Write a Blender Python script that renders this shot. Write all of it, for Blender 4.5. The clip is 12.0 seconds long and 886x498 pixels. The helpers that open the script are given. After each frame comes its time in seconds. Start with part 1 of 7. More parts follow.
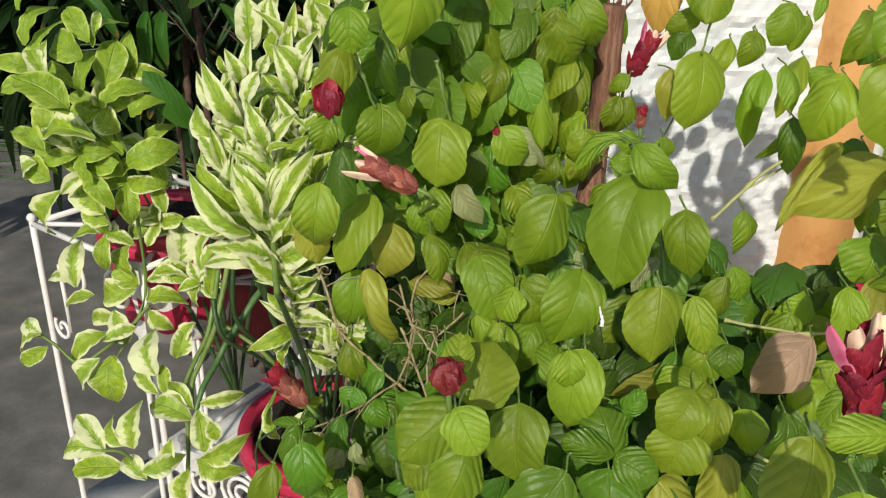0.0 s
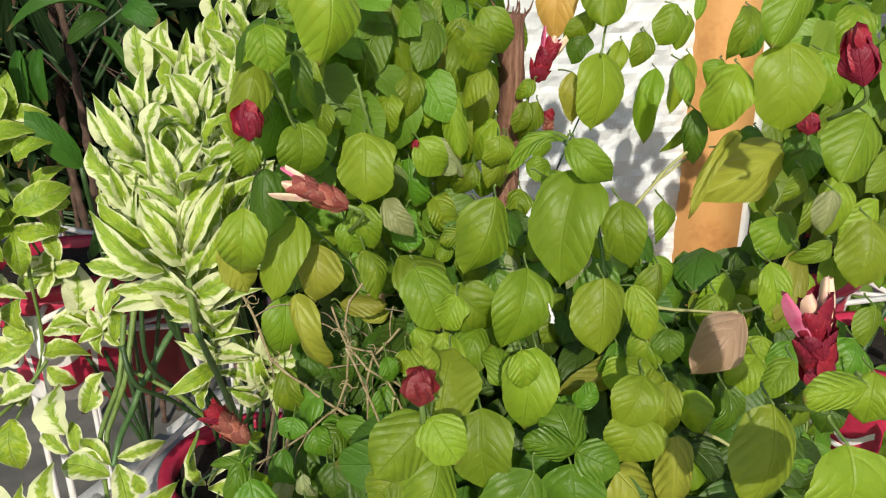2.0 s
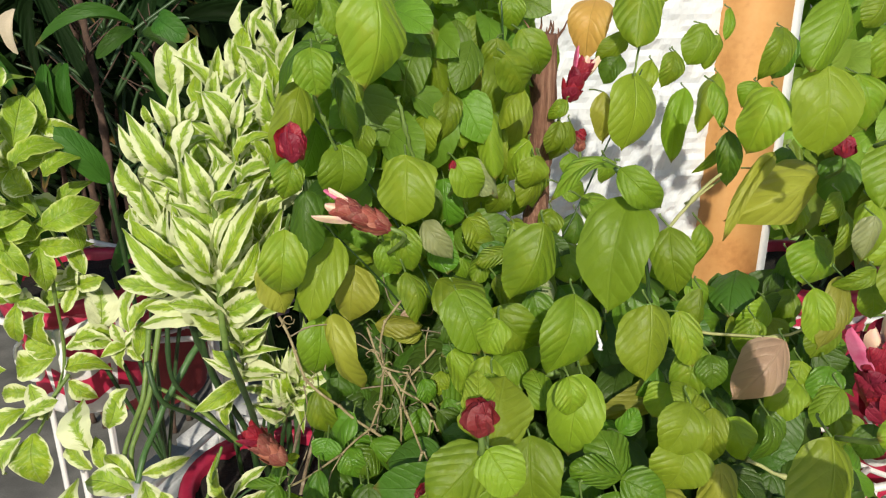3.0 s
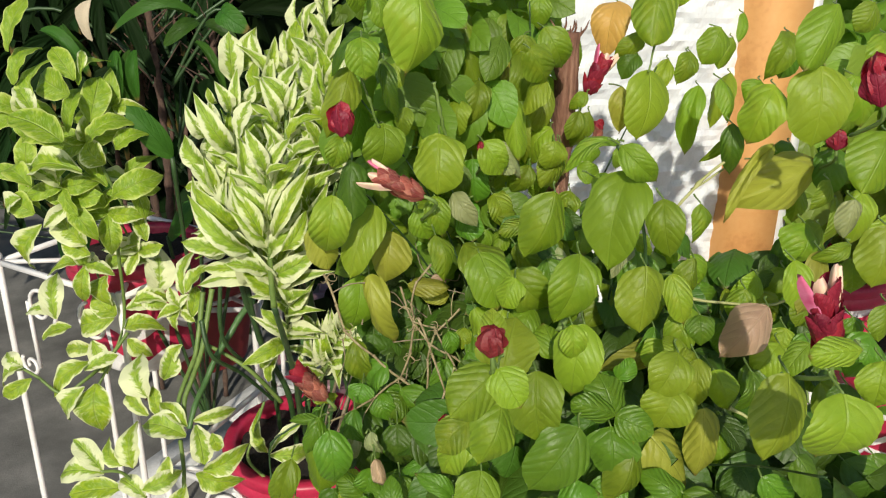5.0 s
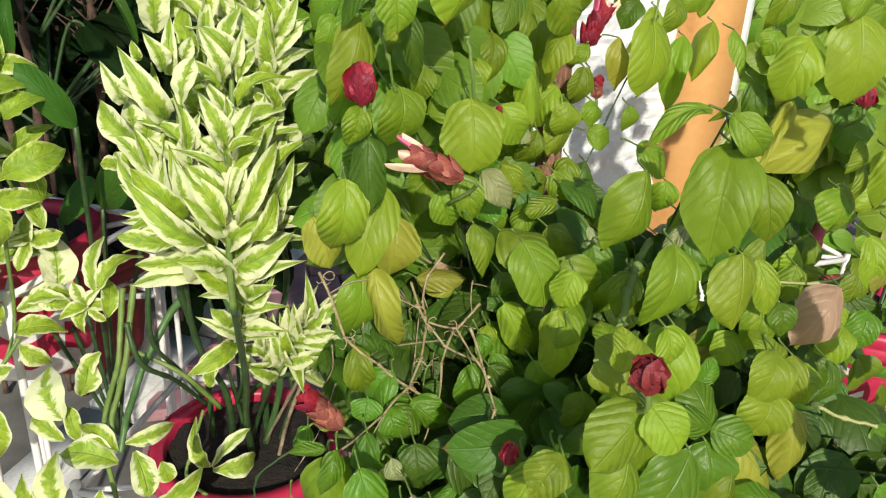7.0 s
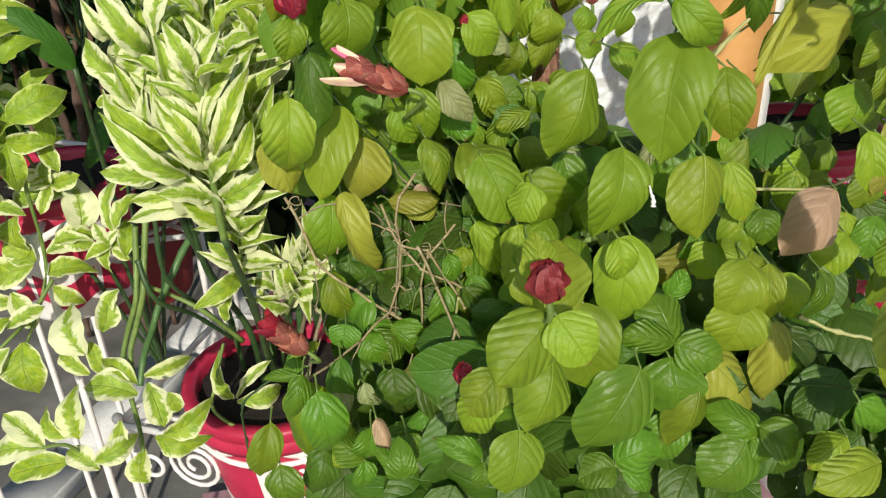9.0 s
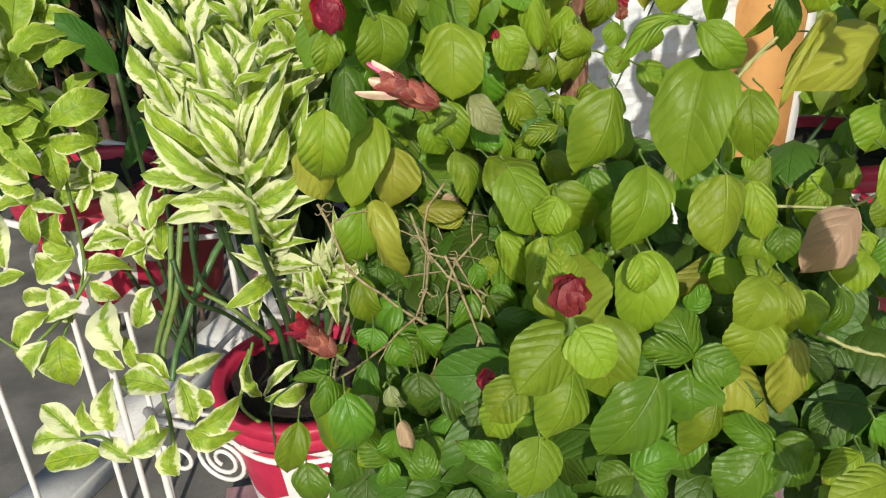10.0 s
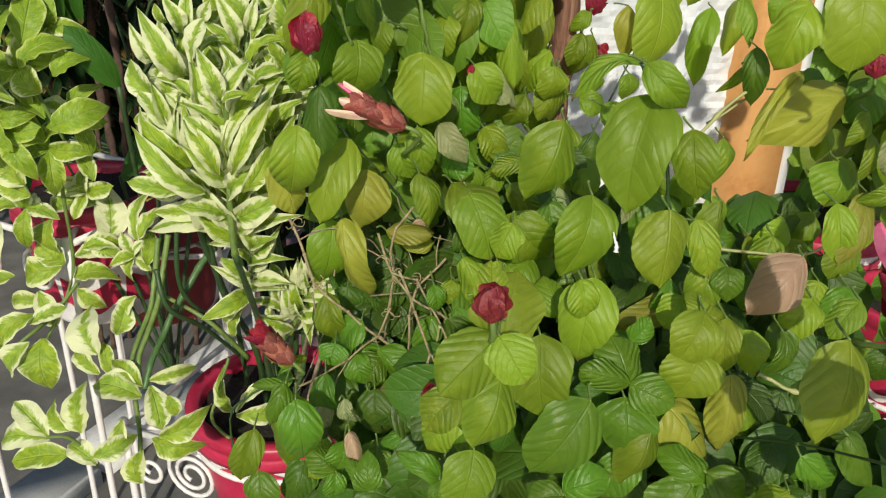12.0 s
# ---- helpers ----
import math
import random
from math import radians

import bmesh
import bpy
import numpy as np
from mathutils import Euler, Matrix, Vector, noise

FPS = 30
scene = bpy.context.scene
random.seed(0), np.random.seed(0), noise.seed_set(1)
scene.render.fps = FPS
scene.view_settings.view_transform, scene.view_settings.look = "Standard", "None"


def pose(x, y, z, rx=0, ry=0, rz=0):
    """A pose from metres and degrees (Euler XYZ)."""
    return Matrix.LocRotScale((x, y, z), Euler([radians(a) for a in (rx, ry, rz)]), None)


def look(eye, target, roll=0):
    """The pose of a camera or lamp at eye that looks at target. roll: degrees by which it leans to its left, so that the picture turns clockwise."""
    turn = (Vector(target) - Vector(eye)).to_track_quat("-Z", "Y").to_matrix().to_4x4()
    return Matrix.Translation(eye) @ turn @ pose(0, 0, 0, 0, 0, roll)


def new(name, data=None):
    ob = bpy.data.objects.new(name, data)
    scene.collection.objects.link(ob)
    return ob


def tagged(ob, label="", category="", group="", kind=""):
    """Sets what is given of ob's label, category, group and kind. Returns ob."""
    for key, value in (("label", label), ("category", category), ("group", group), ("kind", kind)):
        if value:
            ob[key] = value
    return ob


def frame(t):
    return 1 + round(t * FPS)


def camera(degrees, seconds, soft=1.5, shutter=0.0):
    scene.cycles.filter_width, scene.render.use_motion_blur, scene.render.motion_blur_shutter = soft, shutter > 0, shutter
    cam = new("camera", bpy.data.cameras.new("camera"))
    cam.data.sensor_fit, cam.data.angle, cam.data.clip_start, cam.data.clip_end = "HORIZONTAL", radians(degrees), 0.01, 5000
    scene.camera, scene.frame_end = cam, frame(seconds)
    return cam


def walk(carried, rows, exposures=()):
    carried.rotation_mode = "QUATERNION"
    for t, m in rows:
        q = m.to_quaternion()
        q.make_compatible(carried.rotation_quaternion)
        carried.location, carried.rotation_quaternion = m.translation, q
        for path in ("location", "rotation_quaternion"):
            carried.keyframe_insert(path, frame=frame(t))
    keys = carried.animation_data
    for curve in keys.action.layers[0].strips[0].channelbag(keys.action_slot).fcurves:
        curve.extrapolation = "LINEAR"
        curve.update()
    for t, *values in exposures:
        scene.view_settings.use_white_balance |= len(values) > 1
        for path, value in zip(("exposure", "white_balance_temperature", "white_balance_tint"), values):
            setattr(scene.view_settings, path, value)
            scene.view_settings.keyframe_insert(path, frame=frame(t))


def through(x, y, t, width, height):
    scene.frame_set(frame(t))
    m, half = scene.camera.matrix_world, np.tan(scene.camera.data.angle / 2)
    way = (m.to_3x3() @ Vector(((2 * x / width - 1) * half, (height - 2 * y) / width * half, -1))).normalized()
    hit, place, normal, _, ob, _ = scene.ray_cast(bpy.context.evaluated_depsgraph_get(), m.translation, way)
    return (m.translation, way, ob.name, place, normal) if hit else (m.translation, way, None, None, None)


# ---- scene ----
cam = camera(56.3, 12.0, soft=1.2)
PATH = [
    (0, (0.030, -0.007, 1.336), (-0.020, 1.822, 0.529), 1.5),
    (0.5, (-0.002, 0.007, 1.351), (0.057, 1.860, 0.600), 2.0),
    (1, (-0.023, 0.002, 1.348), (0.110, 1.866, 0.634), 2.5),
    (1.5, (-0.026, 0.004, 1.337), (0.183, 1.859, 0.620), 2.4),
    (2, (-0.006, -0.003, 1.325), (0.219, 1.837, 0.574), -0.6),
    (2.5, (-0.021, 0.006, 1.332), (0.200, 1.840, 0.567), -0.8),
    (2.7, (-0.034, 0.011, 1.334), (0.187, 1.850, 0.580), -0.6),
    (4.3, (-0.024, -0.093, 1.335), (0.179, 1.772, 0.643), 1.6),
    (4.5, (-0.020, -0.107, 1.331), (0.149, 1.752, 0.613), 1.3),
    (5, (-0.039, -0.087, 1.341), (0.106, 1.769, 0.609), 0.8),
    (5.5, (-0.102, -0.011, 1.349), (0.149, 1.833, 0.617), 0.3),
    (6, (-0.149, 0.038, 1.332), (0.250, 1.851, 0.587), 0.2),
    (6.5, (-0.152, 0.058, 1.321), (0.315, 1.826, 0.511), 1.2),
    (7, (-0.161, 0.059, 1.321), (0.345, 1.803, 0.483), 2.9),
    (7.5, (-0.167, 0.084, 1.284), (0.336, 1.810, 0.406), 0.7),
    (7.7, (-0.162, 0.081, 1.279), (0.335, 1.795, 0.376), 0.2),
    (9.3, (-0.060, 0.043, 1.311), (0.174, 1.778, 0.343), -2.7),
    (9.5, (-0.063, 0.039, 1.318), (0.157, 1.778, 0.355), -2.6),
    (10, (-0.070, 0.038, 1.311), (0.145, 1.779, 0.350), -2.1),
    (10.5, (-0.062, 0.041, 1.315), (0.154, 1.781, 0.353), -1.1),
    (11, (-0.043, 0.039, 1.319), (0.182, 1.778, 0.357), 1.0),
    (11.5, (-0.038, 0.025, 1.326), (0.191, 1.771, 0.377), 2.2),
    (12, (-0.037, 0.005, 1.302), (0.160, 1.803, 0.447), 1.6),
]
EXPOSURES = [(t, e + 0.08, 6800, 5.5) for t, e in (
    (0.0, -0.12), (0.5, -0.22), (1.0, -0.22), (1.5, -0.15), (2.0, 0.0), (2.7, 0.02), (4.3, -0.02), (5.0, 0.0),
    (5.5, -0.04), (6.0, 0.08), (7.0, 0.19), (7.7, 0.22), (9.3, 0.08), (11.0, 0.05), (12.0, -0.13))]
walk(cam, [(t, look(eye, target, roll)) for t, eye, target, roll in PATH], EXPOSURES)

# ---- world and sun ----
SUN_FROM = Vector((-0.13, -0.85, 0.49)).normalized()
world = bpy.data.worlds.new("sky")
world.use_nodes = True
wn = world.node_tree
sky = wn.nodes.new("ShaderNodeTexSky")
sky.sky_type, sky.sun_disc = "NISHITA", False
sky.sun_elevation = math.asin(SUN_FROM.z)
sky.sun_rotation = math.atan2(SUN_FROM.x, SUN_FROM.y)
wn.links.new(sky.outputs[0], wn.nodes["Background"].inputs[0])
wn.nodes["Background"].inputs[1].default_value = 0.11
scene.world = world
sun = new("sun", bpy.data.lights.new("sun", "SUN"))
sun.data.energy, sun.data.angle, sun.data.color = 3.6, radians(0.9), (1.0, 0.95, 0.86)
sun.rotation_euler = SUN_FROM.to_track_quat("Z", "Y").to_euler()


# ---- materials ----
def material(name):
    m = bpy.data.materials.new(name)
    m.use_nodes = True
    return m, m.node_tree.nodes, m.node_tree.links, m.node_tree.nodes["Principled BSDF"]


def ramp(nodes, stops):
    r = nodes.new("ShaderNodeValToRGB")
    while len(r.color_ramp.elements) < len(stops):
        r.color_ramp.elements.new(0.5)
    for e, (p, c) in zip(r.color_ramp.elements, stops):
        e.position, e.color = p, (*c, 1)
    return r


def noise_node(nodes, links, scale, detail=4, coords=None, rough=0.55):
    n = nodes.new("ShaderNodeTexNoise")
    n.inputs["Scale"].default_value, n.inputs["Detail"].default_value = scale, detail
    n.inputs["Roughness"].default_value = rough
    if coords is None:
        coords = nodes.new("ShaderNodeTexCoord").outputs["Object"]
    links.new(coords, n.inputs["Vector"])
    return n


def maths(nodes, links, op, a, b=None, clamp=False):
    n = nodes.new("ShaderNodeMath")
    n.operation, n.use_clamp = op, clamp
    for i, v in enumerate((a, b)):
        if v is None:
            continue
        if isinstance(v, (int, float)):
            n.inputs[i].default_value = v
        else:
            links.new(v, n.inputs[i])
    return n.outputs[0]


def mix(nodes, links, fac, a, b, kind="MIX"):
    n = nodes.new("ShaderNodeMix")
    n.data_type, n.blend_type = "RGBA", kind
    for sock, v in ((n.inputs[0], fac), (n.inputs[6], a), (n.inputs[7], b)):
        if isinstance(v, (int, float)):
            sock.default_value = v
        elif isinstance(v, tuple):
            sock.default_value = (*v, 1)
        else:
            links.new(v, sock)
    return n.outputs[2]


def bump(nodes, links, height, strength, distance, target):
    b = nodes.new("ShaderNodeBump")
    b.inputs["Strength"].default_value, b.inputs["Distance"].default_value = strength, distance
    links.new(height, b.inputs["Height"])
    links.new(b.outputs[0], target)


def plain(name, stops, scale=30, rough=0.6, metal=0.0, relief=0.3, depth=0.002, fine=200, rough_span=0.15):
    """A surface with broad blotches between the given colours, fine grain and a little relief."""
    m, n, l, p = material(name)
    broad, grain = noise_node(n, l, scale, 5), noise_node(n, l, fine, 3)
    both = maths(n, l, "ADD", maths(n, l, "MULTIPLY", broad.outputs[0], 0.7), maths(n, l, "MULTIPLY", grain.outputs[0], 0.3))
    r = ramp(n, stops)
    l.new(both, r.inputs[0])
    l.new(r.outputs[0], p.inputs["Base Color"])
    l.new(maths(n, l, "ADD", maths(n, l, "MULTIPLY", broad.outputs[0], rough_span), rough - rough_span / 2), p.inputs["Roughness"])
    p.inputs["Metallic"].default_value = metal
    bump(n, l, both, relief, depth, p.inputs["Normal"])
    return m


def streaked(name, stops, lengthwise=14.0, across=230.0):
    """Dead wood with fibres running up the stem."""
    m, n, l, p = material(name)
    scale = n.new("ShaderNodeVectorMath")
    scale.operation = "MULTIPLY"
    scale.inputs[1].default_value = (across, across, lengthwise)
    l.new(n.new("ShaderNodeTexCoord").outputs["Object"], scale.inputs[0])
    fibre, blot = noise_node(n, l, 1.0, 4, scale.outputs[0], 0.65), noise_node(n, l, 30, 3)
    both = maths(n, l, "ADD", maths(n, l, "MULTIPLY", fibre.outputs[0], 0.75), maths(n, l, "MULTIPLY", blot.outputs[0], 0.25))
    r = ramp(n, stops)
    l.new(both, r.inputs[0])
    l.new(r.outputs[0], p.inputs["Base Color"])
    p.inputs["Roughness"].default_value = 0.85
    bump(n, l, both, 1.0, 0.004, p.inputs["Normal"])
    return m


def leaf_material(name, base, vein, glow, veins=5.5, gloss=0.46, spread=0.35, through=0.38, per_island=False, hue=0.474, pucker=0.20, shine=0.5, ageing=0.0):
    """A leaf: blade colour varied leaf by leaf, paler midrib and side veins, quilted relief, light through the blade."""
    m, n, l, p = material(name)
    uv = n.new("ShaderNodeUVMap").outputs[0]
    sep = n.new("ShaderNodeSeparateXYZ")
    l.new(uv, sep.inputs[0])
    off = maths(n, l, "ABSOLUTE", maths(n, l, "SUBTRACT", sep.outputs[0], 0.5))
    rib = maths(n, l, "SUBTRACT", 1.0, maths(n, l, "MULTIPLY", off, 42.0), True)
    warp = noise_node(n, l, 2.2, 2, uv)
    bent = maths(n, l, "ADD", maths(n, l, "MULTIPLY", maths(n, l, "POWER", off, 1.45), 1.35), maths(n, l, "MULTIPLY", warp.outputs[0], 0.09))
    wave = maths(n, l, "SINE", maths(n, l, "MULTIPLY", maths(n, l, "SUBTRACT", sep.outputs[1], bent), veins * 6.283))
    side = maths(n, l, "POWER", maths(n, l, "ADD", maths(n, l, "MULTIPLY", wave, 0.5), 0.5), 9.0)
    lines = maths(n, l, "MAXIMUM", rib, maths(n, l, "MULTIPLY", side, 0.34))
    if per_island:
        rnd = n.new("ShaderNodeNewGeometry").outputs["Random Per Island"]
    else:
        rnd = n.new("ShaderNodeObjectInfo").outputs["Random"]
    blot = noise_node(n, l, 26, 4, n.new("ShaderNodeTexCoord").outputs["Object"]) if per_island else noise_node(n, l, 3.2, 4, uv)
    hsv = n.new("ShaderNodeHueSaturation")
    hsv.inputs["Color"].default_value = (*base, 1)
    l.new(maths(n, l, "ADD", maths(n, l, "MULTIPLY", rnd, 0.032 if hue < 0.48 else 0.016), hue), hsv.inputs["Hue"])
    tone = maths(n, l, "ADD", maths(n, l, "MULTIPLY", rnd, spread * 1.4), maths(n, l, "MULTIPLY", blot.outputs[0], spread))
    l.new(maths(n, l, "ADD", tone, 1.0 - spread * 1.2), hsv.inputs["Value"])
    other = maths(n, l, "FRACT", maths(n, l, "MULTIPLY", rnd, 7.31))
    age = maths(n, l, "MULTIPLY", maths(n, l, "MULTIPLY", maths(n, l, "SUBTRACT", blot.outputs[0], 0.42), 3.5, True), maths(n, l, "MULTIPLY", other, ageing))
    blade = mix(n, l, age, hsv.outputs[0], (0.36, 0.38, 0.03))
    margin = maths(n, l, "MULTIPLY", maths(n, l, "POWER", maths(n, l, "MULTIPLY", off, 2.0), 2.0), 0.30, True)
    blade = mix(n, l, margin, blade, vein)
    blade = mix(n, l, maths(n, l, "MULTIPLY", lines, 0.26), blade, vein)
    speck = noise_node(n, l, 40, 2, uv)
    spots = maths(n, l, "MULTIPLY", maths(n, l, "GREATER_THAN", speck.outputs[0], 0.74), 0.5)
    blade = mix(n, l, spots, blade, (0.10, 0.09, 0.02))
    tip = maths(n, l, "MULTIPLY", maths(n, l, "SUBTRACT", maths(n, l, "ADD", sep.outputs[1], maths(n, l, "MULTIPLY", blot.outputs[0], 0.16)), 1.0), 14.0, True)
    worn = maths(n, l, "MULTIPLY", maths(n, l, "GREATER_THAN", rnd, 0.62), 0.8)
    blade = mix(n, l, maths(n, l, "MULTIPLY", tip, worn), blade, (0.20, 0.12, 0.04))
    l.new(blade, p.inputs["Base Color"])
    l.new(maths(n, l, "ADD", maths(n, l, "MULTIPLY", blot.outputs[0], 0.2), gloss - 0.1), p.inputs["Roughness"])
    p.inputs["Specular IOR Level"].default_value = shine
    fine, crease = noise_node(n, l, 55, 3, uv), noise_node(n, l, 5, 2, uv)
    swell = maths(n, l, "MULTIPLY", maths(n, l, "MULTIPLY", wave, off), maths(n, l, "MULTIPLY", maths(n, l, "MULTIPLY", maths(n, l, "SUBTRACT", warp.outputs[0], 0.15), maths(n, l, "ADD", maths(n, l, "MULTIPLY", other, 0.7), 0.3)), -13.0 * pucker))
    relief = maths(n, l, "SUBTRACT", maths(n, l, "MULTIPLY", fine.outputs[0], 0.16), maths(n, l, "MULTIPLY", lines, 0.45))
    relief = maths(n, l, "ADD", maths(n, l, "ADD", relief, maths(n, l, "MULTIPLY", crease.outputs[0], 1.0)), swell)
    bump(n, l, relief, 0.6, 0.0022, p.inputs["Normal"])
    t = n.new("ShaderNodeBsdfTranslucent")
    l.new(mix(n, l, 0.55, blade, glow), t.inputs["Color"])
    ms = n.new("ShaderNodeMixShader")
    ms.inputs[0].default_value = through
    l.new(p.outputs[0], ms.inputs[1])
    l.new(t.outputs[0], ms.inputs[2])
    l.new(ms.outputs[0], n["Material Output"].inputs["Surface"])
    return m


def varied_material(name, green, cream, edge=0.60, mottled=0.5, rim_tone=(0.75, 0.78, 0.48)):
    """A variegated leaf: mottled green along the middle, feathering out along the side veins into a cream margin."""
    m, n, l, p = material(name)
    uv = n.new("ShaderNodeUVMap").outputs[0]
    sep = n.new("ShaderNodeSeparateXYZ")
    l.new(uv, sep.inputs[0])
    across = maths(n, l, "SUBTRACT", sep.outputs[0], 0.5)
    off = maths(n, l, "MULTIPLY", maths(n, l, "ABSOLUTE", across), 2.0)
    info = n.new("ShaderNodeObjectInfo").outputs["Random"]
    feather = maths(n, l, "SUBTRACT", sep.outputs[1], maths(n, l, "MULTIPLY", off, 0.22))

    def streaks(along, wide, seed):
        c = n.new("ShaderNodeCombineXYZ")
        l.new(maths(n, l, "MULTIPLY", across, wide), c.inputs[0])
        l.new(maths(n, l, "MULTIPLY", feather, along), c.inputs[1])
        l.new(maths(n, l, "ADD", maths(n, l, "MULTIPLY", info, 90.0), seed), c.inputs[2])
        return noise_node(n, l, 1.0, 4, c.outputs[0], 0.6).outputs[0]

    patch, fine, tone = streaks(9.0, 3.0, 0.0), streaks(26.0, 7.0, 13.0), streaks(7.0, 3.5, 29.0)
    wash = maths(n, l, "ADD", off, maths(n, l, "MULTIPLY", maths(n, l, "SUBTRACT", patch, 0.5), 1.1))
    wash = maths(n, l, "ADD", wash, maths(n, l, "MULTIPLY", maths(n, l, "SUBTRACT", fine, 0.5), 0.45))
    wash = maths(n, l, "ADD", wash, maths(n, l, "MULTIPLY", maths(n, l, "SUBTRACT", info, 0.5), mottled))
    r = ramp(n, [(edge - 0.08, (0, 0, 0)), (edge + 0.12, (1, 1, 1))])
    l.new(wash, r.inputs[0])
    deep = ramp(n, [(0.40, (1, 1, 1)), (0.56, (0, 0, 0))])
    l.new(tone, deep.inputs[0])
    inner = mix(n, l, maths(n, l, "MULTIPLY", deep.outputs[0], 0.62), green, (0.13, 0.26, 0.012))
    grey = ramp(n, [(0.52, (0, 0, 0)), (0.64, (1, 1, 1))])
    l.new(fine, grey.inputs[0])
    inner = mix(n, l, maths(n, l, "MULTIPLY", grey.outputs[0], 0.35), inner, (0.48, 0.56, 0.26))
    blade = mix(n, l, maths(n, l, "MULTIPLY", r.outputs[0], 0.88), inner, cream)
    rib = maths(n, l, "SUBTRACT", 1.0, maths(n, l, "MULTIPLY", off, 14.0), True)
    blade = mix(n, l, maths(n, l, "MULTIPLY", rib, 0.40), blade, (0.46, 0.56, 0.18))
    rim = ramp(n, [(0.88, (0, 0, 0)), (0.97, (1, 1, 1))])
    l.new(maths(n, l, "ADD", off, maths(n, l, "MULTIPLY", maths(n, l, "SUBTRACT", tone, 0.5), 0.45)), rim.inputs[0])
    blade = mix(n, l, maths(n, l, "MULTIPLY", rim.outputs[0], 0.85), blade, rim_tone)
    l.new(blade, p.inputs["Base Color"])
    l.new(maths(n, l, "ADD", maths(n, l, "MULTIPLY", fine, 0.2), 0.40), p.inputs["Roughness"])
    p.inputs["Specular IOR Level"].default_value = 0.35
    bump(n, l, maths(n, l, "SUBTRACT", maths(n, l, "ADD", maths(n, l, "MULTIPLY", tone, 1.6), maths(n, l, "MULTIPLY", patch, 0.8)), rib), 0.6, 0.002, p.inputs["Normal"])
    t = n.new("ShaderNodeBsdfTranslucent")
    l.new(mix(n, l, 0.3, blade, (0.6, 0.75, 0.2)), t.inputs["Color"])
    ms = n.new("ShaderNodeMixShader")
    ms.inputs[0].default_value = 0.25
    l.new(p.outputs[0], ms.inputs[1])
    l.new(t.outputs[0], ms.inputs[2])
    l.new(ms.outputs[0], n["Material Output"].inputs["Surface"])
    return m


LEAF = {
    "green": leaf_material("shrimp_leaf_green", (0.165, 0.280, 0.016), (0.28, 0.41, 0.06), (0.30, 0.55, 0.02), ageing=0.5),
    "fresh": leaf_material("shrimp_leaf_fresh", (0.092, 0.236, 0.018), (0.18, 0.34, 0.05), (0.26, 0.54, 0.03), gloss=0.36, hue=0.466, ageing=0.15),
    "deep": leaf_material("shrimp_leaf_deep", (0.068, 0.165, 0.014), (0.11, 0.23, 0.035), (0.16, 0.38, 0.02), ageing=0.15),
    "lime": leaf_material("shrimp_leaf_lime", (0.225, 0.345, 0.022), (0.38, 0.50, 0.08), (0.48, 0.65, 0.03), ageing=0.55),
    "yellow": leaf_material("shrimp_leaf_yellowing", (0.35, 0.35, 0.045), (0.46, 0.48, 0.10), (0.55, 0.55, 0.06), hue=0.495),
    "orange": leaf_material("shrimp_leaf_orange", (0.62, 0.33, 0.09), (0.50, 0.36, 0.10), (0.70, 0.40, 0.10), spread=0.2, hue=0.496),
    "pink": leaf_material("shrimp_leaf_pinkish", (0.58, 0.37, 0.25), (0.66, 0.52, 0.34), (0.60, 0.42, 0.24), spread=0.15, hue=0.496),
    "pale": leaf_material("shrimp_leaf_underside", (0.34, 0.38, 0.17), (0.46, 0.48, 0.26), (0.45, 0.50, 0.15), spread=0.25),
}
FOLIAGE = leaf_material("inner_foliage", (0.13, 0.26, 0.02), (0.20, 0.34, 0.06), (0.25, 0.48, 0.02), per_island=True, spread=0.55, pucker=0.08)
VARIED = varied_material("variegated_leaf", (0.32, 0.46, 0.040), (0.80, 0.81, 0.52), edge=0.43)
VARIED_GREEN = varied_material("variegated_leaf_greener", (0.31, 0.43, 0.022), (0.76, 0.79, 0.44), edge=0.65)
VARIED_LIME = varied_material("lime_creeper_leaf", (0.27, 0.40, 0.022), (0.48, 0.58, 0.10), edge=0.85, mottled=0.3, rim_tone=(0.55, 0.62, 0.22))
DARK_LEAF = leaf_material("dark_glossy_leaf", (0.035, 0.125, 0.014), (0.06, 0.17, 0.024), (0.08, 0.26, 0.03), gloss=0.5, through=0.12, pucker=0.03, shine=0.25)
# The shade among the fronds is put into this near-black blade colour.
PALM_SHADE_TONE = leaf_material("palm_blade_shade_tone", (0.007, 0.022, 0.005), (0.014, 0.04, 0.008), (0.03, 0.09, 0.012), gloss=0.7, through=0.08, per_island=True, spread=0.6, shine=0.1)
# Lighter copy of the same blade, with sunlight put into its colour.
PALM_LIT_TONE = leaf_material("palm_blade_lit_tone", (0.032, 0.098, 0.011), (0.05, 0.13, 0.015), (0.09, 0.25, 0.015), gloss=0.5, shine=0.25, through=0.2, spread=0.7, pucker=0.0)
STEM = plain("green_stem", [(0.3, (0.085, 0.15, 0.03)), (0.7, (0.20, 0.28, 0.07))], 60, 0.5)
STEM_DARK = plain("dark_green_stem", [(0.3, (0.016, 0.045, 0.014)), (0.7, (0.05, 0.10, 0.03))], 60, 0.45)
STEM_GREEN = plain("mid_green_stem", [(0.3, (0.035, 0.10, 0.03)), (0.7, (0.10, 0.19, 0.06))], 60, 0.42)
TWIG = plain("dry_twig", [(0.3, (0.13, 0.085, 0.05)), (0.55, (0.29, 0.23, 0.155)), (0.75, (0.46, 0.41, 0.32))], 90, 0.8, relief=0.6, depth=0.001, fine=500)
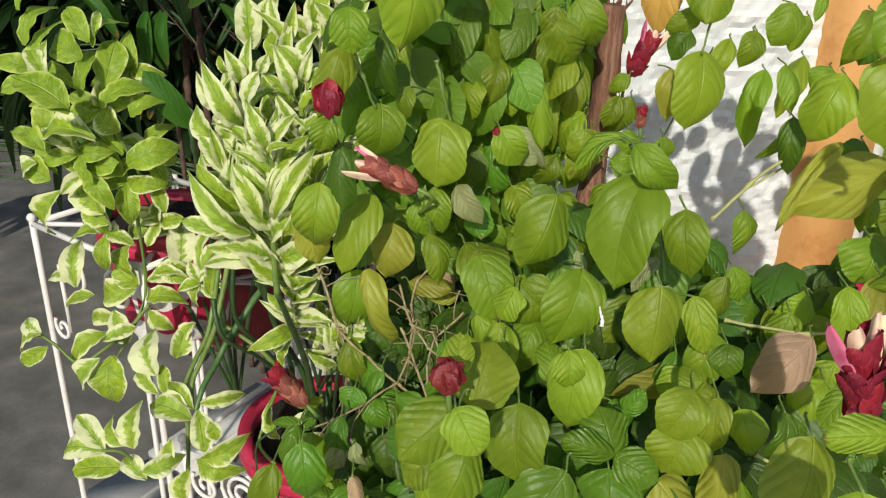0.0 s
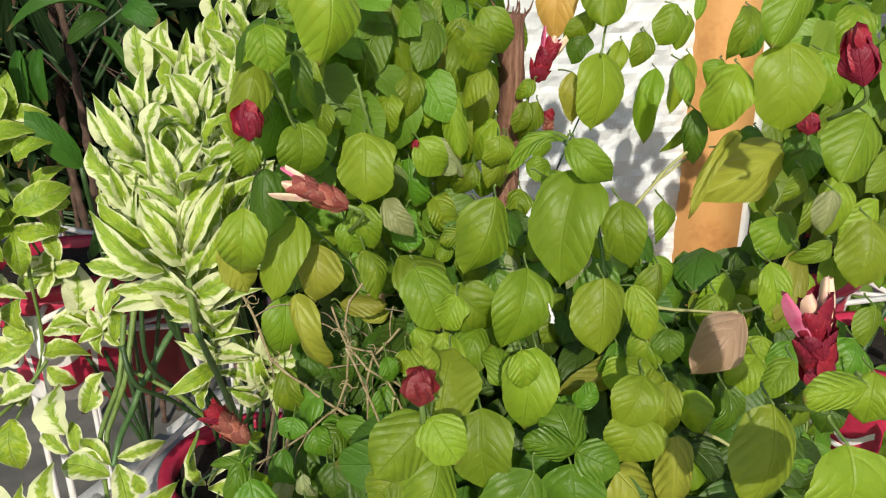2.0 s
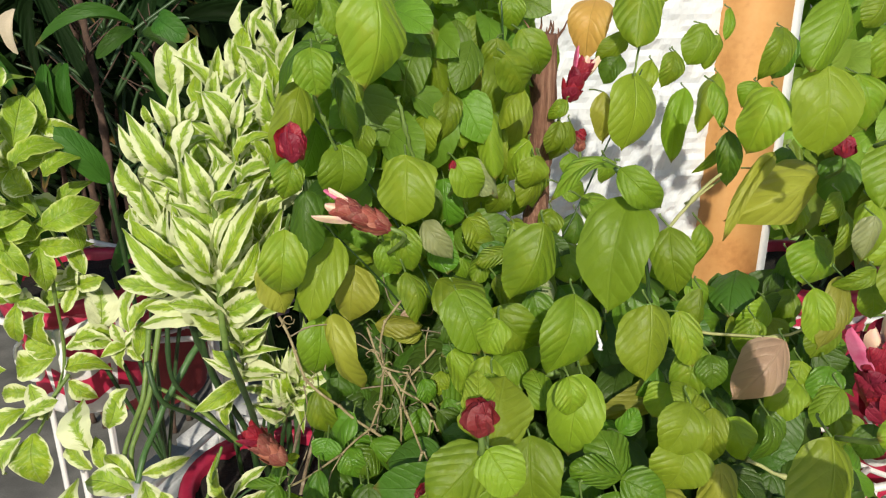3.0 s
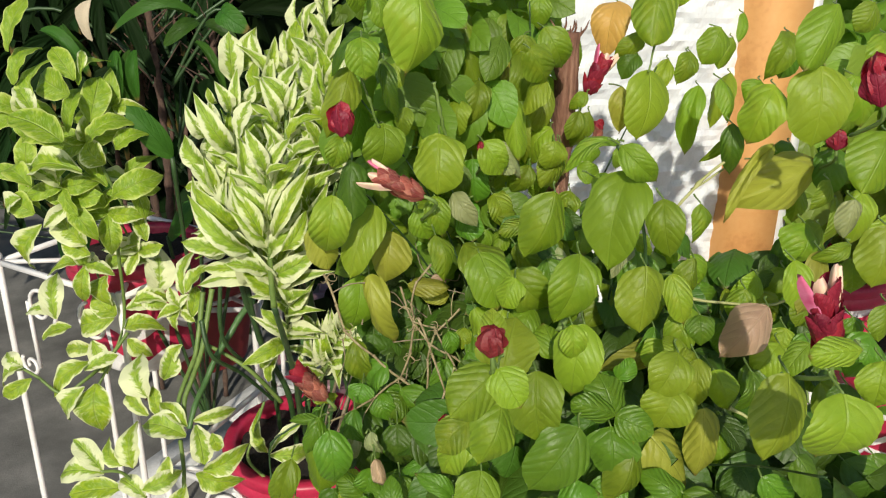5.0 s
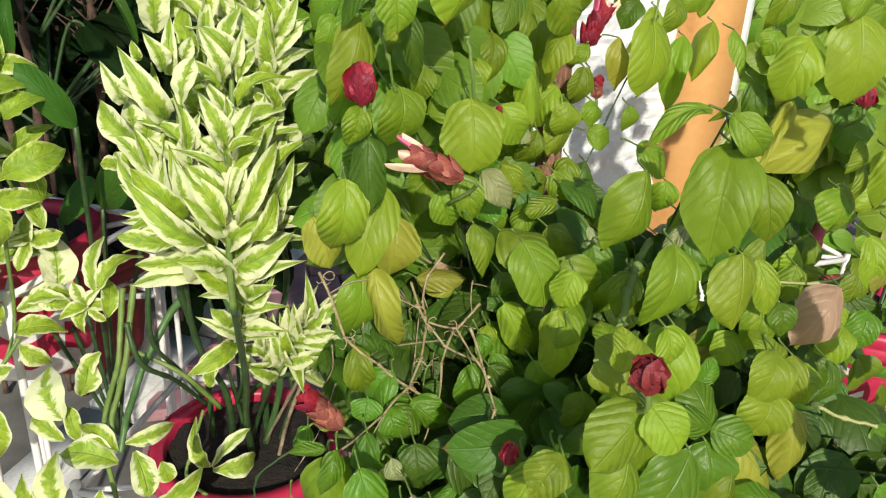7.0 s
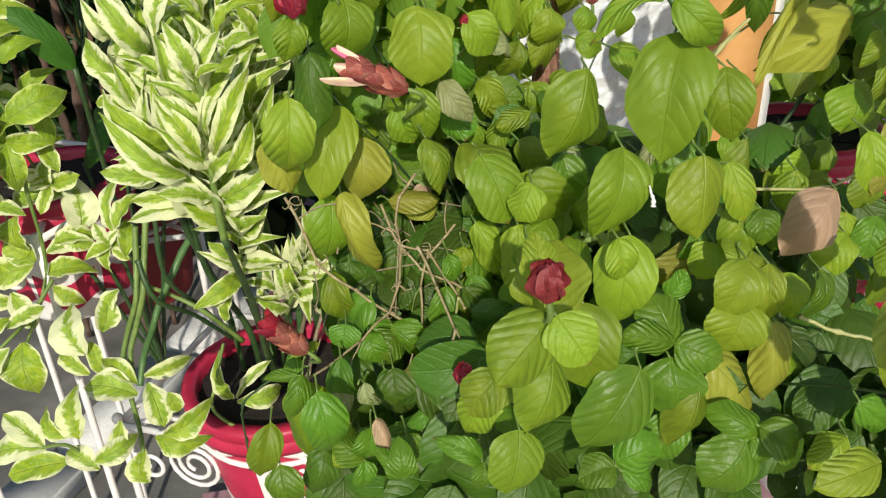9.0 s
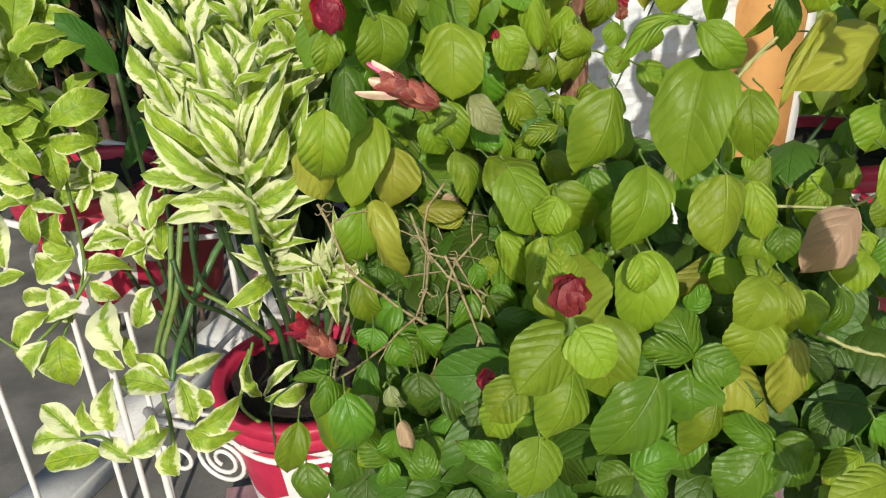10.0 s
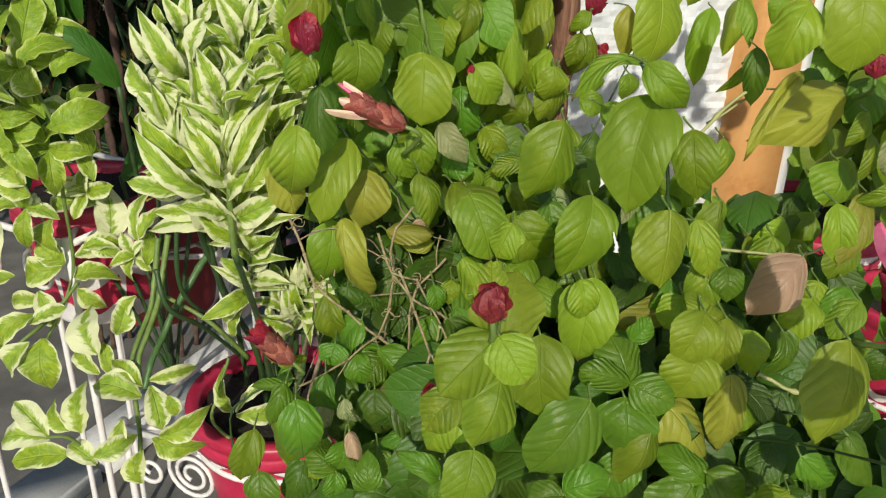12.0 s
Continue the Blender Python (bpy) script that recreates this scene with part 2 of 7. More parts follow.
TWIG_TAN = plain("tan_twig", [(0.3, (0.16, 0.11, 0.055)), (0.55, (0.34, 0.27, 0.15)), (0.75, (0.50, 0.44, 0.28))], 120, 0.75, relief=0.5, depth=0.0008, fine=500)
TWIG_PALE = plain("pale_twig", [(0.3, (0.28, 0.30, 0.10)), (0.7, (0.46, 0.44, 0.20))], 70, 0.65)
BARK = streaked("red_brown_bark", [(0.30, (0.06, 0.026, 0.018)), (0.5, (0.19, 0.085, 0.055)), (0.68, (0.38, 0.21, 0.145)), (0.8, (0.50, 0.36, 0.27))])
BRACT = leaf_material("crimson_bract", (0.28, 0.012, 0.040), (0.45, 0.05, 0.09), (0.55, 0.02, 0.06), veins=4, gloss=0.5, spread=0.5, through=0.2, hue=0.496, per_island=True, pucker=0.02)
BRACT_FADED = leaf_material("faded_bract", (0.34, 0.085, 0.065), (0.70, 0.42, 0.30), (0.55, 0.12, 0.09), veins=3, gloss=0.6, spread=0.6, through=0.22, hue=0.496, per_island=True, pucker=0.02)
BRACT_BLOOM = leaf_material("mottled_red_bract", (0.33, 0.060, 0.055), (0.76, 0.46, 0.30), (0.55, 0.10, 0.08), veins=2.5, gloss=0.5, spread=0.6, through=0.22, hue=0.496, per_island=True, pucker=0.02)
BRACT_DULL = leaf_material("dull_red_bract", (0.21, 0.018, 0.018), (0.34, 0.08, 0.06), (0.4, 0.03, 0.03), pucker=0.0, veins=2, gloss=0.5, spread=0.3, through=0.18)
COROLLA = plain("cream_petal", [(0.35, (0.75, 0.42, 0.40)), (0.6, (0.82, 0.62, 0.42))], 120, 0.5)
PINK_PETAL = plain("magenta_petal", [(0.3, (0.55, 0.05, 0.16)), (0.7, (0.72, 0.22, 0.36))], 120, 0.5)
VIOLET = plain("violet_petal", [(0.3, (0.45, 0.20, 0.55)), (0.7, (0.62, 0.40, 0.72))], 90, 0.55)
POT_RED = plain("red_glazed_pot", [(0.3, (0.34, 0.012, 0.040)), (0.6, (0.50, 0.024, 0.075)), (0.74, (0.54, 0.06, 0.10)), (0.82, (0.56, 0.30, 0.29))], 26, 0.42, relief=0.25, depth=0.001)
POT_DARK = plain("maroon_clay_pot", [(0.3, (0.16, 0.015, 0.018)), (0.7, (0.26, 0.035, 0.035))], 18, 0.6)
POT_WHITE = plain("white_pot_band", [(0.25, (0.48, 0.40, 0.40)), (0.45, (0.72, 0.68, 0.68)), (0.7, (0.80, 0.78, 0.77))], 22, 0.5)
CLAY = plain("bare_clay", [(0.3, (0.45, 0.17, 0.08)), (0.7, (0.60, 0.28, 0.15))], 25, 0.8)
# Dark soil, blackened further: the shade over the pots is in its colour.
SOIL = plain("soil_shade_tone", [(0.35, (0.008, 0.006, 0.005)), (0.6, (0.022, 0.016, 0.012)), (0.8, (0.06, 0.042, 0.03))], 60, 0.95, relief=1.0, depth=0.006, fine=240)
METAL = plain("white_painted_iron", [(0.22, (0.50, 0.42, 0.38)), (0.36, (0.74, 0.71, 0.69)), (0.7, (0.82, 0.80, 0.80))], 35, 0.38, relief=0.3, depth=0.0008)
ASPHALT = plain("worn_asphalt", [(0.3, (0.085, 0.080, 0.073)), (0.5, (0.15, 0.143, 0.132)), (0.70, (0.26, 0.245, 0.225))], 7, 0.9, relief=0.8, depth=0.004, fine=330)
KERB = plain("limewashed_kerb", [(0.3, (0.36, 0.35, 0.335)), (0.5, (0.56, 0.55, 0.54)), (0.7, (0.70, 0.69, 0.68))], 9, 0.85, relief=0.6, depth=0.003, fine=180)
SAND = plain("joint_sand", [(0.3, (0.13, 0.11, 0.09)), (0.7, (0.26, 0.22, 0.18))], 40, 0.95, relief=0.8, depth=0.003)
PAVER = plain("pink_paver", [(0.3, (0.24, 0.11, 0.13)), (0.55, (0.36, 0.20, 0.22)), (0.75, (0.46, 0.30, 0.31))], 14, 0.75, relief=0.5, depth=0.002)
WALL = plain("whitewashed_plaster", [(0.3, (0.54, 0.56, 0.60)), (0.5, (0.68, 0.69, 0.71)), (0.75, (0.75, 0.75, 0.75))], 20, 0.8, relief=0.7, depth=0.004, fine=120)
ORANGE = plain("ochre_painted_pillar", [(0.28, (0.50, 0.22, 0.07)), (0.45, (0.66, 0.33, 0.115)), (0.72, (0.72, 0.40, 0.16))], 9, 0.65, relief=0.25, depth=0.001, fine=90)
FIBRE = plain("palm_fibre", [(0.3, (0.035, 0.020, 0.015)), (0.7, (0.15, 0.09, 0.065))], 60, 0.95, relief=0.9, depth=0.003)
DRY_PALE = plain("withered_frond", [(0.3, (0.38, 0.30, 0.20)), (0.7, (0.62, 0.54, 0.42))], 40, 0.8)
DRY = plain("dry_leaf", [(0.3, (0.24, 0.13, 0.07)), (0.7, (0.46, 0.32, 0.22))], 30, 0.8)
# Dark copy of the inner foliage: the plant's inner shade is in its colour.
INNER_SHADE_TONE = leaf_material("inner_foliage_shade_tone", (0.055, 0.130, 0.012), (0.09, 0.18, 0.025), (0.12, 0.28, 0.02), through=0.3, per_island=True, spread=0.5, pucker=0.08)
LEAF_BUSH = leaf_material("bush_leaf", (0.20, 0.34, 0.035), (0.3, 0.44, 0.08), (0.32, 0.55, 0.03), per_island=True, spread=0.5)


# ---- building helpers ----
rng = random.Random(7)


def thing(name, label, category, group="", kind="", at=(0, 0, 0)):
    ob = new(name)
    ob.location = at
    ob.empty_display_size = 0.05
    return tagged(ob, label, category, group, kind)


def hang(ob, parent):
    """Makes ob a part of parent, staying where it is."""
    ob.parent = parent
    ob.matrix_parent_inverse = Matrix.Translation(parent.location).inverted() if parent.type == "EMPTY" else Matrix()
    return ob


def part(name, bm, mat, parent, label="", smooth=True):
    me = bpy.data.meshes.new(name)
    bm.to_mesh(me)
    bm.free()
    me.materials.append(mat)
    if smooth:
        me.polygons.foreach_set("use_smooth", [True] * len(me.polygons))
    ob = new(name, me)
    if parent:
        hang(ob, parent)
    return tagged(ob, label)


def lathe(profile, steps=40, bm=None):
    """A turned shape round the z axis from (radius, height) pairs."""
    bm = bm or bmesh.new()
    rings = []
    for r, z in profile:
        rings.append([bm.verts.new((r * math.cos(2 * math.pi * i / steps), r * math.sin(2 * math.pi * i / steps), z)) for i in range(steps)])
    for a, b in zip(rings, rings[1:]):
        for i in range(steps):
            bm.faces.new((a[i], a[(i + 1) % steps], b[(i + 1) % steps], b[i]))
    return bm


def smooth_path(pts, per=6):
    """Points along a smooth line through pts."""
    p = [Vector(q) for q in pts]
    if len(p) < 3:
        return [p[0].lerp(p[-1], i / per) for i in range(per + 1)]
    out = []
    for i in range(len(p) - 1):
        a, b = p[max(i - 1, 0)], p[i]
        c, d = p[i + 1], p[min(i + 2, len(p) - 1)]
        for k in range(per):
            t = k / per
            out.append(0.5 * (2 * b + (c - a) * t + (2 * a - 5 * b + 4 * c - d) * t * t + (3 * b - a - 3 * c + d) * t ** 3))
    return out + [p[-1]]


def tube(pts, r0, r1=None, sides=7, bm=None, knot=0.0, every=5):
    """A round, tapering rod along pts, with swollen nodes where knot is set."""
    bm = bm or bmesh.new()
    r1 = r0 if r1 is None else r1
    rings, n = [], len(pts)
    up = Vector((0.3, 0.2, 0.93))
    for i, p in enumerate(pts):
        d = (pts[min(i + 1, n - 1)] - pts[max(i - 1, 0)]).normalized()
        x = d.cross(up)
        x = x.normalized() if x.length > 1e-4 else Vector((1, 0, 0))
        y = d.cross(x)
        r = r0 + (r1 - r0) * i / max(1, n - 1)
        if knot and i % every == 0:
            r *= 1 + knot
        rings.append([bm.verts.new(p + (x * math.cos(2 * math.pi * k / sides) + y * math.sin(2 * math.pi * k / sides)) * r) for k in range(sides)])
    for a, b in zip(rings, rings[1:]):
        for k in range(sides):
            bm.faces.new((a[k], a[(k + 1) % sides], b[(k + 1) % sides], b[k]))
    bm.faces.new(rings[0][::-1])
    bm.faces.new(rings[-1])
    return bm


def box(lo, hi, bevel=0.0, bm=None):
    b = bmesh.new()
    bmesh.ops.create_cube(b, size=1)
    for v in b.verts:
        v.co = Vector([(l + h) / 2 + c * (h - l) for l, h, c in zip(lo, hi, v.co)])
    if bevel:
        bmesh.ops.bevel(b, geom=b.edges[:], offset=bevel, segments=2, affect="EDGES")
    return b


def blade(outline, along=18, across=10, arch=0.12, fold=0.12, ripple=0.02, veins=5.5, wave=0.02, seed=0, curl=0.0, skew=0.0, hook=0.0, ruffle=0.0, edged=False, notch=0.0):
    """The points, faces and texture places of a leaf of length 1 along y and width 1 along x, its face up."""
    rnd = random.Random(seed)
    keys, vals = zip(*outline)
    a1, a2 = rnd.uniform(0, 6.3), rnd.uniform(0, 6.3)
    pts, uvs, faces = [], [], []
    for i in range(along + 1):
        v = i / along
        d = min(0.05, v, 1 - v)
        h = float(np.mean(np.interp([v - d, v - d / 2, v, v + d / 2, v + d], keys, vals)))
        lean = skew * math.sin(math.pi * v)
        for j in range(across + 1):
            s = 2 * j / across - 1
            edge = 1 + wave * 2 * math.sin(9 * v + a1 + s) * abs(s) + notch * math.sin(52 * v + a2) * (abs(s) > 0.9)
            x = 0.5 * h * s * edge + lean
            z = -arch * (v ** 1.6) + arch * 0.9 * math.sin(math.pi * v) * 0.8
            z += fold * abs(s) * h * 0.5 - curl * s * s * h * 0.4
            z += ripple * math.sin(2 * math.pi * veins * (v - 0.34 * (abs(s) * h) ** 1.35)) * abs(s) * (1.15 - abs(s)) * 2
            z += wave * math.sin(7.5 * v + a2 + 1.8 * s) * abs(s) - hook * max(0.0, v - 0.6) ** 2 * 3
            z += ruffle * math.sin(21 * v + a1 * (1 if s > 0 else 2)) * s * s
            pts.append((x, v * (1 - 0.03 * abs(s)), z))
            uvs.append((0.5 + 0.5 * s * (1 if edged else h), v))
    w = across + 1
    for i in range(along):
        for j in range(across):
            faces.append((i * w + j, i * w + j + 1, (i + 1) * w + j + 1, (i + 1) * w + j))
    return pts, faces, uvs


def blade_mesh(name, made, mat):
    pts, faces, uvs = made
    me = bpy.data.meshes.new(name)
    me.from_pydata(pts, [], faces)
    uv = me.uv_layers.new()
    for loop in me.loops:
        uv.data[loop.index].uv = uvs[loop.vertex_index]
    me.polygons.foreach_set("use_smooth", [True] * len(me.polygons))
    me.materials.append(mat)
    return me


OVATE = [(0, 0.08), (0.04, 0.38), (0.10, 0.66), (0.18, 0.85), (0.28, 0.97), (0.38, 1.0), (0.48, 0.99), (0.58, 0.94), (0.68, 0.85), (0.77, 0.72), (0.85, 0.54), (0.91, 0.36), (0.96, 0.18), (1.0, 0.0)]
ROUND = [(0, 0.12), (0.04, 0.46), (0.10, 0.73), (0.18, 0.90), (0.28, 0.99), (0.38, 1.0), (0.50, 0.99), (0.61, 0.95), (0.71, 0.87), (0.80, 0.75), (0.88, 0.57), (0.94, 0.36), (0.975, 0.18), (1.0, 0.0)]
POINTED = [(0, 0.08), (0.08, 0.34), (0.20, 0.72), (0.33, 0.95), (0.45, 1.0), (0.58, 0.94), (0.72, 0.74), (0.84, 0.48), (0.93, 0.22), (1.0, 0.0)]
LANCE = [(0, 0.10), (0.06, 0.22), (0.15, 0.50), (0.27, 0.80), (0.40, 0.97), (0.50, 1.0), (0.62, 0.93), (0.75, 0.72), (0.86, 0.44), (0.94, 0.20), (1.0, 0.0)]
ELLIPTIC = [(0, 0.10), (0.06, 0.30), (0.15, 0.60), (0.27, 0.86), (0.40, 0.98), (0.52, 1.0), (0.66, 0.92), (0.79, 0.72), (0.89, 0.46), (0.96, 0.20), (1.0, 0.0)]
OBLONG = [(0, 0.15), (0.07, 0.32), (0.18, 0.64), (0.32, 0.92), (0.46, 1.0), (0.62, 1.0), (0.76, 0.93), (0.87, 0.74), (0.94, 0.50), (0.98, 0.26), (1.0, 0.08)]
STRAP = [(0, 0.25), (0.1, 0.6), (0.3, 0.95), (0.5, 1.0), (0.75, 0.9), (0.92, 0.7), (1.0, 0.35)]
BROAD = [(0, 0.2), (0.08, 0.55), (0.2, 0.85), (0.4, 1.0), (0.65, 0.98), (0.82, 0.82), (0.93, 0.52), (1.0, 0.0)]

SHRIMP_BLADES = [blade(OVATE if k % 4 else ROUND, arch=0.14 + 0.06 * (k % 4), fold=(0.12, 0.34, -0.16, 0.24, -0.06, -0.26)[k % 6], ripple=0.006 + 0.004 * (k % 3),
                       wave=0.026 + 0.010 * (k % 3), seed=k, curl=(0.30, 0.40, 0.22)[k % 3], skew=(0.0, 0.04, -0.04)[k % 3], along=32, across=12, notch=0.012, hook=(0.12, 0.0, 0.22)[k % 3]) for k in range(9)]
SHRIMP_MESH = {c: [blade_mesh("leaf", b, m) for b in SHRIMP_BLADES] for c, m in LEAF.items()}
VARIED_BLADES = [blade((POINTED, ELLIPTIC, POINTED, OBLONG)[k % 4], along=18, across=8, arch=0.14 + 0.09 * (k % 3), fold=(0.34, 0.20, 0.46, 0.10)[k % 4], ripple=0.008, wave=0.03, seed=40 + k, skew=(0, 0.05, -0.05)[k % 3],
                       hook=(0.0, 0.5, 0.2)[k % 3], ruffle=(0.018, 0.030, 0.024)[k % 3], edged=True) for k in range(8)]
VARIED_MESH = [blade_mesh("leaf", b, VARIED) for b in VARIED_BLADES]
VARIED_LIME_MESH = [blade_mesh("leaf", b, VARIED_LIME) for b in VARIED_BLADES]
VARIED_GREEN_MESH = [blade_mesh("leaf", b, VARIED_GREEN) for b in VARIED_BLADES]
BUD_BLADE = blade(BROAD, along=9, across=7, arch=0.10, fold=-0.10, ripple=0.01, veins=3, wave=0.05, seed=78, curl=0.55, hook=0.25)
BRACT_BLADE = blade(OVATE, along=9, across=7, arch=0.12, fold=-0.12, ripple=0.012, veins=4, wave=0.04, seed=77, curl=0.5)
TONGUE_BLADE = blade(STRAP, along=9, across=5, arch=0.10, fold=-0.2, ripple=0.0, wave=0.03, seed=79, curl=0.3)
FACING = Vector((-0.05, -0.80, 0.60)).normalized()


def leaf_pose(base, tip, width, twist):
    """The pose and size of a leaf from its stalk end to its tip, turned to the light and then twisted about its midrib."""
    b, e = Vector(base), Vector(tip)
    y = e - b
    length = y.length
    y.normalize()
    z = FACING - y * FACING.dot(y)
    if z.length < 0.15:
        z = Vector((0, -0.3, 1)) - y * y.dot(Vector((0, -0.3, 1)))
    z.normalize()
    z = Matrix.Rotation(radians(twist), 3, y) @ z
    x = y.cross(z)
    m = Matrix((x, y, z)).transposed().to_4x4()
    m.translation = b
    return m @ Matrix.Diagonal((width, length, length, 1))


def put_leaf(mesh, base, tip, width, twist, parent, name="leaf"):
    ob = new(name, mesh)
    ob.matrix_world = leaf_pose(base, tip, width, twist)
    m = ob.matrix_world.copy()
    ob.parent = parent
    ob.matrix_parent_inverse = Matrix.Translation(parent.location).inverted()
    ob.matrix_basis = m
    return ob


def joined_leaves(name, blades, poses, mat, parent, label="", kind="stuff"):
    """Many small leaves joined into one mesh."""
    V, Fc, U, base = [], [], [], 0
    for k, m in enumerate(poses):
        pts, faces, uvs = blades[k % len(blades)]
        a = np.array(pts) @ np.array(m.to_3x3()).T + np.array(m.translation)
        V.append(a)
        Fc.extend(tuple(i + base for i in f) for f in faces)
        U.extend(uvs)
        base += len(pts)
    me = bpy.data.meshes.new(name)
    me.from_pydata(np.concatenate(V).tolist(), [], Fc)
    uv = me.uv_layers.new()
    idx = np.zeros(len(me.loops), dtype=np.int32)
    me.loops.foreach_get("vertex_index", idx)
    uv.data.foreach_set("uv", np.array(U)[idx].ravel())
    me.polygons.foreach_set("use_smooth", [True] * len(me.polygons))
    me.materials.append(mat)
    ob = new(name, me)
    if parent:
        hang(ob, parent)
    return tagged(ob, label, kind=kind)


# ---- ground, kerb, wall and pillar ----
def ground_sheet():
    bm = bmesh.new()
    bmesh.ops.create_grid(bm, x_segments=60, y_segments=60, size=1)
    for v in bm.verts:
        r = v.co.length
        s = 3.0 + 400 * max(0.0, r - 0.6) ** 2
        v.co.x, v.co.y = v.co.x * s, v.co.y * s + 1.0
        v.co.z = 0.006 * noise.noise((v.co.x * 1.3, v.co.y * 1.3, 0.0)) - 0.006
    ob = part("ground", bm, ASPHALT, None, "worn grey asphalt ground with dusty patches")
    tagged(ob, category="ground", kind="structure")


KERB_A, KERB_B = Vector((-1.55, 0.24, 0)), Vector((0.08, 3.0, 0))


def kerb_line():
    run = KERB_B - KERB_A
    across = Vector((run.y, -run.x, 0)).normalized()
    kerb = thing("kerb", "whitewashed concrete kerb stones along the paving", "kerb", kind="structure")
    count = 8
    for i in range(count):
        a, b = KERB_A + run * (i / count + 0.004), KERB_A + run * ((i + 1) / count - 0.004)
        bm = bmesh.new()
        h = 0.045 + 0.004 * rng.random()
        low = [bm.verts.new(p) for p in (a, b, b + across * 0.13, a + across * 0.13)]
        top = [bm.verts.new(v.co + Vector((0, 0, h))) for v in low]
        for k in range(4):
            bm.faces.new((low[k], low[(k + 1) % 4], top[(k + 1) % 4], top[k]))
        bm.faces.new(top)
        bmesh.ops.recalc_face_normals(bm, faces=bm.faces[:])
        bmesh.ops.bevel(bm, geom=[e for e in bm.edges if e.verts[0].co.z + e.verts[1].co.z > 0.05], offset=0.008, segments=2, affect="EDGES")
        part("kerb_stone", bm, KERB, kerb)


def paving():
    bm = box((-0.34, 0.30, -0.02), (2.42, 3.30, 0.012))
    bed = part("pavement", bm, SAND, None, "pink concrete paving stones with sandy joints", smooth=False)
    tagged(bed, category="pavement", kind="structure")
    stone = bmesh.new()
    bmesh.ops.create_cube(stone, size=1)
    bmesh.ops.scale(stone, vec=(0.192, 0.092, 0.03), verts=stone.verts)
    bmesh.ops.bevel(stone, geom=[e for e in stone.edges if min(v.co.z for v in e.verts) > 0], offset=0.005, segments=1, affect="EDGES")
    me = bpy.data.meshes.new("paving_stone")
    stone.to_mesh(me)
    stone.free()
    me.materials.append(PAVER)
    rest = bmesh.new()
    for r in range(30):
        for c in range(14):
            x, y = -0.24 + c * 0.2 + (r % 2) * 0.1 - 0.05, 0.36 + r * 0.1
            if x > 2.38:
                continue
            m = pose(x, y, 0.012 + 0.004 * rng.random(), rng.uniform(-0.6, 0.6), rng.uniform(-0.6, 0.6), rng.uniform(-1, 1))
            if x < 1.5 and y < 3.0:
                ob = new("paving_stone", me)
                ob.parent = bed
                ob.matrix_basis = m
            else:
                first = len(rest.verts)
                rest.from_mesh(me)
                rest.verts.ensure_lookup_table()
                bmesh.ops.transform(rest, matrix=m, verts=rest.verts[first:])
    far = part("far_paving", rest, PAVER, None, "further paving stones", smooth=False)
    tagged(far, kind="stuff")
    far.parent = bed


def rough_wall():
    """A thick wall whose face is trowelled into shallow scales."""
    bm = bmesh.new()
    nx, nz, x0, x1, z1 = 80, 260, 0.13, 0.525, 2.2
    grid = []
    for k in range(nz + 1):
        row = []
        for i in range(nx + 1):
            x, z = x0 + (x1 - x0) * i / nx, z1 * k / nz
            q = Vector((x * 46, z * 62, 0.0))
            d = 0.006 * noise.noise(q * 0.5) + 0.005 * noise.noise(q * 1.3) + 0.004 * abs(noise.noise(Vector((x * 30, 3.0, z * 44))))
            row.append(bm.verts.new((x, 1.205 - d, z)))
        grid.append(row)
    for k in range(nz):
        for i in range(nx):
            bm.faces.new((grid[k][i], grid[k][i + 1], grid[k + 1][i + 1], grid[k + 1][i]))
    back = [bm.verts.new((x, 1.40, z)) for x, z in ((x0, 0), (x1, 0), (x1, z1), (x0, z1))]
    bm.faces.new(back[::-1])
    for line, ends in (([r[0] for r in grid], (0, 3)), ([r[-1] for r in grid], (1, 2)), (grid[-1], (3, 2)), (grid[0], (0, 1))):
        bm.faces.new([*line, back[ends[1]], back[ends[0]]])
    bmesh.ops.recalc_face_normals(bm, faces=bm.faces[:])
    ob = part("wall_north", bm, WALL, None, "whitewashed wall with a rough scaly plaster face", smooth=False)
    tagged(ob, category="wall", kind="structure")
    post = part("pillar", box((0.523, 1.180, 0), (0.625, 1.41, 2.3), 0.006), ORANGE, None, "ochre orange painted wall pillar with smooth faces")
    tagged(post, category="pillar", kind="structure")
    trim = part("trim", box((0.6252, 1.195, 0), (0.646, 1.40, 2.3), 0.003), WALL, None, "narrow white painted edge beside the pillar")
    tagged(trim, category="trim", kind="structure")


ground_sheet()
kerb_line()
rough_wall()


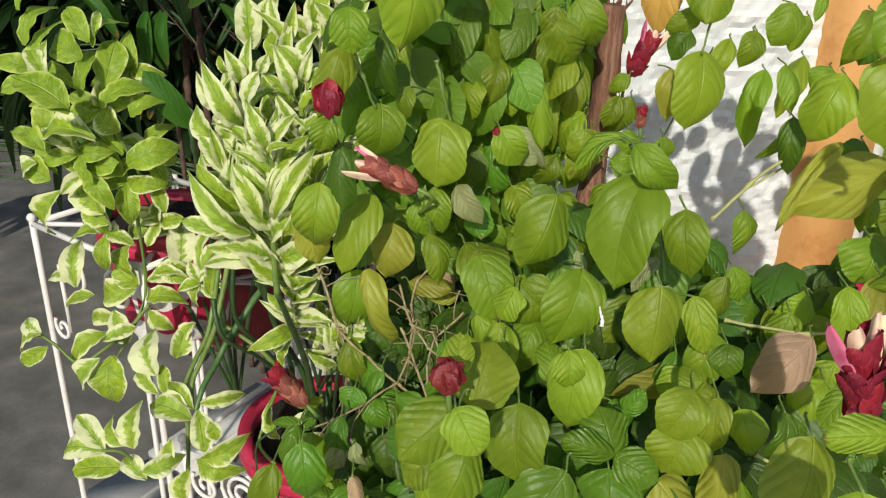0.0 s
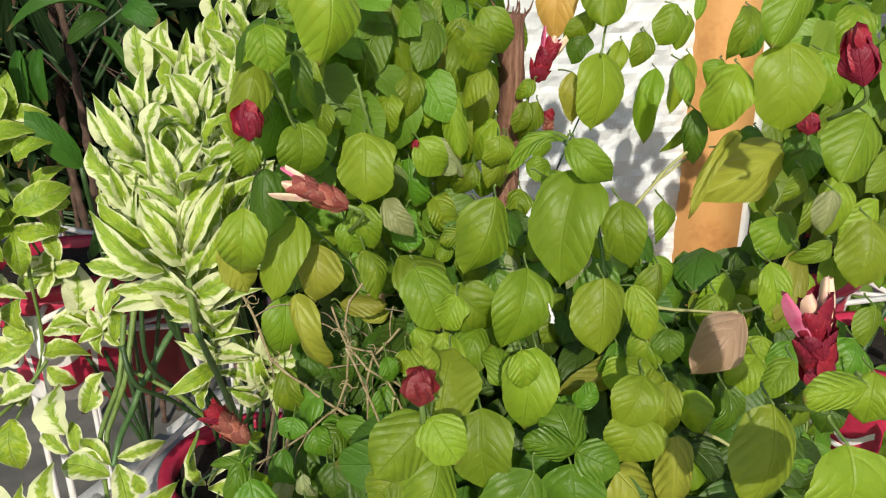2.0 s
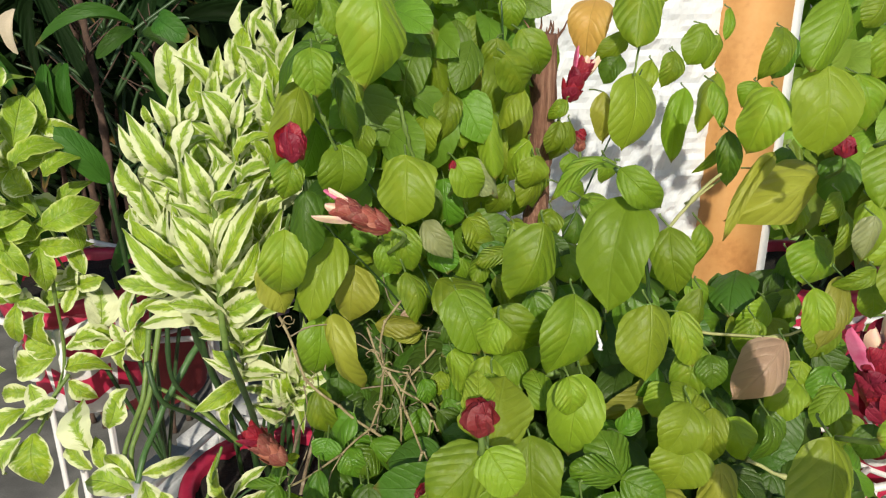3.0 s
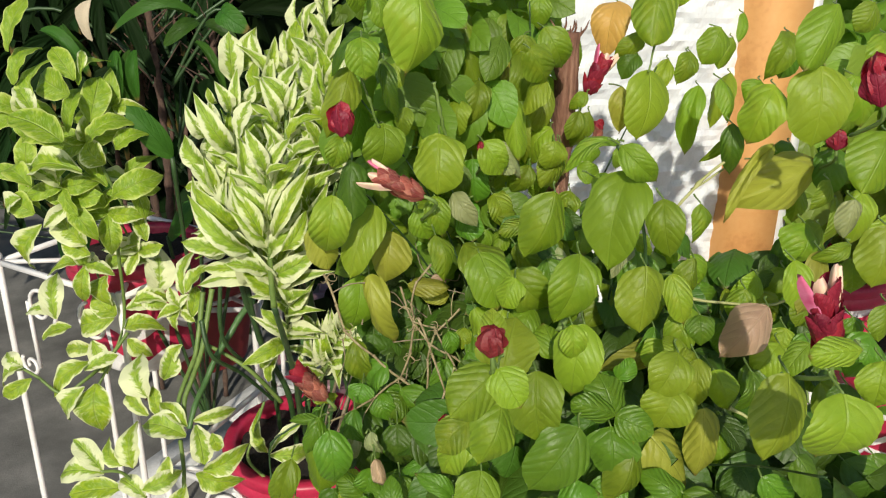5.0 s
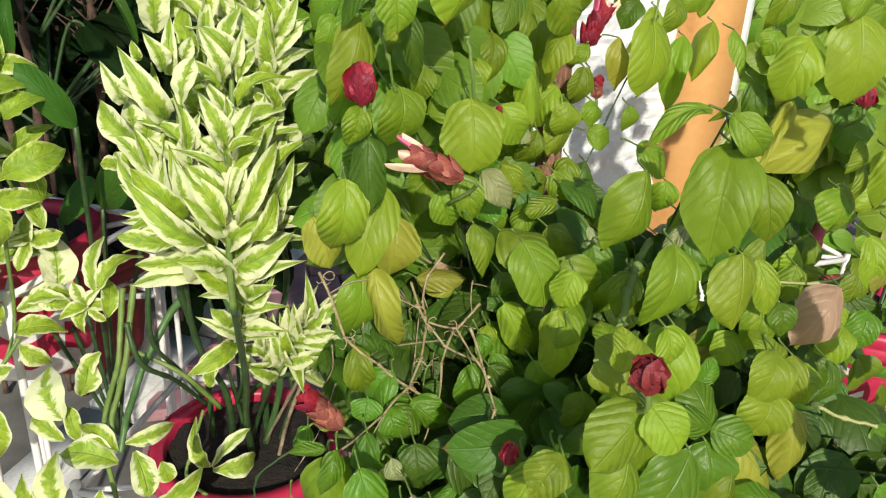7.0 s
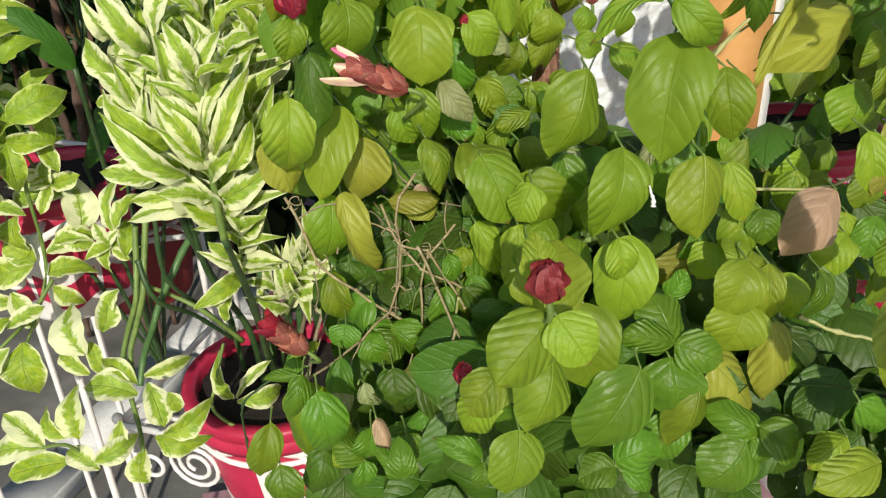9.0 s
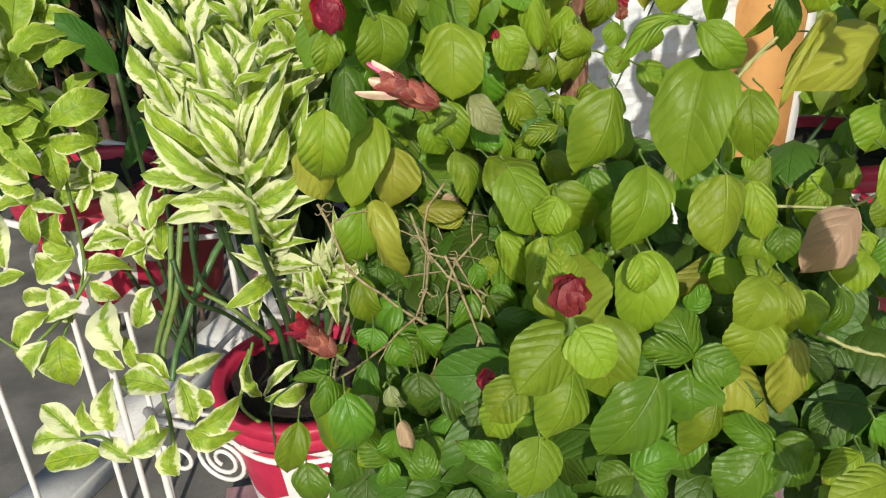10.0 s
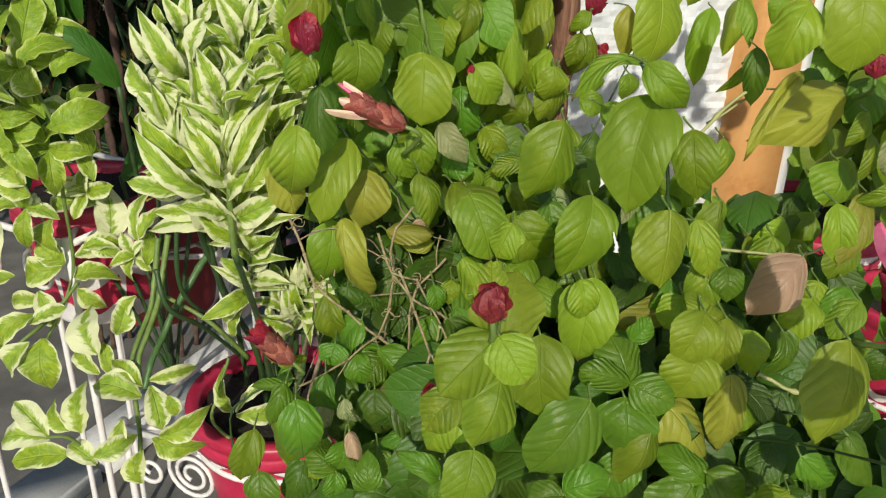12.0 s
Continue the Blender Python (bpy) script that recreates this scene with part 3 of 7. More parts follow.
# ---- pots and stands ----
def flower_pot(at, radius, height, label, mat=POT_RED, band=POT_WHITE, rim=0.035, stripes=0, fill=True, paint=None, share=0.55):
    pot = thing("flower_pot", label, "flower pot", group="painted clay pots", at=at)
    r, h = radius, height
    low = 0.70 * r
    prof = [(0.001, -h), (low, -h), (low * 1.01, -h + 0.004), (r * 0.90, -rim - 0.004)]
    part("body", shifted(lathe(prof), at), band, pot, "pale painted body")
    prof = [(r * 0.905, -rim), (r * 0.985, -rim - 0.002), (r * 1.0, -rim + 0.006), (r * 0.985, -rim * 0.55), (r * 0.975, -rim * 0.5), (r * 0.99, -rim * 0.45), (r, -0.006), (r * 0.985, 0), (r * 0.86, 0.001), (r * 0.84, -0.006), (r * 0.80, -0.06)]
    part("rim", shifted(lathe(prof), at), mat, pot, "thick red rolled rim")
    for k in range(stripes):
        z0 = -rim - 0.012 - k * (h - rim - 0.012) / stripes
        z1 = z0 - (h - rim) / stripes * share
        rad = lambda z: low + (r * 0.90 - low) * (z + h) / (h - rim) + 0.0015
        bm, steps, amp = bmesh.new(), 72, 0.010
        up = [bm.verts.new((rad(z0) * math.cos(a), rad(z0) * math.sin(a), z0 + amp * math.sin(6 * a + k))) for a in (2 * math.pi * i / steps for i in range(steps))]
        dn = [bm.verts.new((rad(z1) * math.cos(a), rad(z1) * math.sin(a), max(z1 + amp * math.sin(6 * a + k), -h + 0.002))) for a in (2 * math.pi * i / steps for i in range(steps))]
        for i in range(steps):
            bm.faces.new((dn[i], dn[(i + 1) % steps], up[(i + 1) % steps], up[i]))
        part("painted_band", shifted(bm, at), paint or mat, pot, "wavy painted band")
    if fill:
        bm = bmesh.new()
        bmesh.ops.create_circle(bm, cap_ends=True, segments=36, radius=r * 0.84)
        bmesh.ops.subdivide_edges(bm, edges=bm.edges[:], cuts=1)
        bmesh.ops.triangulate(bm, faces=bm.faces[:])
        bmesh.ops.subdivide_edges(bm, edges=bm.edges[:], cuts=3)
        for v in bm.verts:
            v.co.z = -0.016 + 0.008 * noise.noise(v.co * 40) + 0.006 * noise.noise(v.co * 110)
        part("soil", shifted(bm, at), SOIL, pot, "dark soil, blackened in its colour for shade")
    return pot


def shifted(bm, at):
    bmesh.ops.translate(bm, vec=at, verts=bm.verts)
    return bm


def spiral(centre, u, v, r0, r1, turns, start=0.0, steps=44):
    """A flat scroll about centre in the plane of u and v."""
    out = []
    for i in range(steps + 1):
        t = i / steps
        a, r = start + 2 * math.pi * turns * t, r0 + (r1 - r0) * t
        out.append(Vector(centre) + Vector(u) * math.cos(a) * r + Vector(v) * math.sin(a) * r)
    return out


def iron_stand(corner, along, depth, width, back, top, label, scrolls, ring=None, struts=()):
    """A wrought-iron plant stand: four legs, top rails, a shelf ring and scrollwork under the front rail and on the near end."""
    a, d = Vector(along).normalized(), Vector(depth).normalized()
    c = Vector(corner)
    stand = thing("plant_stand", label, "plant stand", group="white iron plant stands", at=(c.x, c.y, 0))
    feet = [c, c + a * width, c + a * width + d * back, c + d * back]
    for i, f in enumerate(feet):
        part("leg", tube(smooth_path([f + Vector((0, 0, top + 0.004)), f + Vector((0, 0, top * 0.5)), f + Vector((0, 0, 0.0))], 3), 0.0052), METAL, stand)
        if i:
            continue
        bm = bmesh.new()
        bmesh.ops.create_uvsphere(bm, u_segments=12, v_segments=8, radius=0.0075)
        part("finial", shifted(bm, f + Vector((0, 0, top + 0.004))), METAL, stand)
    for p, q in zip(feet, feet[1:] + feet[:1]):
        up = Vector((0, 0, top - 0.006))
        part("top_rail", tube([p + up, q + up], 0.005), METAL, stand)
    rx, ry, rr = ring
    hoop = [Vector((rx + rr * math.cos(t), ry + rr * math.sin(t), top - 0.006)) for t in (2 * math.pi * i / 40 for i in range(41))]
    part("pot_ring", tube(hoop, 0.0042), METAL, stand, "iron hoop that carries the pot")
    for f in feet:
        t = math.atan2(f.y - ry, f.x - rx)
        part("ring_arm", tube([f + Vector((0, 0, top - 0.006)), Vector((rx + rr * math.cos(t), ry + rr * math.sin(t), top - 0.006))], 0.004), METAL, stand)
    zu = Vector((0, 0, 1))
    for at, face, r, turns, start in scrolls:
        u = a if face == "front" else d
        p = c + u * at[0] + zu * (top + at[1])
        part("scroll", tube(spiral(p, u, zu, r, r * 0.22, turns, start), 0.0034, 0.0030, 6), METAL, stand)
    for (w0, z0), (w1, z1) in struts:
        part("scroll_bar", tube([c + a * w0 + zu * (top + z0), c + a * w1 + zu * (top + z1)], 0.0034), METAL, stand)
    return stand


POT_1 = (-0.150, 0.940, 0.650)
POT_2 = (-0.428, 1.170, 0.862)
POT_PALM = (-0.403, 1.400, 0.741)
POT_3 = (0.140, 0.600, 0.740)
flower_pot(POT_1, 0.122, 0.20, "red-rimmed clay pot with pale body, holding dark soil", stripes=1)
flower_pot(POT_2, 0.108, 0.19, "red and white striped clay pot on the iron stand", stripes=2)
flower_pot(POT_3, 0.135, 0.20, "red-rimmed clay pot under the shrimp plant", stripes=2)
iron_stand((-0.640, 1.160, 0), (0.84, -0.545, 0), (0.545, 0.84, 0), 0.27, 0.27, 0.844, "white wrought-iron stand with scrolls carrying the striped pot",
           [((0.085, -0.064), "front", 0.036, 1.35, 5.6), ((0.036, -0.178), "front", 0.022, 1.2, 2.6), ((0.205, -0.06), "front", 0.032, 1.6, 1.9)], ring=(POT_2[0], POT_2[1], 0.098), struts=[((0.055, -0.06), (0.058, -0.178))])
iron_stand((-0.362, 0.955, 0), (0.89, -0.455, 0), (0.455, 0.89, 0), 0.35, 0.27, 0.596, "white wrought-iron stand with double scrolls under the red pot",
           [((0.106, -0.052), "front", 0.043, 2.6, 0.6), ((0.035, -0.066), "front", 0.026, 1.3, 2.6), ((0.245, -0.052), "front", 0.043, 2.6, 2.4)], ring=(POT_1[0], POT_1[1], 0.109))

iron_stand((0.015, 0.47, 0), (1, 0, 0), (0, 1, 0), 0.25, 0.26, 0.70, "white iron stand half hidden under the shrimp plant", [((0.07, -0.05), "front", 0.034, 1.8, 1.0), ((0.17, -0.05), "front", 0.034, 1.8, 2.0)], ring=(POT_3[0], POT_3[1], 0.123))

flower_pot(POT_PALM, 0.13, 0.20, "dark maroon clay pot of the palm behind the striped pot", mat=POT_DARK, band=POT_DARK)
iron_stand((POT_PALM[0] - 0.14, 1.27, 0), (1, 0, 0), (0, 1, 0), 0.28, 0.28, POT_PALM[2] - 0.04, "white iron stand under the maroon pot", [], ring=(POT_PALM[0], 1.40, 0.117))
POT_4 = (0.72, 1.20, 0.80)
flower_pot(POT_4, 0.125, 0.20, "bright red pot with white bands on a white iron stand", stripes=2)
flower_pot((0.640, 0.82, 0.832), 0.090, 0.14, "small red pot with thin white stripes beside the pillar", band=POT_RED, stripes=2, paint=POT_WHITE, share=0.2)
flower_pot((1.05, 1.45, 0.22), 0.13, 0.21, "deep pink pot standing on the paving", stripes=1)
iron_stand((0.52, 0.74, 0), (1, 0.15, 0), (-0.15, 1, 0), 0.25, 0.20, 0.716, "white iron stand with several red pots",
           [((0.08, -0.05), "front", 0.03, 1.6, 1.0), ((0.2, -0.05), "front", 0.03, 1.6, 2.0)], ring=(0.640, 0.82, 0.066))
iron_stand((0.62, 1.10, 0), (1, 0.1, 0), (-0.1, 1, 0), 0.26, 0.24, 0.74, "white iron stand in front of the far hedge",
           [((0.1, -0.05), "front", 0.03, 1.6, 1.0)], ring=(0.72, 1.20, 0.105))


# ---- shrimp plant ----
shrimp = thing("shrimp_plant", "leafy shrimp plant with green and yellowing leaves and crimson bracts", "potted plant", at=(POT_3[0], POT_3[1], POT_3[2] - 0.03))
upright = thing("variegated_shrub", "upright cream-and-green variegated shrub in the red-rimmed pot", "potted plant", at=(POT_1[0], POT_1[1], POT_1[2] - 0.03))
trailing = thing("variegated_creeper", "sprawling cream-edged variegated plant spilling over the iron stand", "potted plant", at=(POT_2[0], POT_2[1], POT_2[2] - 0.03))

MAIN_STEMS = []
SOIL_3 = Vector((POT_3[0], POT_3[1], POT_3[2] - 0.035))


def main_stem(top, r=0.0014, bend=0.03):
    """A woody stem from the soil of the shrimp plant's pot up to top."""
    t = Vector(top)
    foot = SOIL_3 + Vector((rng.uniform(-0.09, 0.09), rng.uniform(-0.05, 0.08), 0))
    m1 = foot.lerp(t, 0.4) + Vector((rng.uniform(-bend, bend), 0.075 + rng.uniform(-bend, bend) * 0.4, 0.02))
    m2 = foot.lerp(t, 0.75) + Vector((rng.uniform(-bend, bend) * 0.5, 0.055, 0.0))
    pts = smooth_path([foot, m1, m2, t], 7)
    MAIN_STEMS.append(pts)
    if len(MAIN_STEMS) % 2 or t.x > 0.36:
        return
    part("stem", tube(pts, r, r * 0.5, 7, knot=0.3), STEM_DARK, shrimp)


for top in ((-0.01, 0.60, 1.28), (-0.07, 0.62, 1.22), (0.02, 0.63, 1.20), (0.11, 0.76, 1.27), (0.25, 0.82, 1.30), (0.26, 0.80, 1.20), (0.37, 0.92, 1.26),
            (0.40, 0.72, 1.28), (0.38, 0.69, 1.17), (0.15, 0.50, 1.19), (0.10, 0.52, 1.16), (-0.06, 0.63, 1.12), (0.02, 0.58, 1.12), (0.17, 0.50, 1.08),
            (0.02, 0.38, 1.10), (0.10, 0.45, 1.05), (0.17, 0.45, 1.00), (0.22, 0.30, 1.04), (-0.07, 0.54, 0.92), (0.04, 0.44, 0.95), (0.13, 0.42, 0.93), (0.27, 0.46, 0.95)):
    main_stem(top)


def petiole(base, away):
    """A short green stalk from a leaf to the nearest main stem."""
    b = Vector(base)
    best, near = 9.0, None
    for pts in MAIN_STEMS:
        for p in pts[6:]:
            d = (p - b).length + 0.4 * max(0.0, p.z - b.z) + 2.0 * max(0.0, b.y + 0.015 - p.y)
            if d < best:
                best, near = d, p
    if best > 0.03:
        near = b - away.normalized() * 0.008 + Vector((0, 0.014, -0.004))
    mid = b.lerp(near, 0.5) + Vector((0, 0.006, 0))
    return tube(smooth_path([b, mid, near], 4), 0.0007, 0.0010, 5)


LEAF_COUNT = [0]


def shrimp_leaf(base, tip, width, colour, twist=0):
    LEAF_COUNT[0] += 1
    k = (LEAF_COUNT[0] * 5) % 9
    put_leaf(SHRIMP_MESH[colour][k], base, Vector(base).lerp(Vector(tip), 0.97), width * 0.95, twist, shrimp)
    part("petiole", petiole(base, Vector(tip) - Vector(base)), STEM, shrimp)


def twig(name, r, pts):
    mat = {"trailing_twig": TWIG, "jointed_twig": TWIG_TAN, "pale_twig": TWIG_PALE, "green_stem": STEM, "dark_stem": STEM_DARK}[name]
    if name == "jointed_twig":
        bm = bmesh.new()
        for a, b in zip(pts, pts[1:]):
            a, b = Vector(a), Vector(b)
            steps = [a.lerp(b, k / 6) for k in range(7)]
            sag = Vector((rng.uniform(-1, 1), rng.uniform(-1, 1), rng.uniform(-1, 1))) * 0.03 * (b - a).length
            steps = [p + sag * math.sin(math.pi * k / 6) for k, p in enumerate(steps)]
            tube(steps, r * 0.33, r * 0.28, 6, bm=bm)
            bmesh.ops.create_icosphere(bm, subdivisions=1, radius=r * 0.5, matrix=Matrix.Translation(b))
        part("twig", bm, TWIG_TAN, shrimp)
        return
    line = smooth_path(pts, 7)
    r = r * 0.55
    line = [p + Vector((rng.uniform(-1, 1), rng.uniform(-1, 1), rng.uniform(-1, 1))) * r * 0.4 for p in line]
    part("twig" if "twig" in name else "stem", tube(line, r, r * 0.8, 7, knot=0.8, every=7), mat, shrimp)


def stem(name, r, pts):
    part("stem", tube(smooth_path(pts, 7), r, r * 0.75, 8, knot=0.12, every=4), STEM if r < 0.0042 else STEM_GREEN, trailing)


def ustem(name, r, pts):
    part("stem", tube(smooth_path(pts, 7), r, r * 0.7, 8, knot=0.22, every=4), TWIG if name == "twig" else STEM_DARK, upright)


def flower_spike(base, tip, width, kind):
    """A spike of overlapping bracts, with tongue-like petals where it is in bloom."""
    b, e = Vector(base), Vector(tip)
    y = (e - b).normalized()
    length = (e - b).length
    x = y.cross(Vector((0.2, -1, 0.3))).normalized()
    z = x.cross(y)
    bud = kind in ("bud", "dull")
    mat = {"bloom": BRACT_BLOOM, "faded": BRACT_FADED, "dull": BRACT_DULL}.get(kind, BRACT)
    poses = []
    rows = 3 if bud else 6
    reach = 0.16 if bud else 0.58
    size = length * (0.86 if bud else 0.44)
    for r in range(rows):
        n = 3 if bud else 4
        at = b + y * length * (0.0 + reach * r / (rows - 1))
        for k in range(n):
            a = 2 * math.pi * k / n + r * (1.05 if bud else 0.8) + 0.3 + rng.uniform(-0.15, 0.15)
            out = x * math.cos(a) + z * math.sin(a)
            flare = (0.20 - 0.10 * r) if bud else 0.42 + rng.uniform(-0.22, 0.22)
            d = (y + out * flare).normalized()
            side = d.cross(out).normalized()
            nrm = side.cross(d)
            if nrm.dot(out) < 0:
                side, nrm = -side, -nrm
            m = Matrix((side, d, nrm)).transposed().to_4x4()
            m.translation = at + out * width * ((0.26 - 0.06 * r) if bud else 0.13)
            w = width * ((0.98 - 0.1 * r) if bud else 0.58) * rng.uniform(0.88, 1.1)
            poses.append(m @ Matrix.Diagonal((w, size * rng.uniform(0.80, 1.12), size * 0.8, 1)))
    label = {"bud": "plump crimson bract bud", "dull": "dull brownish red bract bud", "bloom": "crimson bract spike with cream edges", "crimson": "crimson bract spike in bloom", "faded": "faded reddish bract spike"}[kind]
    cut = len(poses) * 2 // 3 if kind == "faded" else len(poses)
    spike = joined_leaves("flower_spike", [BUD_BLADE if bud else BRACT_BLADE], poses[:cut], mat, shrimp, label, kind="")
    if cut < len(poses):
        red = joined_leaves("bract_tip", [BRACT_BLADE], poses[cut:], BRACT, None, "dark red upper bracts", kind="")
        red.parent = spike
    if kind == "bloom":
        pale = joined_leaves("outer_bract", [BRACT_BLADE], [m @ Matrix.Diagonal((0.55, 0.9, 1.25, 1)) for m in poses[2::3]], BRACT_FADED, None, "faded salmon outer bracts", kind="")
        pale.parent = spike
    if kind in ("bloom", "crimson"):
        for k, (s, far, wide) in enumerate(((0.30, 1.06, 0.24), (-0.34, 1.14, 0.17), (-0.08, 1.02, 0.34), (0.12, 1.12, 0.22))):
            p0 = b + y * length * 0.45 + x * width * s * 0.35 + z * width * 0.12
            p2 = b + y * length * far + x * width * (s * 1.5) + z * width * 0.22
            m = leaf_pose(p0, p2, width * wide, 25 - 18 * k)
            petal = joined_leaves("petal", [TONGUE_BLADE], [m], PINK_PETAL if k == (1 if kind == "crimson" else 3) else COROLLA, None, "pale tongue-shaped petal", kind="")
            petal.parent = spike
    part("flower_stalk", tube(smooth_path([b + y * length * 0.1, b - y * 0.012, b + Vector((0.0, 0.03, -0.03))], 4), 0.0016), STEM, shrimp)


twig('jointed_twig', 0.0040, [(-0.094, 0.625, 1.037), (-0.083, 0.620, 1.007), (-0.076, 0.615, 0.983), (-0.049, 0.612, 0.957), (-0.024, 0.610, 0.933), (0.003, 0.609, 0.915), (0.032, 0.605, 0.897)])
twig('jointed_twig', 0.0034, [(-0.023, 0.620, 1.025), (-0.017, 0.615, 1.004), (-0.011, 0.610, 0.991), (0.003, 0.606, 0.972), (0.027, 0.600, 0.960), (0.051, 0.590, 0.942), (0.091, 0.570, 0.930)])
twig('jointed_twig', 0.0034, [(0.006, 0.630, 1.043), (-0.008, 0.625, 1.027), (-0.013, 0.620, 1.006), (-0.011, 0.612, 0.989), (-0.014, 0.612, 0.959), (-0.024, 0.610, 0.933)])
twig('jointed_twig', 0.0032, [(-0.024, 0.610, 0.933), (-0.049, 0.590, 0.924), (-0.071, 0.570, 0.922), (-0.091, 0.553, 0.923)])
twig('jointed_twig', 0.0030, [(-0.013, 0.600, 0.999), (0.007, 0.590, 0.997), (0.017, 0.575, 0.980), (0.028, 0.560, 0.961)])
twig('jointed_twig', 0.0034, [(0.032, 0.610, 1.006), (0.020, 0.607, 0.994), (0.009, 0.605, 0.984), (0.002, 0.608, 0.954), (0.001, 0.609, 0.912)])
twig('jointed_twig', 0.0024, [(0.001, 0.608, 0.913), (-0.008, 0.600, 0.900), (-0.015, 0.595, 0.883)])
twig('jointed_twig', 0.0024, [(0.002, 0.608, 0.912), (0.009, 0.600, 0.897), (0.015, 0.595, 0.885)])
twig('jointed_twig', 0.0020, [(-0.036, 0.620, 1.012), (-0.027, 0.617, 1.009), (-0.017, 0.614, 1.004)])
twig('jointed_twig', 0.0018, [(0.028, 0.620, 1.022), (0.024, 0.610, 1.010), (0.024, 0.605, 1.002)])
twig('jointed_twig', 0.0018, [(-0.049, 0.590, 0.924), (-0.058, 0.585, 0.911), (-0.061, 0.580, 0.902)])
twig('jointed_twig', 0.0030, [(-0.012, 0.500, 1.051), (-0.001, 0.500, 1.019), (0.010, 0.500, 0.984), (0.005, 0.500, 0.961), (-0.004, 0.500, 0.934)])
twig('jointed_twig', 0.0022, [(0.012, 0.510, 0.978), (0.019, 0.510, 0.957), (0.029, 0.510, 0.942)])
twig('pale_twig', 0.0024, [(0.231, 0.560, 1.035), (0.292, 0.545, 1.034), (0.314, 0.540, 1.045)])
twig('pale_twig', 0.0031, [(0.248, 0.680, 1.071), (0.278, 0.690, 1.101), (0.313, 0.700, 1.127)])
twig('pale_twig', 0.0022, [(0.284, 0.720, 1.085), (0.322, 0.720, 1.113), (0.327, 0.710, 1.130)])
twig('pale_twig', 0.0026, [(0.233, 0.460, 0.986), (0.257, 0.450, 0.977), (0.276, 0.440, 0.975)])
twig('green_stem', 0.0060, [(0.108, 0.520, 1.029), (0.119, 0.535, 1.046), (0.131, 0.550, 1.060), (0.145, 0.560, 1.073)])
twig('green_stem', 0.0022, [(-0.055, 0.600, 1.224), (-0.049, 0.600, 1.205), (-0.041, 0.610, 1.178)])
twig('green_stem', 0.0026, [(0.005, 0.600, 1.219), (0.010, 0.600, 1.196), (0.017, 0.610, 1.167)])
twig('green_stem', 0.0022, [(0.250, 0.785, 1.226), (0.245, 0.780, 1.197)])
twig('dark_stem', 0.0028, [(0.127, 0.470, 1.198), (0.143, 0.475, 1.168), (0.153, 0.480, 1.140), (0.164, 0.490, 1.098)])
twig('green_stem', 0.0022, [(-0.081, 0.600, 1.120), (-0.078, 0.610, 1.129)])
twig('pale_twig', 0.0018, [(0.022, 0.550, 0.978), (0.017, 0.550, 0.950), (-0.004, 0.500, 0.938)])
twig('dark_stem', 0.0018, [(-0.119, 0.600, 0.894), (-0.149, 0.600, 0.870), (-0.152, 0.600, 0.832), (-0.152, 0.590, 0.809)])
stem('trailing_stem', 0.0034, [(-0.271, 0.905, 0.895), (-0.277, 0.890, 0.850), (-0.281, 0.870, 0.821), (-0.289, 0.840, 0.802), (-0.294, 0.820, 0.786), (-0.290, 0.800, 0.771)])
stem('trailing_stem', 0.0036, [(-0.259, 0.905, 0.899), (-0.267, 0.890, 0.858), (-0.272, 0.870, 0.828), (-0.280, 0.840, 0.805), (-0.287, 0.820, 0.786), (-0.284, 0.800, 0.762)])
stem('trailing_stem', 0.0044, [(-0.207, 0.900, 0.884), (-0.225, 0.900, 0.862), (-0.241, 0.890, 0.837), (-0.256, 0.870, 0.816), (-0.266, 0.850, 0.795), (-0.274, 0.820, 0.781), (-0.280, 0.800, 0.758)])
ustem('dark', 0.0042, [(-0.199, 0.830, 0.999), (-0.207, 0.840, 0.959), (-0.209, 0.850, 0.916), (-0.202, 0.880, 0.855), (-0.193, 0.910, 0.780), (-0.193, 0.940, 0.711), (-0.191, 0.950, 0.652)])
ustem('dark', 0.0032, [(-0.266, 0.860, 0.877), (-0.255, 0.850, 0.832), (-0.227, 0.890, 0.782), (-0.197, 0.940, 0.710)])
ustem('dark', 0.003, [(-0.240, 0.870, 0.928), (-0.244, 0.870, 0.848), (-0.221, 0.910, 0.780), (-0.200, 0.940, 0.721)])
ustem('dark', 0.0034, [(-0.061, 0.820, 0.858), (-0.080, 0.860, 0.799), (-0.125, 0.890, 0.769), (-0.157, 0.940, 0.707)])
ustem('dark', 0.003, [(-0.141, 0.800, 0.997), (-0.133, 0.860, 0.877), (-0.143, 0.900, 0.796), (-0.161, 0.940, 0.707)])
ustem('dark', 0.0028, [(-0.118, 0.860, 0.796), (-0.135, 0.920, 0.701), (-0.147, 0.950, 0.627)])
ustem('twig', 0.0022, [(-0.096, 0.800, 0.826), (-0.113, 0.860, 0.742), (-0.130, 0.930, 0.649)])
stem('trailing_stem', 0.0028, [(-0.295, 0.810, 0.735), (-0.287, 0.780, 0.706), (-0.289, 0.760, 0.663)])
stem('trailing_stem', 0.0025, [(-0.371, 0.950, 0.998), (-0.391, 0.970, 0.936), (-0.408, 1.000, 0.805), (-0.441, 0.960, 0.729)])
stem('trailing_stem', 0.0026, [(-0.404, 1.000, 0.791), (-0.428, 0.970, 0.763), (-0.447, 0.930, 0.755), (-0.475, 0.920, 0.741), (-0.508, 0.930, 0.762), (-0.537, 0.930, 0.785)])
stem('trailing_stem', 0.0025, [(-0.386, 0.920, 1.141), (-0.383, 0.920, 1.073), (-0.368, 0.940, 1.002)])
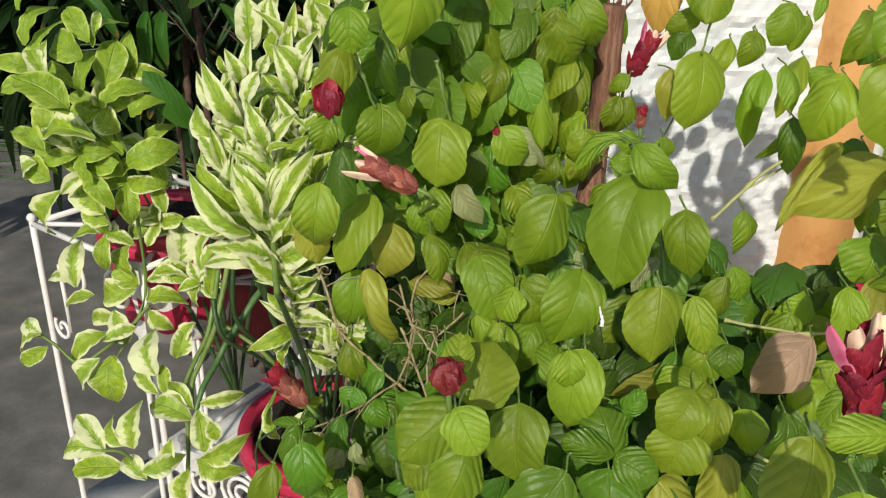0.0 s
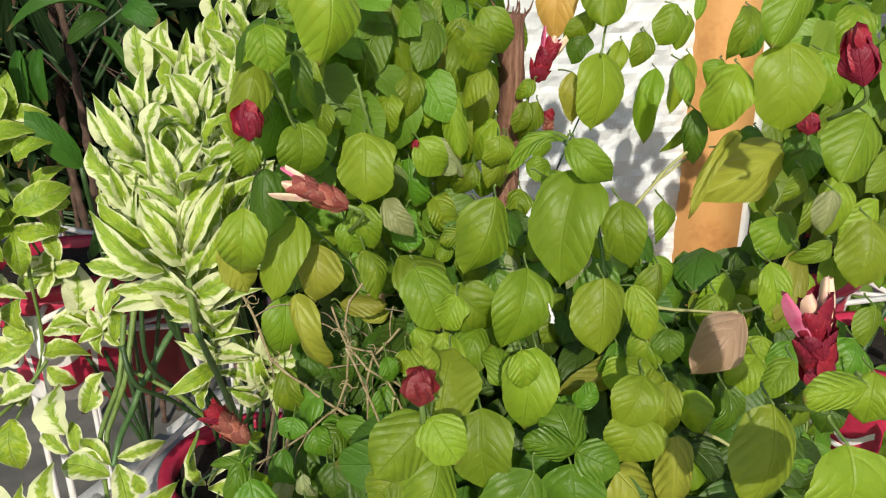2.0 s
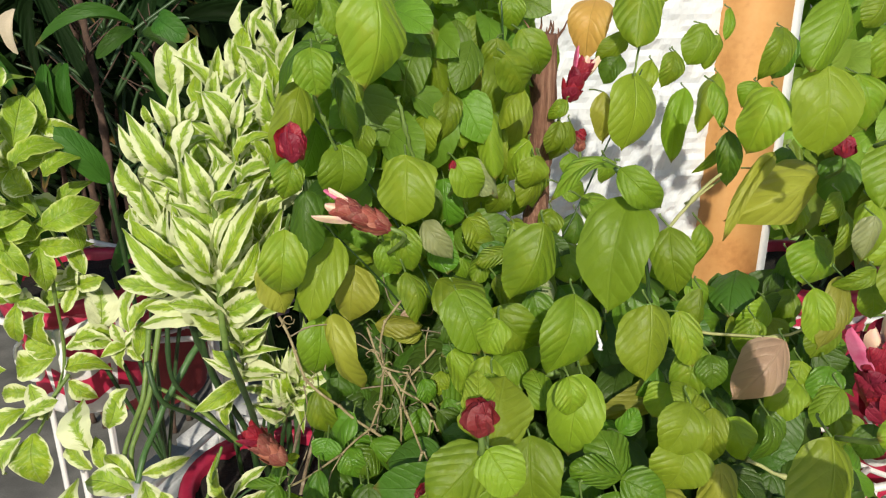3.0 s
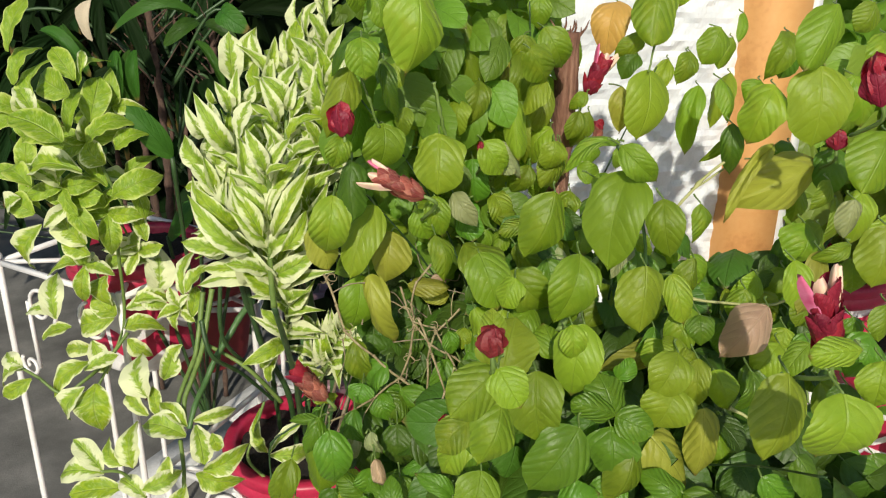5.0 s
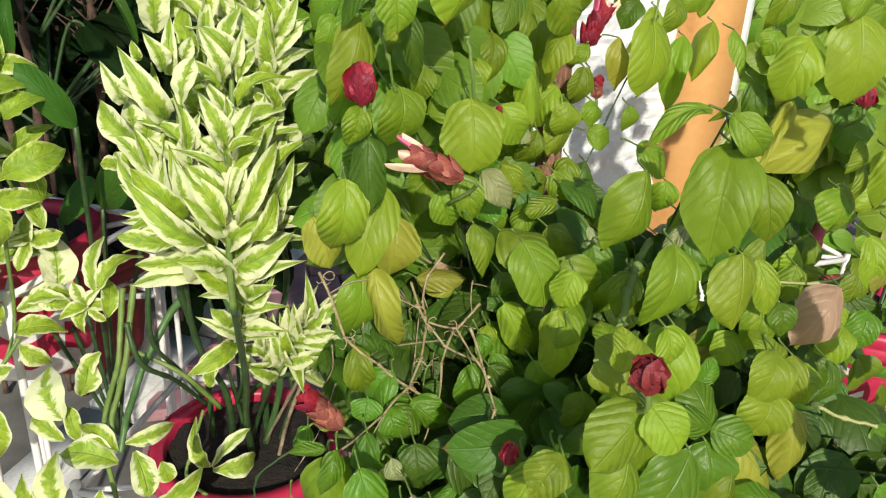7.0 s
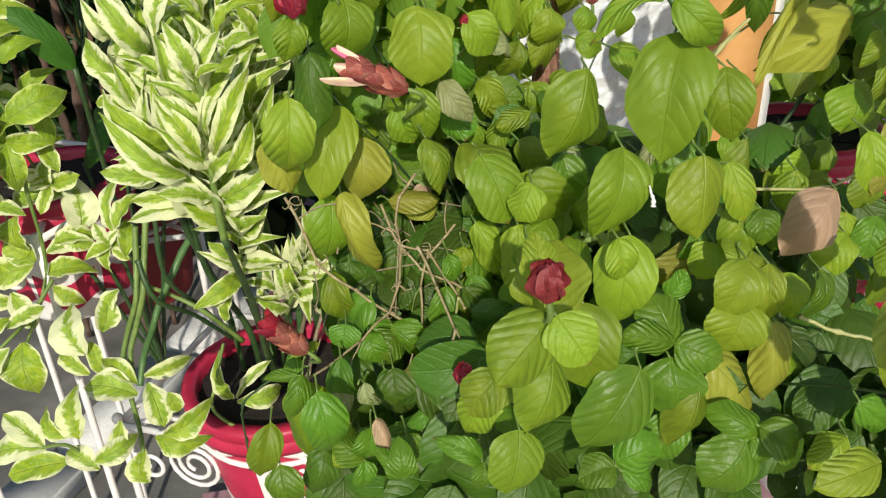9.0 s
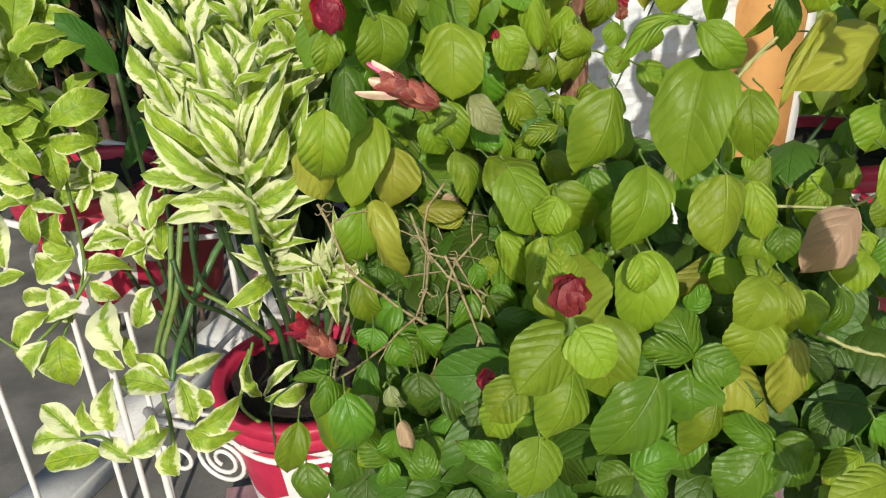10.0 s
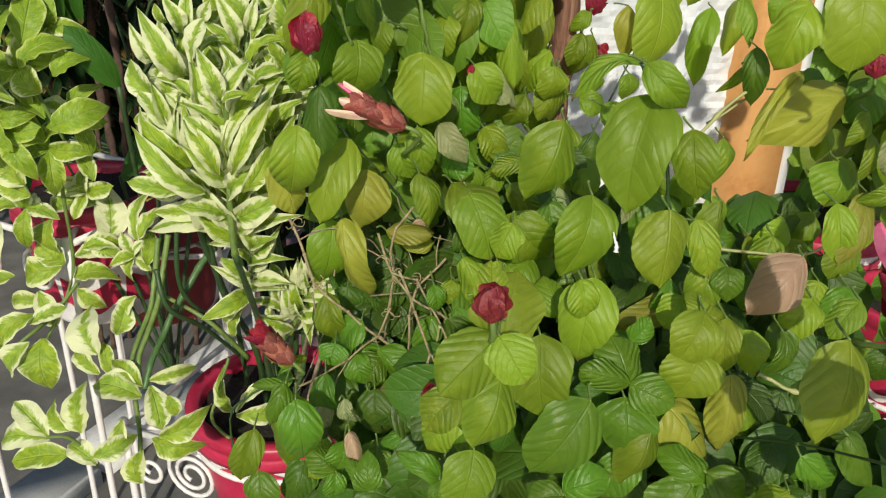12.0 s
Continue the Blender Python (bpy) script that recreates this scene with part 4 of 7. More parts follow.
stem('trailing_stem', 0.0022, [(-0.330, 0.760, 0.689), (-0.348, 0.750, 0.732), (-0.369, 0.740, 0.743)])
stem('trailing_stem', 0.0032, [(-0.180, 0.900, 0.731), (-0.218, 0.880, 0.796), (-0.269, 0.900, 0.820)])
stem('trailing_stem', 0.0024, [(-0.162, 0.840, 0.617), (-0.219, 0.850, 0.668), (-0.213, 0.860, 0.705), (-0.198, 0.870, 0.751)])
flower_spike((-0.069, 0.577, 1.180), (-0.071, 0.577, 1.207), 0.023, 'bud')
flower_spike((-0.005, 0.559, 1.132), (-0.048, 0.559, 1.155), 0.024, 'bloom')
flower_spike((0.185, 0.800, 1.170), (0.204, 0.800, 1.213), 0.028, 'crimson')
flower_spike((0.080, 0.710, 1.181), (0.080, 0.710, 1.192), 0.009, 'bud')
flower_spike((0.197, 0.785, 1.123), (0.196, 0.785, 1.145), 0.019, 'faded')
flower_spike((0.054, 0.660, 1.143), (0.053, 0.660, 1.153), 0.007, 'bud')
flower_spike((0.226, 0.332, 1.101), (0.212, 0.332, 1.155), 0.028, 'crimson')
flower_spike((0.319, 0.480, 1.224), (0.307, 0.480, 1.259), 0.023, 'bud')
flower_spike((0.025, 0.345, 1.103), (0.024, 0.345, 1.122), 0.019, 'dull')
flower_spike((0.007, 0.463, 0.969), (0.009, 0.461, 0.986), 0.013, 'bud')
flower_spike((-0.090, 0.540, 0.955), (-0.118, 0.540, 0.988), 0.023, 'faded')
flower_spike((0.397, 0.660, 1.144), (0.396, 0.660, 1.163), 0.021, 'bud')
flower_spike((0.027, 0.600, 0.897), (0.021, 0.600, 0.912), 0.012, 'faded')

for k in range(22):  # fine dead twiglets in the gap between the two shrubs
    p = Vector((rng.uniform(-0.09, 0.07), rng.uniform(0.62, 0.72), rng.uniform(0.86, 1.02)))
    q = p + Vector((rng.uniform(-0.06, 0.06), rng.uniform(-0.03, 0.03), rng.uniform(-0.07, 0.07)))
    mid = p.lerp(q, 0.5) + Vector((rng.uniform(-0.008, 0.008), 0, rng.uniform(-0.008, 0.008)))
    part("twiglet", tube(smooth_path([p, mid, q], 4), 0.0007, 0.0004, 5, knot=0.5, every=3), TWIG, shrimp)

# a bird dropping dried on a leaf
drop = [Vector(p) for p in ((0.1150, 0.449, 1.1000), (0.1160, 0.448, 1.0955), (0.1172, 0.447, 1.0920), (0.1170, 0.446, 1.0880))]
bm = tube(smooth_path(drop, 4), 0.0004, 0.0013, 7, knot=0.5, every=3)
part("bird_dropping", bm, METAL, shrimp, "dried white bird dropping on a leaf")

# the broken dead stick among the leaves
pts = smooth_path([(0.160, 0.80, 1.236), (0.162, 0.802, 1.16), (0.159, 0.80, 1.10), (0.149, 0.765, 0.98), (0.135, 0.70, 0.80), (0.12, 0.64, 0.71)], 8)
pts = [p + Vector((noise.noise(p * 60), noise.noise(p * 60 + Vector((5, 0, 0))), 0)) * 0.002 for p in pts]
bm = tube(pts, 0.0125, 0.013, 11)
for v in bm.verts:
    v.co += Vector((noise.noise(Vector((v.co.x * 260, v.co.y * 260, v.co.z * 26))), 0, 0)) * 0.003
stick = part("broken_stick", bm, BARK, shrimp, "splintered red-brown dead stick")
for k in range(9):
    a = 2 * math.pi * k / 9
    p = Vector((0.160 + 0.010 * math.cos(a), 0.80 + 0.008 * math.sin(a), 1.228))
    q = p + Vector((0.006 * math.cos(a) + rng.uniform(-0.005, 0.008), 0.006 * math.sin(a), rng.uniform(0.012, 0.026)))
    sp = part("splinter", tube([p, p.lerp(q, 0.6) + Vector((0.002, 0, 0)), q], 0.0018, 0.0004, 5), BARK, None)
    sp.parent = stick

# shrimp plant: leaf(petiole end, tip, width, colour, twist)
shrimp_leaf((-0.011, 0.567, 1.299), (-0.013, 0.551, 1.230), 0.049, 'lime', -22)
shrimp_leaf((-0.053, 0.565, 1.259), (-0.050, 0.555, 1.227), 0.029, 'green', -7)
shrimp_leaf((-0.048, 0.603, 1.257), (-0.086, 0.597, 1.232), 0.022, 'deep', 23)
shrimp_leaf((-0.064, 0.618, 1.228), (-0.083, 0.592, 1.174), 0.031, 'lime', -17)
shrimp_leaf((-0.071, 0.578, 1.179), (-0.078, 0.570, 1.152), 0.023, 'green', -24)
shrimp_leaf((-0.037, 0.614, 1.181), (-0.039, 0.604, 1.138), 0.042, 'green', -24)
shrimp_leaf((0.010, 0.597, 1.176), (0.005, 0.573, 1.129), 0.047, 'lime', 9)
shrimp_leaf((0.037, 0.710, 1.264), (0.054, 0.690, 1.185), 0.034, 'green', 7)
shrimp_leaf((0.038, 0.716, 1.164), (0.033, 0.724, 1.190), 0.027, 'green', 17)
shrimp_leaf((0.034, 0.690, 1.170), (0.062, 0.690, 1.160), 0.014, 'green', 11)
shrimp_leaf((0.021, 0.716, 1.176), (0.004, 0.698, 1.145), 0.024, 'green', 5)
shrimp_leaf((-0.017, 0.664, 1.189), (-0.010, 0.656, 1.160), 0.022, 'lime', 25)
shrimp_leaf((-0.036, 0.608, 1.235), (-0.030, 0.592, 1.190), 0.017, 'deep', 15)
shrimp_leaf((-0.005, 0.656, 1.149), (0.039, 0.664, 1.160), 0.031, 'green', 9)
shrimp_leaf((0.100, 0.736, 1.224), (0.107, 0.720, 1.164), 0.038, 'green', -7)
shrimp_leaf((0.099, 0.757, 1.216), (0.088, 0.743, 1.176), 0.030, 'yellow', 17)
shrimp_leaf((0.090, 0.707, 1.184), (0.094, 0.683, 1.125), 0.024, 'lime', 8)
shrimp_leaf((0.129, 0.756, 1.191), (0.122, 0.734, 1.140), 0.028, 'lime', -14)
shrimp_leaf((0.138, 0.754, 1.242), (0.124, 0.746, 1.203), 0.023, 'deep', 11)
shrimp_leaf((0.111, 0.805, 1.246), (0.098, 0.795, 1.210), 0.028, 'green', 20)
shrimp_leaf((0.128, 0.804, 1.273), (0.128, 0.796, 1.238), 0.027, 'green', 7)
shrimp_leaf((0.133, 0.707, 1.141), (0.127, 0.703, 1.109), 0.030, 'lime', -11)
shrimp_leaf((0.065, 0.706, 1.139), (0.105, 0.694, 1.111), 0.022, 'pale', -8)
shrimp_leaf((0.225, 0.851, 1.263), (0.205, 0.821, 1.212), 0.046, 'orange', 16)
shrimp_leaf((0.243, 0.800, 1.233), (0.212, 0.800, 1.210), 0.023, 'green', -26)
shrimp_leaf((0.253, 0.792, 1.291), (0.238, 0.754, 1.228), 0.049, 'green', 5)
shrimp_leaf((0.248, 0.789, 1.198), (0.244, 0.769, 1.123), 0.059, 'lime', -23)
shrimp_leaf((0.225, 0.808, 1.177), (0.230, 0.792, 1.127), 0.031, 'yellow', -12)
shrimp_leaf((0.238, 0.802, 1.213), (0.219, 0.798, 1.187), 0.027, 'deep', 12)
shrimp_leaf((0.180, 0.778, 1.175), (0.161, 0.776, 1.158), 0.017, 'green', -13)
shrimp_leaf((0.185, 0.782, 1.154), (0.168, 0.778, 1.112), 0.024, 'green', -15)
shrimp_leaf((0.137, 0.501, 1.191), (0.091, 0.499, 1.178), 0.017, 'green', 28)
shrimp_leaf((0.128, 0.467, 1.198), (0.156, 0.457, 1.171), 0.023, 'green', 28)
shrimp_leaf((0.370, 0.907, 1.229), (0.348, 0.893, 1.188), 0.039, 'green', -8)
shrimp_leaf((0.387, 0.909, 1.217), (0.373, 0.903, 1.178), 0.025, 'green', -19)
shrimp_leaf((0.401, 0.920, 1.245), (0.394, 0.900, 1.213), 0.016, 'green', -18)
shrimp_leaf((0.386, 0.900, 1.177), (0.352, 0.876, 1.121), 0.031, 'lime', 28)
shrimp_leaf((0.342, 0.883, 1.164), (0.325, 0.869, 1.079), 0.032, 'green', 23)
shrimp_leaf((0.324, 0.876, 1.205), (0.312, 0.864, 1.168), 0.030, 'green', -16)
shrimp_leaf((0.330, 0.666, 1.204), (0.302, 0.654, 1.153), 0.047, 'lime', 16)
shrimp_leaf((0.342, 0.722, 1.198), (0.326, 0.718, 1.178), 0.025, 'green', 11)
shrimp_leaf((0.408, 0.813, 1.236), (0.387, 0.787, 1.191), 0.035, 'green', -16)
shrimp_leaf((0.424, 0.823, 1.228), (0.406, 0.817, 1.183), 0.031, 'deep', 11)
shrimp_leaf((0.369, 0.649, 1.278), (0.339, 0.627, 1.222), 0.042, 'green', -15)
shrimp_leaf((0.364, 0.652, 1.224), (0.362, 0.632, 1.150), 0.062, 'lime', 6)
shrimp_leaf((0.408, 0.700, 1.120), (0.310, 0.650, 1.099), 0.054, 'yellow', -12)
shrimp_leaf((0.353, 0.695, 1.139), (0.290, 0.655, 1.079), 0.018, 'yellow', 24)
shrimp_leaf((0.309, 0.700, 1.160), (0.310, 0.690, 1.106), 0.024, 'deep', 18)
shrimp_leaf((0.364, 0.720, 1.114), (0.330, 0.700, 1.085), 0.033, 'deep', -20)
shrimp_leaf((0.321, 0.740, 1.133), (0.297, 0.730, 1.111), 0.012, 'green', -25)
shrimp_leaf((0.385, 0.724, 1.133), (0.359, 0.716, 1.105), 0.032, 'deep', -16)
shrimp_leaf((0.409, 0.660, 1.279), (0.395, 0.655, 1.253), 0.031, 'green', -26)
shrimp_leaf((0.396, 0.580, 1.179), (0.370, 0.555, 1.131), 0.050, 'green', -10)
shrimp_leaf((0.413, 0.685, 1.137), (0.398, 0.665, 1.096), 0.039, 'deep', 24)
shrimp_leaf((0.403, 0.727, 1.086), (0.396, 0.713, 1.048), 0.024, 'green', 13)
shrimp_leaf((0.367, 0.667, 1.052), (0.355, 0.653, 1.008), 0.025, 'deep', 7)
shrimp_leaf((0.378, 0.628, 1.077), (0.343, 0.612, 1.057), 0.032, 'green', -6)
shrimp_leaf((0.379, 0.628, 1.122), (0.363, 0.612, 1.098), 0.021, 'green', -23)
shrimp_leaf((0.332, 0.501, 1.107), (0.303, 0.499, 1.094), 0.016, 'green', -25)
shrimp_leaf((0.365, 0.550, 1.075), (0.369, 0.540, 1.043), 0.026, 'green', 18)
shrimp_leaf((0.372, 0.520, 1.116), (0.360, 0.500, 1.068), 0.043, 'lime', 8)
shrimp_leaf((0.360, 0.552, 1.128), (0.356, 0.548, 1.092), 0.023, 'pale', -5)
shrimp_leaf((0.317, 0.514, 1.097), (0.296, 0.486, 1.052), 0.026, 'yellow', -14)
shrimp_leaf((0.275, 0.505, 1.053), (0.233, 0.485, 1.019), 0.039, 'pink', 4)
shrimp_leaf((0.337, 0.586, 1.011), (0.359, 0.574, 0.980), 0.030, 'fresh', -9)
shrimp_leaf((0.256, 0.565, 1.013), (0.269, 0.555, 0.982), 0.026, 'deep', -6)
shrimp_leaf((0.436, 0.720, 1.205), (0.448, 0.700, 1.154), 0.039, 'green', 18)
shrimp_leaf((0.469, 0.730, 1.244), (0.455, 0.710, 1.201), 0.041, 'green', -6)
shrimp_leaf((-0.080, 0.582, 1.127), (-0.088, 0.574, 1.070), 0.038, 'lime', -12)
shrimp_leaf((-0.100, 0.605, 1.091), (-0.085, 0.595, 1.050), 0.030, 'yellow', -7)
shrimp_leaf((-0.064, 0.586, 1.155), (-0.065, 0.568, 1.106), 0.027, 'deep', 10)
shrimp_leaf((-0.045, 0.621, 1.105), (-0.073, 0.587, 1.049), 0.038, 'lime', 10)
shrimp_leaf((-0.031, 0.642, 1.072), (-0.041, 0.626, 1.024), 0.044, 'yellow', 7)
shrimp_leaf((-0.008, 0.602, 1.107), (0.003, 0.598, 1.077), 0.026, 'green', 17)
shrimp_leaf((0.006, 0.591, 1.123), (0.012, 0.579, 1.087), 0.024, 'green', 7)
shrimp_leaf((0.005, 0.559, 1.099), (0.017, 0.541, 1.065), 0.023, 'green', -20)
shrimp_leaf((0.023, 0.599, 1.123), (0.043, 0.583, 1.096), 0.022, 'pale', 15)
shrimp_leaf((0.070, 0.687, 1.093), (0.084, 0.673, 1.065), 0.030, 'lime', -14)
shrimp_leaf((0.062, 0.662, 1.065), (0.053, 0.658, 1.044), 0.022, 'green', -13)
shrimp_leaf((0.083, 0.646, 1.075), (0.065, 0.634, 1.054), 0.021, 'green', 17)
shrimp_leaf((0.042, 0.557, 1.083), (0.059, 0.533, 1.039), 0.040, 'green', -5)
shrimp_leaf((0.087, 0.482, 1.160), (0.067, 0.470, 1.107), 0.037, 'green', -16)
shrimp_leaf((0.139, 0.476, 1.177), (0.118, 0.446, 1.111), 0.049, 'green', 17)
shrimp_leaf((0.166, 0.475, 1.156), (0.169, 0.459, 1.113), 0.030, 'green', 24)
shrimp_leaf((0.248, 0.605, 1.109), (0.252, 0.595, 1.072), 0.025, 'green', -28)
shrimp_leaf((0.105, 0.467, 1.117), (0.091, 0.447, 1.066), 0.042, 'green', -19)
shrimp_leaf((0.070, 0.564, 1.063), (0.110, 0.556, 1.023), 0.043, 'green', 23)
shrimp_leaf((0.081, 0.606, 1.071), (0.103, 0.594, 1.041), 0.024, 'green', 19)
shrimp_leaf((0.156, 0.468, 1.106), (0.154, 0.452, 1.055), 0.040, 'lime', -11)
shrimp_leaf((0.183, 0.486, 1.091), (0.194, 0.470, 1.053), 0.023, 'lime', 8)
shrimp_leaf((0.215, 0.523, 1.089), (0.204, 0.517, 1.046), 0.025, 'green', -21)
shrimp_leaf((0.177, 0.565, 1.082), (0.154, 0.555, 1.060), 0.015, 'pale', 26)
shrimp_leaf((-0.060, 0.632, 1.032), (-0.069, 0.622, 0.970), 0.041, 'green', -20)
shrimp_leaf((-0.052, 0.624, 1.036), (-0.038, 0.606, 0.962), 0.029, 'yellow', 26)
shrimp_leaf((-0.066, 0.625, 0.968), (-0.057, 0.615, 0.918), 0.027, 'green', 10)
shrimp_leaf((0.171, 0.605, 1.007), (0.183, 0.595, 0.989), 0.025, 'pale', -14)
shrimp_leaf((0.039, 0.385, 1.066), (0.051, 0.405, 1.100), 0.044, 'lime', 6)
shrimp_leaf((0.030, 0.352, 1.088), (-0.001, 0.336, 1.063), 0.034, 'green', -10)
shrimp_leaf((0.029, 0.345, 1.093), (0.042, 0.330, 1.073), 0.026, 'lime', 8)
shrimp_leaf((0.037, 0.375, 1.049), (0.022, 0.352, 1.015), 0.033, 'green', -14)
shrimp_leaf((0.067, 0.415, 1.050), (0.069, 0.395, 0.998), 0.042, 'green', 10)
shrimp_leaf((0.111, 0.460, 1.063), (0.097, 0.440, 1.008), 0.040, 'lime', 14)
shrimp_leaf((0.198, 0.528, 1.011), (0.145, 0.512, 0.988), 0.025, 'yellow', -18)
shrimp_leaf((0.180, 0.445, 1.045), (0.161, 0.425, 1.016), 0.036, 'lime', -8)
shrimp_leaf((0.178, 0.440, 1.019), (0.164, 0.425, 0.990), 0.046, 'lime', -6)
shrimp_leaf((0.132, 0.432, 1.001), (0.123, 0.445, 1.031), 0.036, 'fresh', 14)
shrimp_leaf((0.132, 0.430, 1.002), (0.096, 0.420, 1.020), 0.022, 'fresh', -12)
shrimp_leaf((0.132, 0.430, 1.002), (0.159, 0.415, 0.994), 0.027, 'fresh', 10)
shrimp_leaf((0.129, 0.429, 0.993), (0.127, 0.411, 0.956), 0.042, 'fresh', 12)
shrimp_leaf((0.198, 0.450, 1.037), (0.196, 0.435, 1.000), 0.022, 'lime', 14)
shrimp_leaf((0.186, 0.455, 1.033), (0.179, 0.470, 1.050), 0.020, 'lime', 10)
shrimp_leaf((0.184, 0.450, 1.037), (0.206, 0.460, 1.037), 0.015, 'lime', -10)
shrimp_leaf((0.212, 0.490, 1.054), (0.211, 0.475, 1.034), 0.024, 'fresh', 6)
shrimp_leaf((0.205, 0.500, 1.057), (0.191, 0.480, 1.019), 0.030, 'green', 8)
shrimp_leaf((0.206, 0.445, 0.996), (0.202, 0.428, 0.937), 0.028, 'yellow', 8)
shrimp_leaf((0.165, 0.440, 0.975), (0.200, 0.430, 0.933), 0.042, 'yellow', -14)
shrimp_leaf((0.097, 0.400, 1.012), (0.061, 0.385, 0.965), 0.044, 'fresh', -14)
shrimp_leaf((0.146, 0.425, 0.985), (0.131, 0.405, 0.931), 0.033, 'green', -16)
shrimp_leaf((0.020, 0.410, 1.014), (-0.003, 0.400, 0.994), 0.030, 'green', 5)
shrimp_leaf((-0.085, 0.494, 0.954), (-0.079, 0.482, 0.900), 0.033, 'fresh', -10)
shrimp_leaf((-0.095, 0.529, 0.944), (-0.108, 0.511, 0.917), 0.018, 'fresh', -8)
shrimp_leaf((-0.067, 0.563, 0.929), (-0.065, 0.557, 0.883), 0.025, 'deep', 19)
shrimp_leaf((-0.052, 0.505, 0.907), (-0.059, 0.495, 0.883), 0.027, 'fresh', -22)
shrimp_leaf((-0.048, 0.496, 0.923), (-0.039, 0.484, 0.894), 0.013, 'pink', -25)
shrimp_leaf((-0.027, 0.505, 0.897), (-0.022, 0.495, 0.875), 0.020, 'fresh', 21)
shrimp_leaf((-0.028, 0.618, 0.907), (-0.021, 0.606, 0.882), 0.028, 'fresh', -17)
shrimp_leaf((-0.034, 0.632, 0.918), (-0.040, 0.628, 0.890), 0.023, 'deep', 16)
shrimp_leaf((-0.014, 0.582, 0.893), (-0.018, 0.578, 0.861), 0.030, 'deep', -9)
shrimp_leaf((0.000, 0.525, 0.899), (-0.030, 0.515, 0.890), 0.015, 'fresh', 17)
shrimp_leaf((0.012, 0.472, 0.925), (-0.004, 0.468, 0.908), 0.020, 'fresh', 13)
shrimp_leaf((-0.052, 0.543, 0.918), (-0.045, 0.537, 0.895), 0.017, 'pale', 28)
shrimp_leaf((0.183, 0.246, 1.131), (0.179, 0.236, 1.094), 0.045, 'lime', -12)
shrimp_leaf((0.210, 0.344, 1.085), (0.195, 0.316, 1.036), 0.038, 'lime', -9)
shrimp_leaf((0.202, 0.267, 1.143), (0.172, 0.261, 1.143), 0.017, 'lime', -10)
shrimp_leaf((0.268, 0.424, 1.062), (0.247, 0.416, 1.041), 0.021, 'green', 26)
shrimp_leaf((0.221, 0.470, 1.015), (0.233, 0.455, 0.983), 0.027, 'lime', 16)
shrimp_leaf((0.267, 0.508, 0.999), (0.277, 0.492, 0.965), 0.027, 'fresh', 13)
shrimp_leaf((-0.028, 0.568, 0.909), (-0.025, 0.552, 0.867), 0.035, 'deep', 12)
shrimp_leaf((-0.061, 0.610, 0.899), (-0.050, 0.590, 0.847), 0.031, 'deep', 19)
shrimp_leaf((-0.066, 0.562, 0.906), (-0.076, 0.558, 0.869), 0.019, 'pale', -11)
shrimp_leaf((-0.065, 0.619, 0.904), (-0.050, 0.621, 0.919), 0.016, 'fresh', 23)
shrimp_leaf((-0.102, 0.559, 0.940), (-0.080, 0.561, 0.944), 0.010, 'lime', 24)
shrimp_leaf((-0.099, 0.558, 0.922), (-0.128, 0.562, 0.918), 0.012, 'fresh', -26)
shrimp_leaf((-0.003, 0.547, 0.877), (-0.045, 0.533, 0.870), 0.014, 'fresh', -19)
shrimp_leaf((-0.059, 0.497, 0.885), (-0.078, 0.503, 0.908), 0.024, 'fresh', 26)
shrimp_leaf((-0.059, 0.497, 0.885), (-0.061, 0.493, 0.859), 0.019, 'fresh', -16)
shrimp_leaf((-0.034, 0.466, 0.893), (-0.036, 0.474, 0.921), 0.021, 'fresh', -6)
shrimp_leaf((-0.035, 0.472, 0.887), (-0.047, 0.478, 0.913), 0.015, 'fresh', 23)
shrimp_leaf((0.012, 0.430, 0.933), (-0.015, 0.430, 0.956), 0.017, 'fresh', 8)
shrimp_leaf((0.011, 0.425, 0.936), (0.007, 0.415, 0.921), 0.014, 'fresh', -7)
shrimp_leaf((0.020, 0.443, 0.980), (-0.001, 0.437, 0.948), 0.029, 'lime', 19)
shrimp_leaf((0.020, 0.440, 0.969), (0.047, 0.440, 0.938), 0.019, 'fresh', -5)
shrimp_leaf((0.030, 0.409, 0.972), (0.020, 0.391, 0.935), 0.036, 'green', -13)
shrimp_leaf((0.086, 0.400, 0.944), (0.116, 0.395, 0.957), 0.030, 'fresh', 8)
shrimp_leaf((0.085, 0.395, 0.945), (0.061, 0.395, 0.940), 0.024, 'fresh', 20)
shrimp_leaf((0.092, 0.401, 0.934), (0.119, 0.399, 0.919), 0.018, 'fresh', -14)
shrimp_leaf((0.183, 0.405, 0.941), (0.154, 0.415, 0.964), 0.027, 'fresh', 8)
shrimp_leaf((0.181, 0.405, 0.949), (0.214, 0.395, 0.926), 0.028, 'fresh', -6)
shrimp_leaf((0.178, 0.403, 0.942), (0.184, 0.395, 0.921), 0.021, 'fresh', 4)
shrimp_leaf((0.171, 0.400, 0.943), (0.142, 0.390, 0.916), 0.040, 'fresh', -4)
shrimp_leaf((0.228, 0.450, 0.912), (0.279, 0.440, 0.889), 0.031, 'fresh', -10)
shrimp_leaf((0.208, 0.336, 0.978), (0.166, 0.324, 0.981), 0.025, 'lime', 12)
shrimp_leaf((0.230, 0.465, 0.958), (0.239, 0.455, 0.910), 0.024, 'green', 10)
shrimp_leaf((0.138, 0.430, 0.947), (0.120, 0.420, 0.914), 0.032, 'fresh', 5)
shrimp_leaf((0.074, 0.472, 0.982), (0.049, 0.468, 0.961), 0.024, 'deep', -19)
shrimp_leaf((0.130, 0.473, 0.974), (0.106, 0.467, 0.952), 0.028, 'deep', -19)
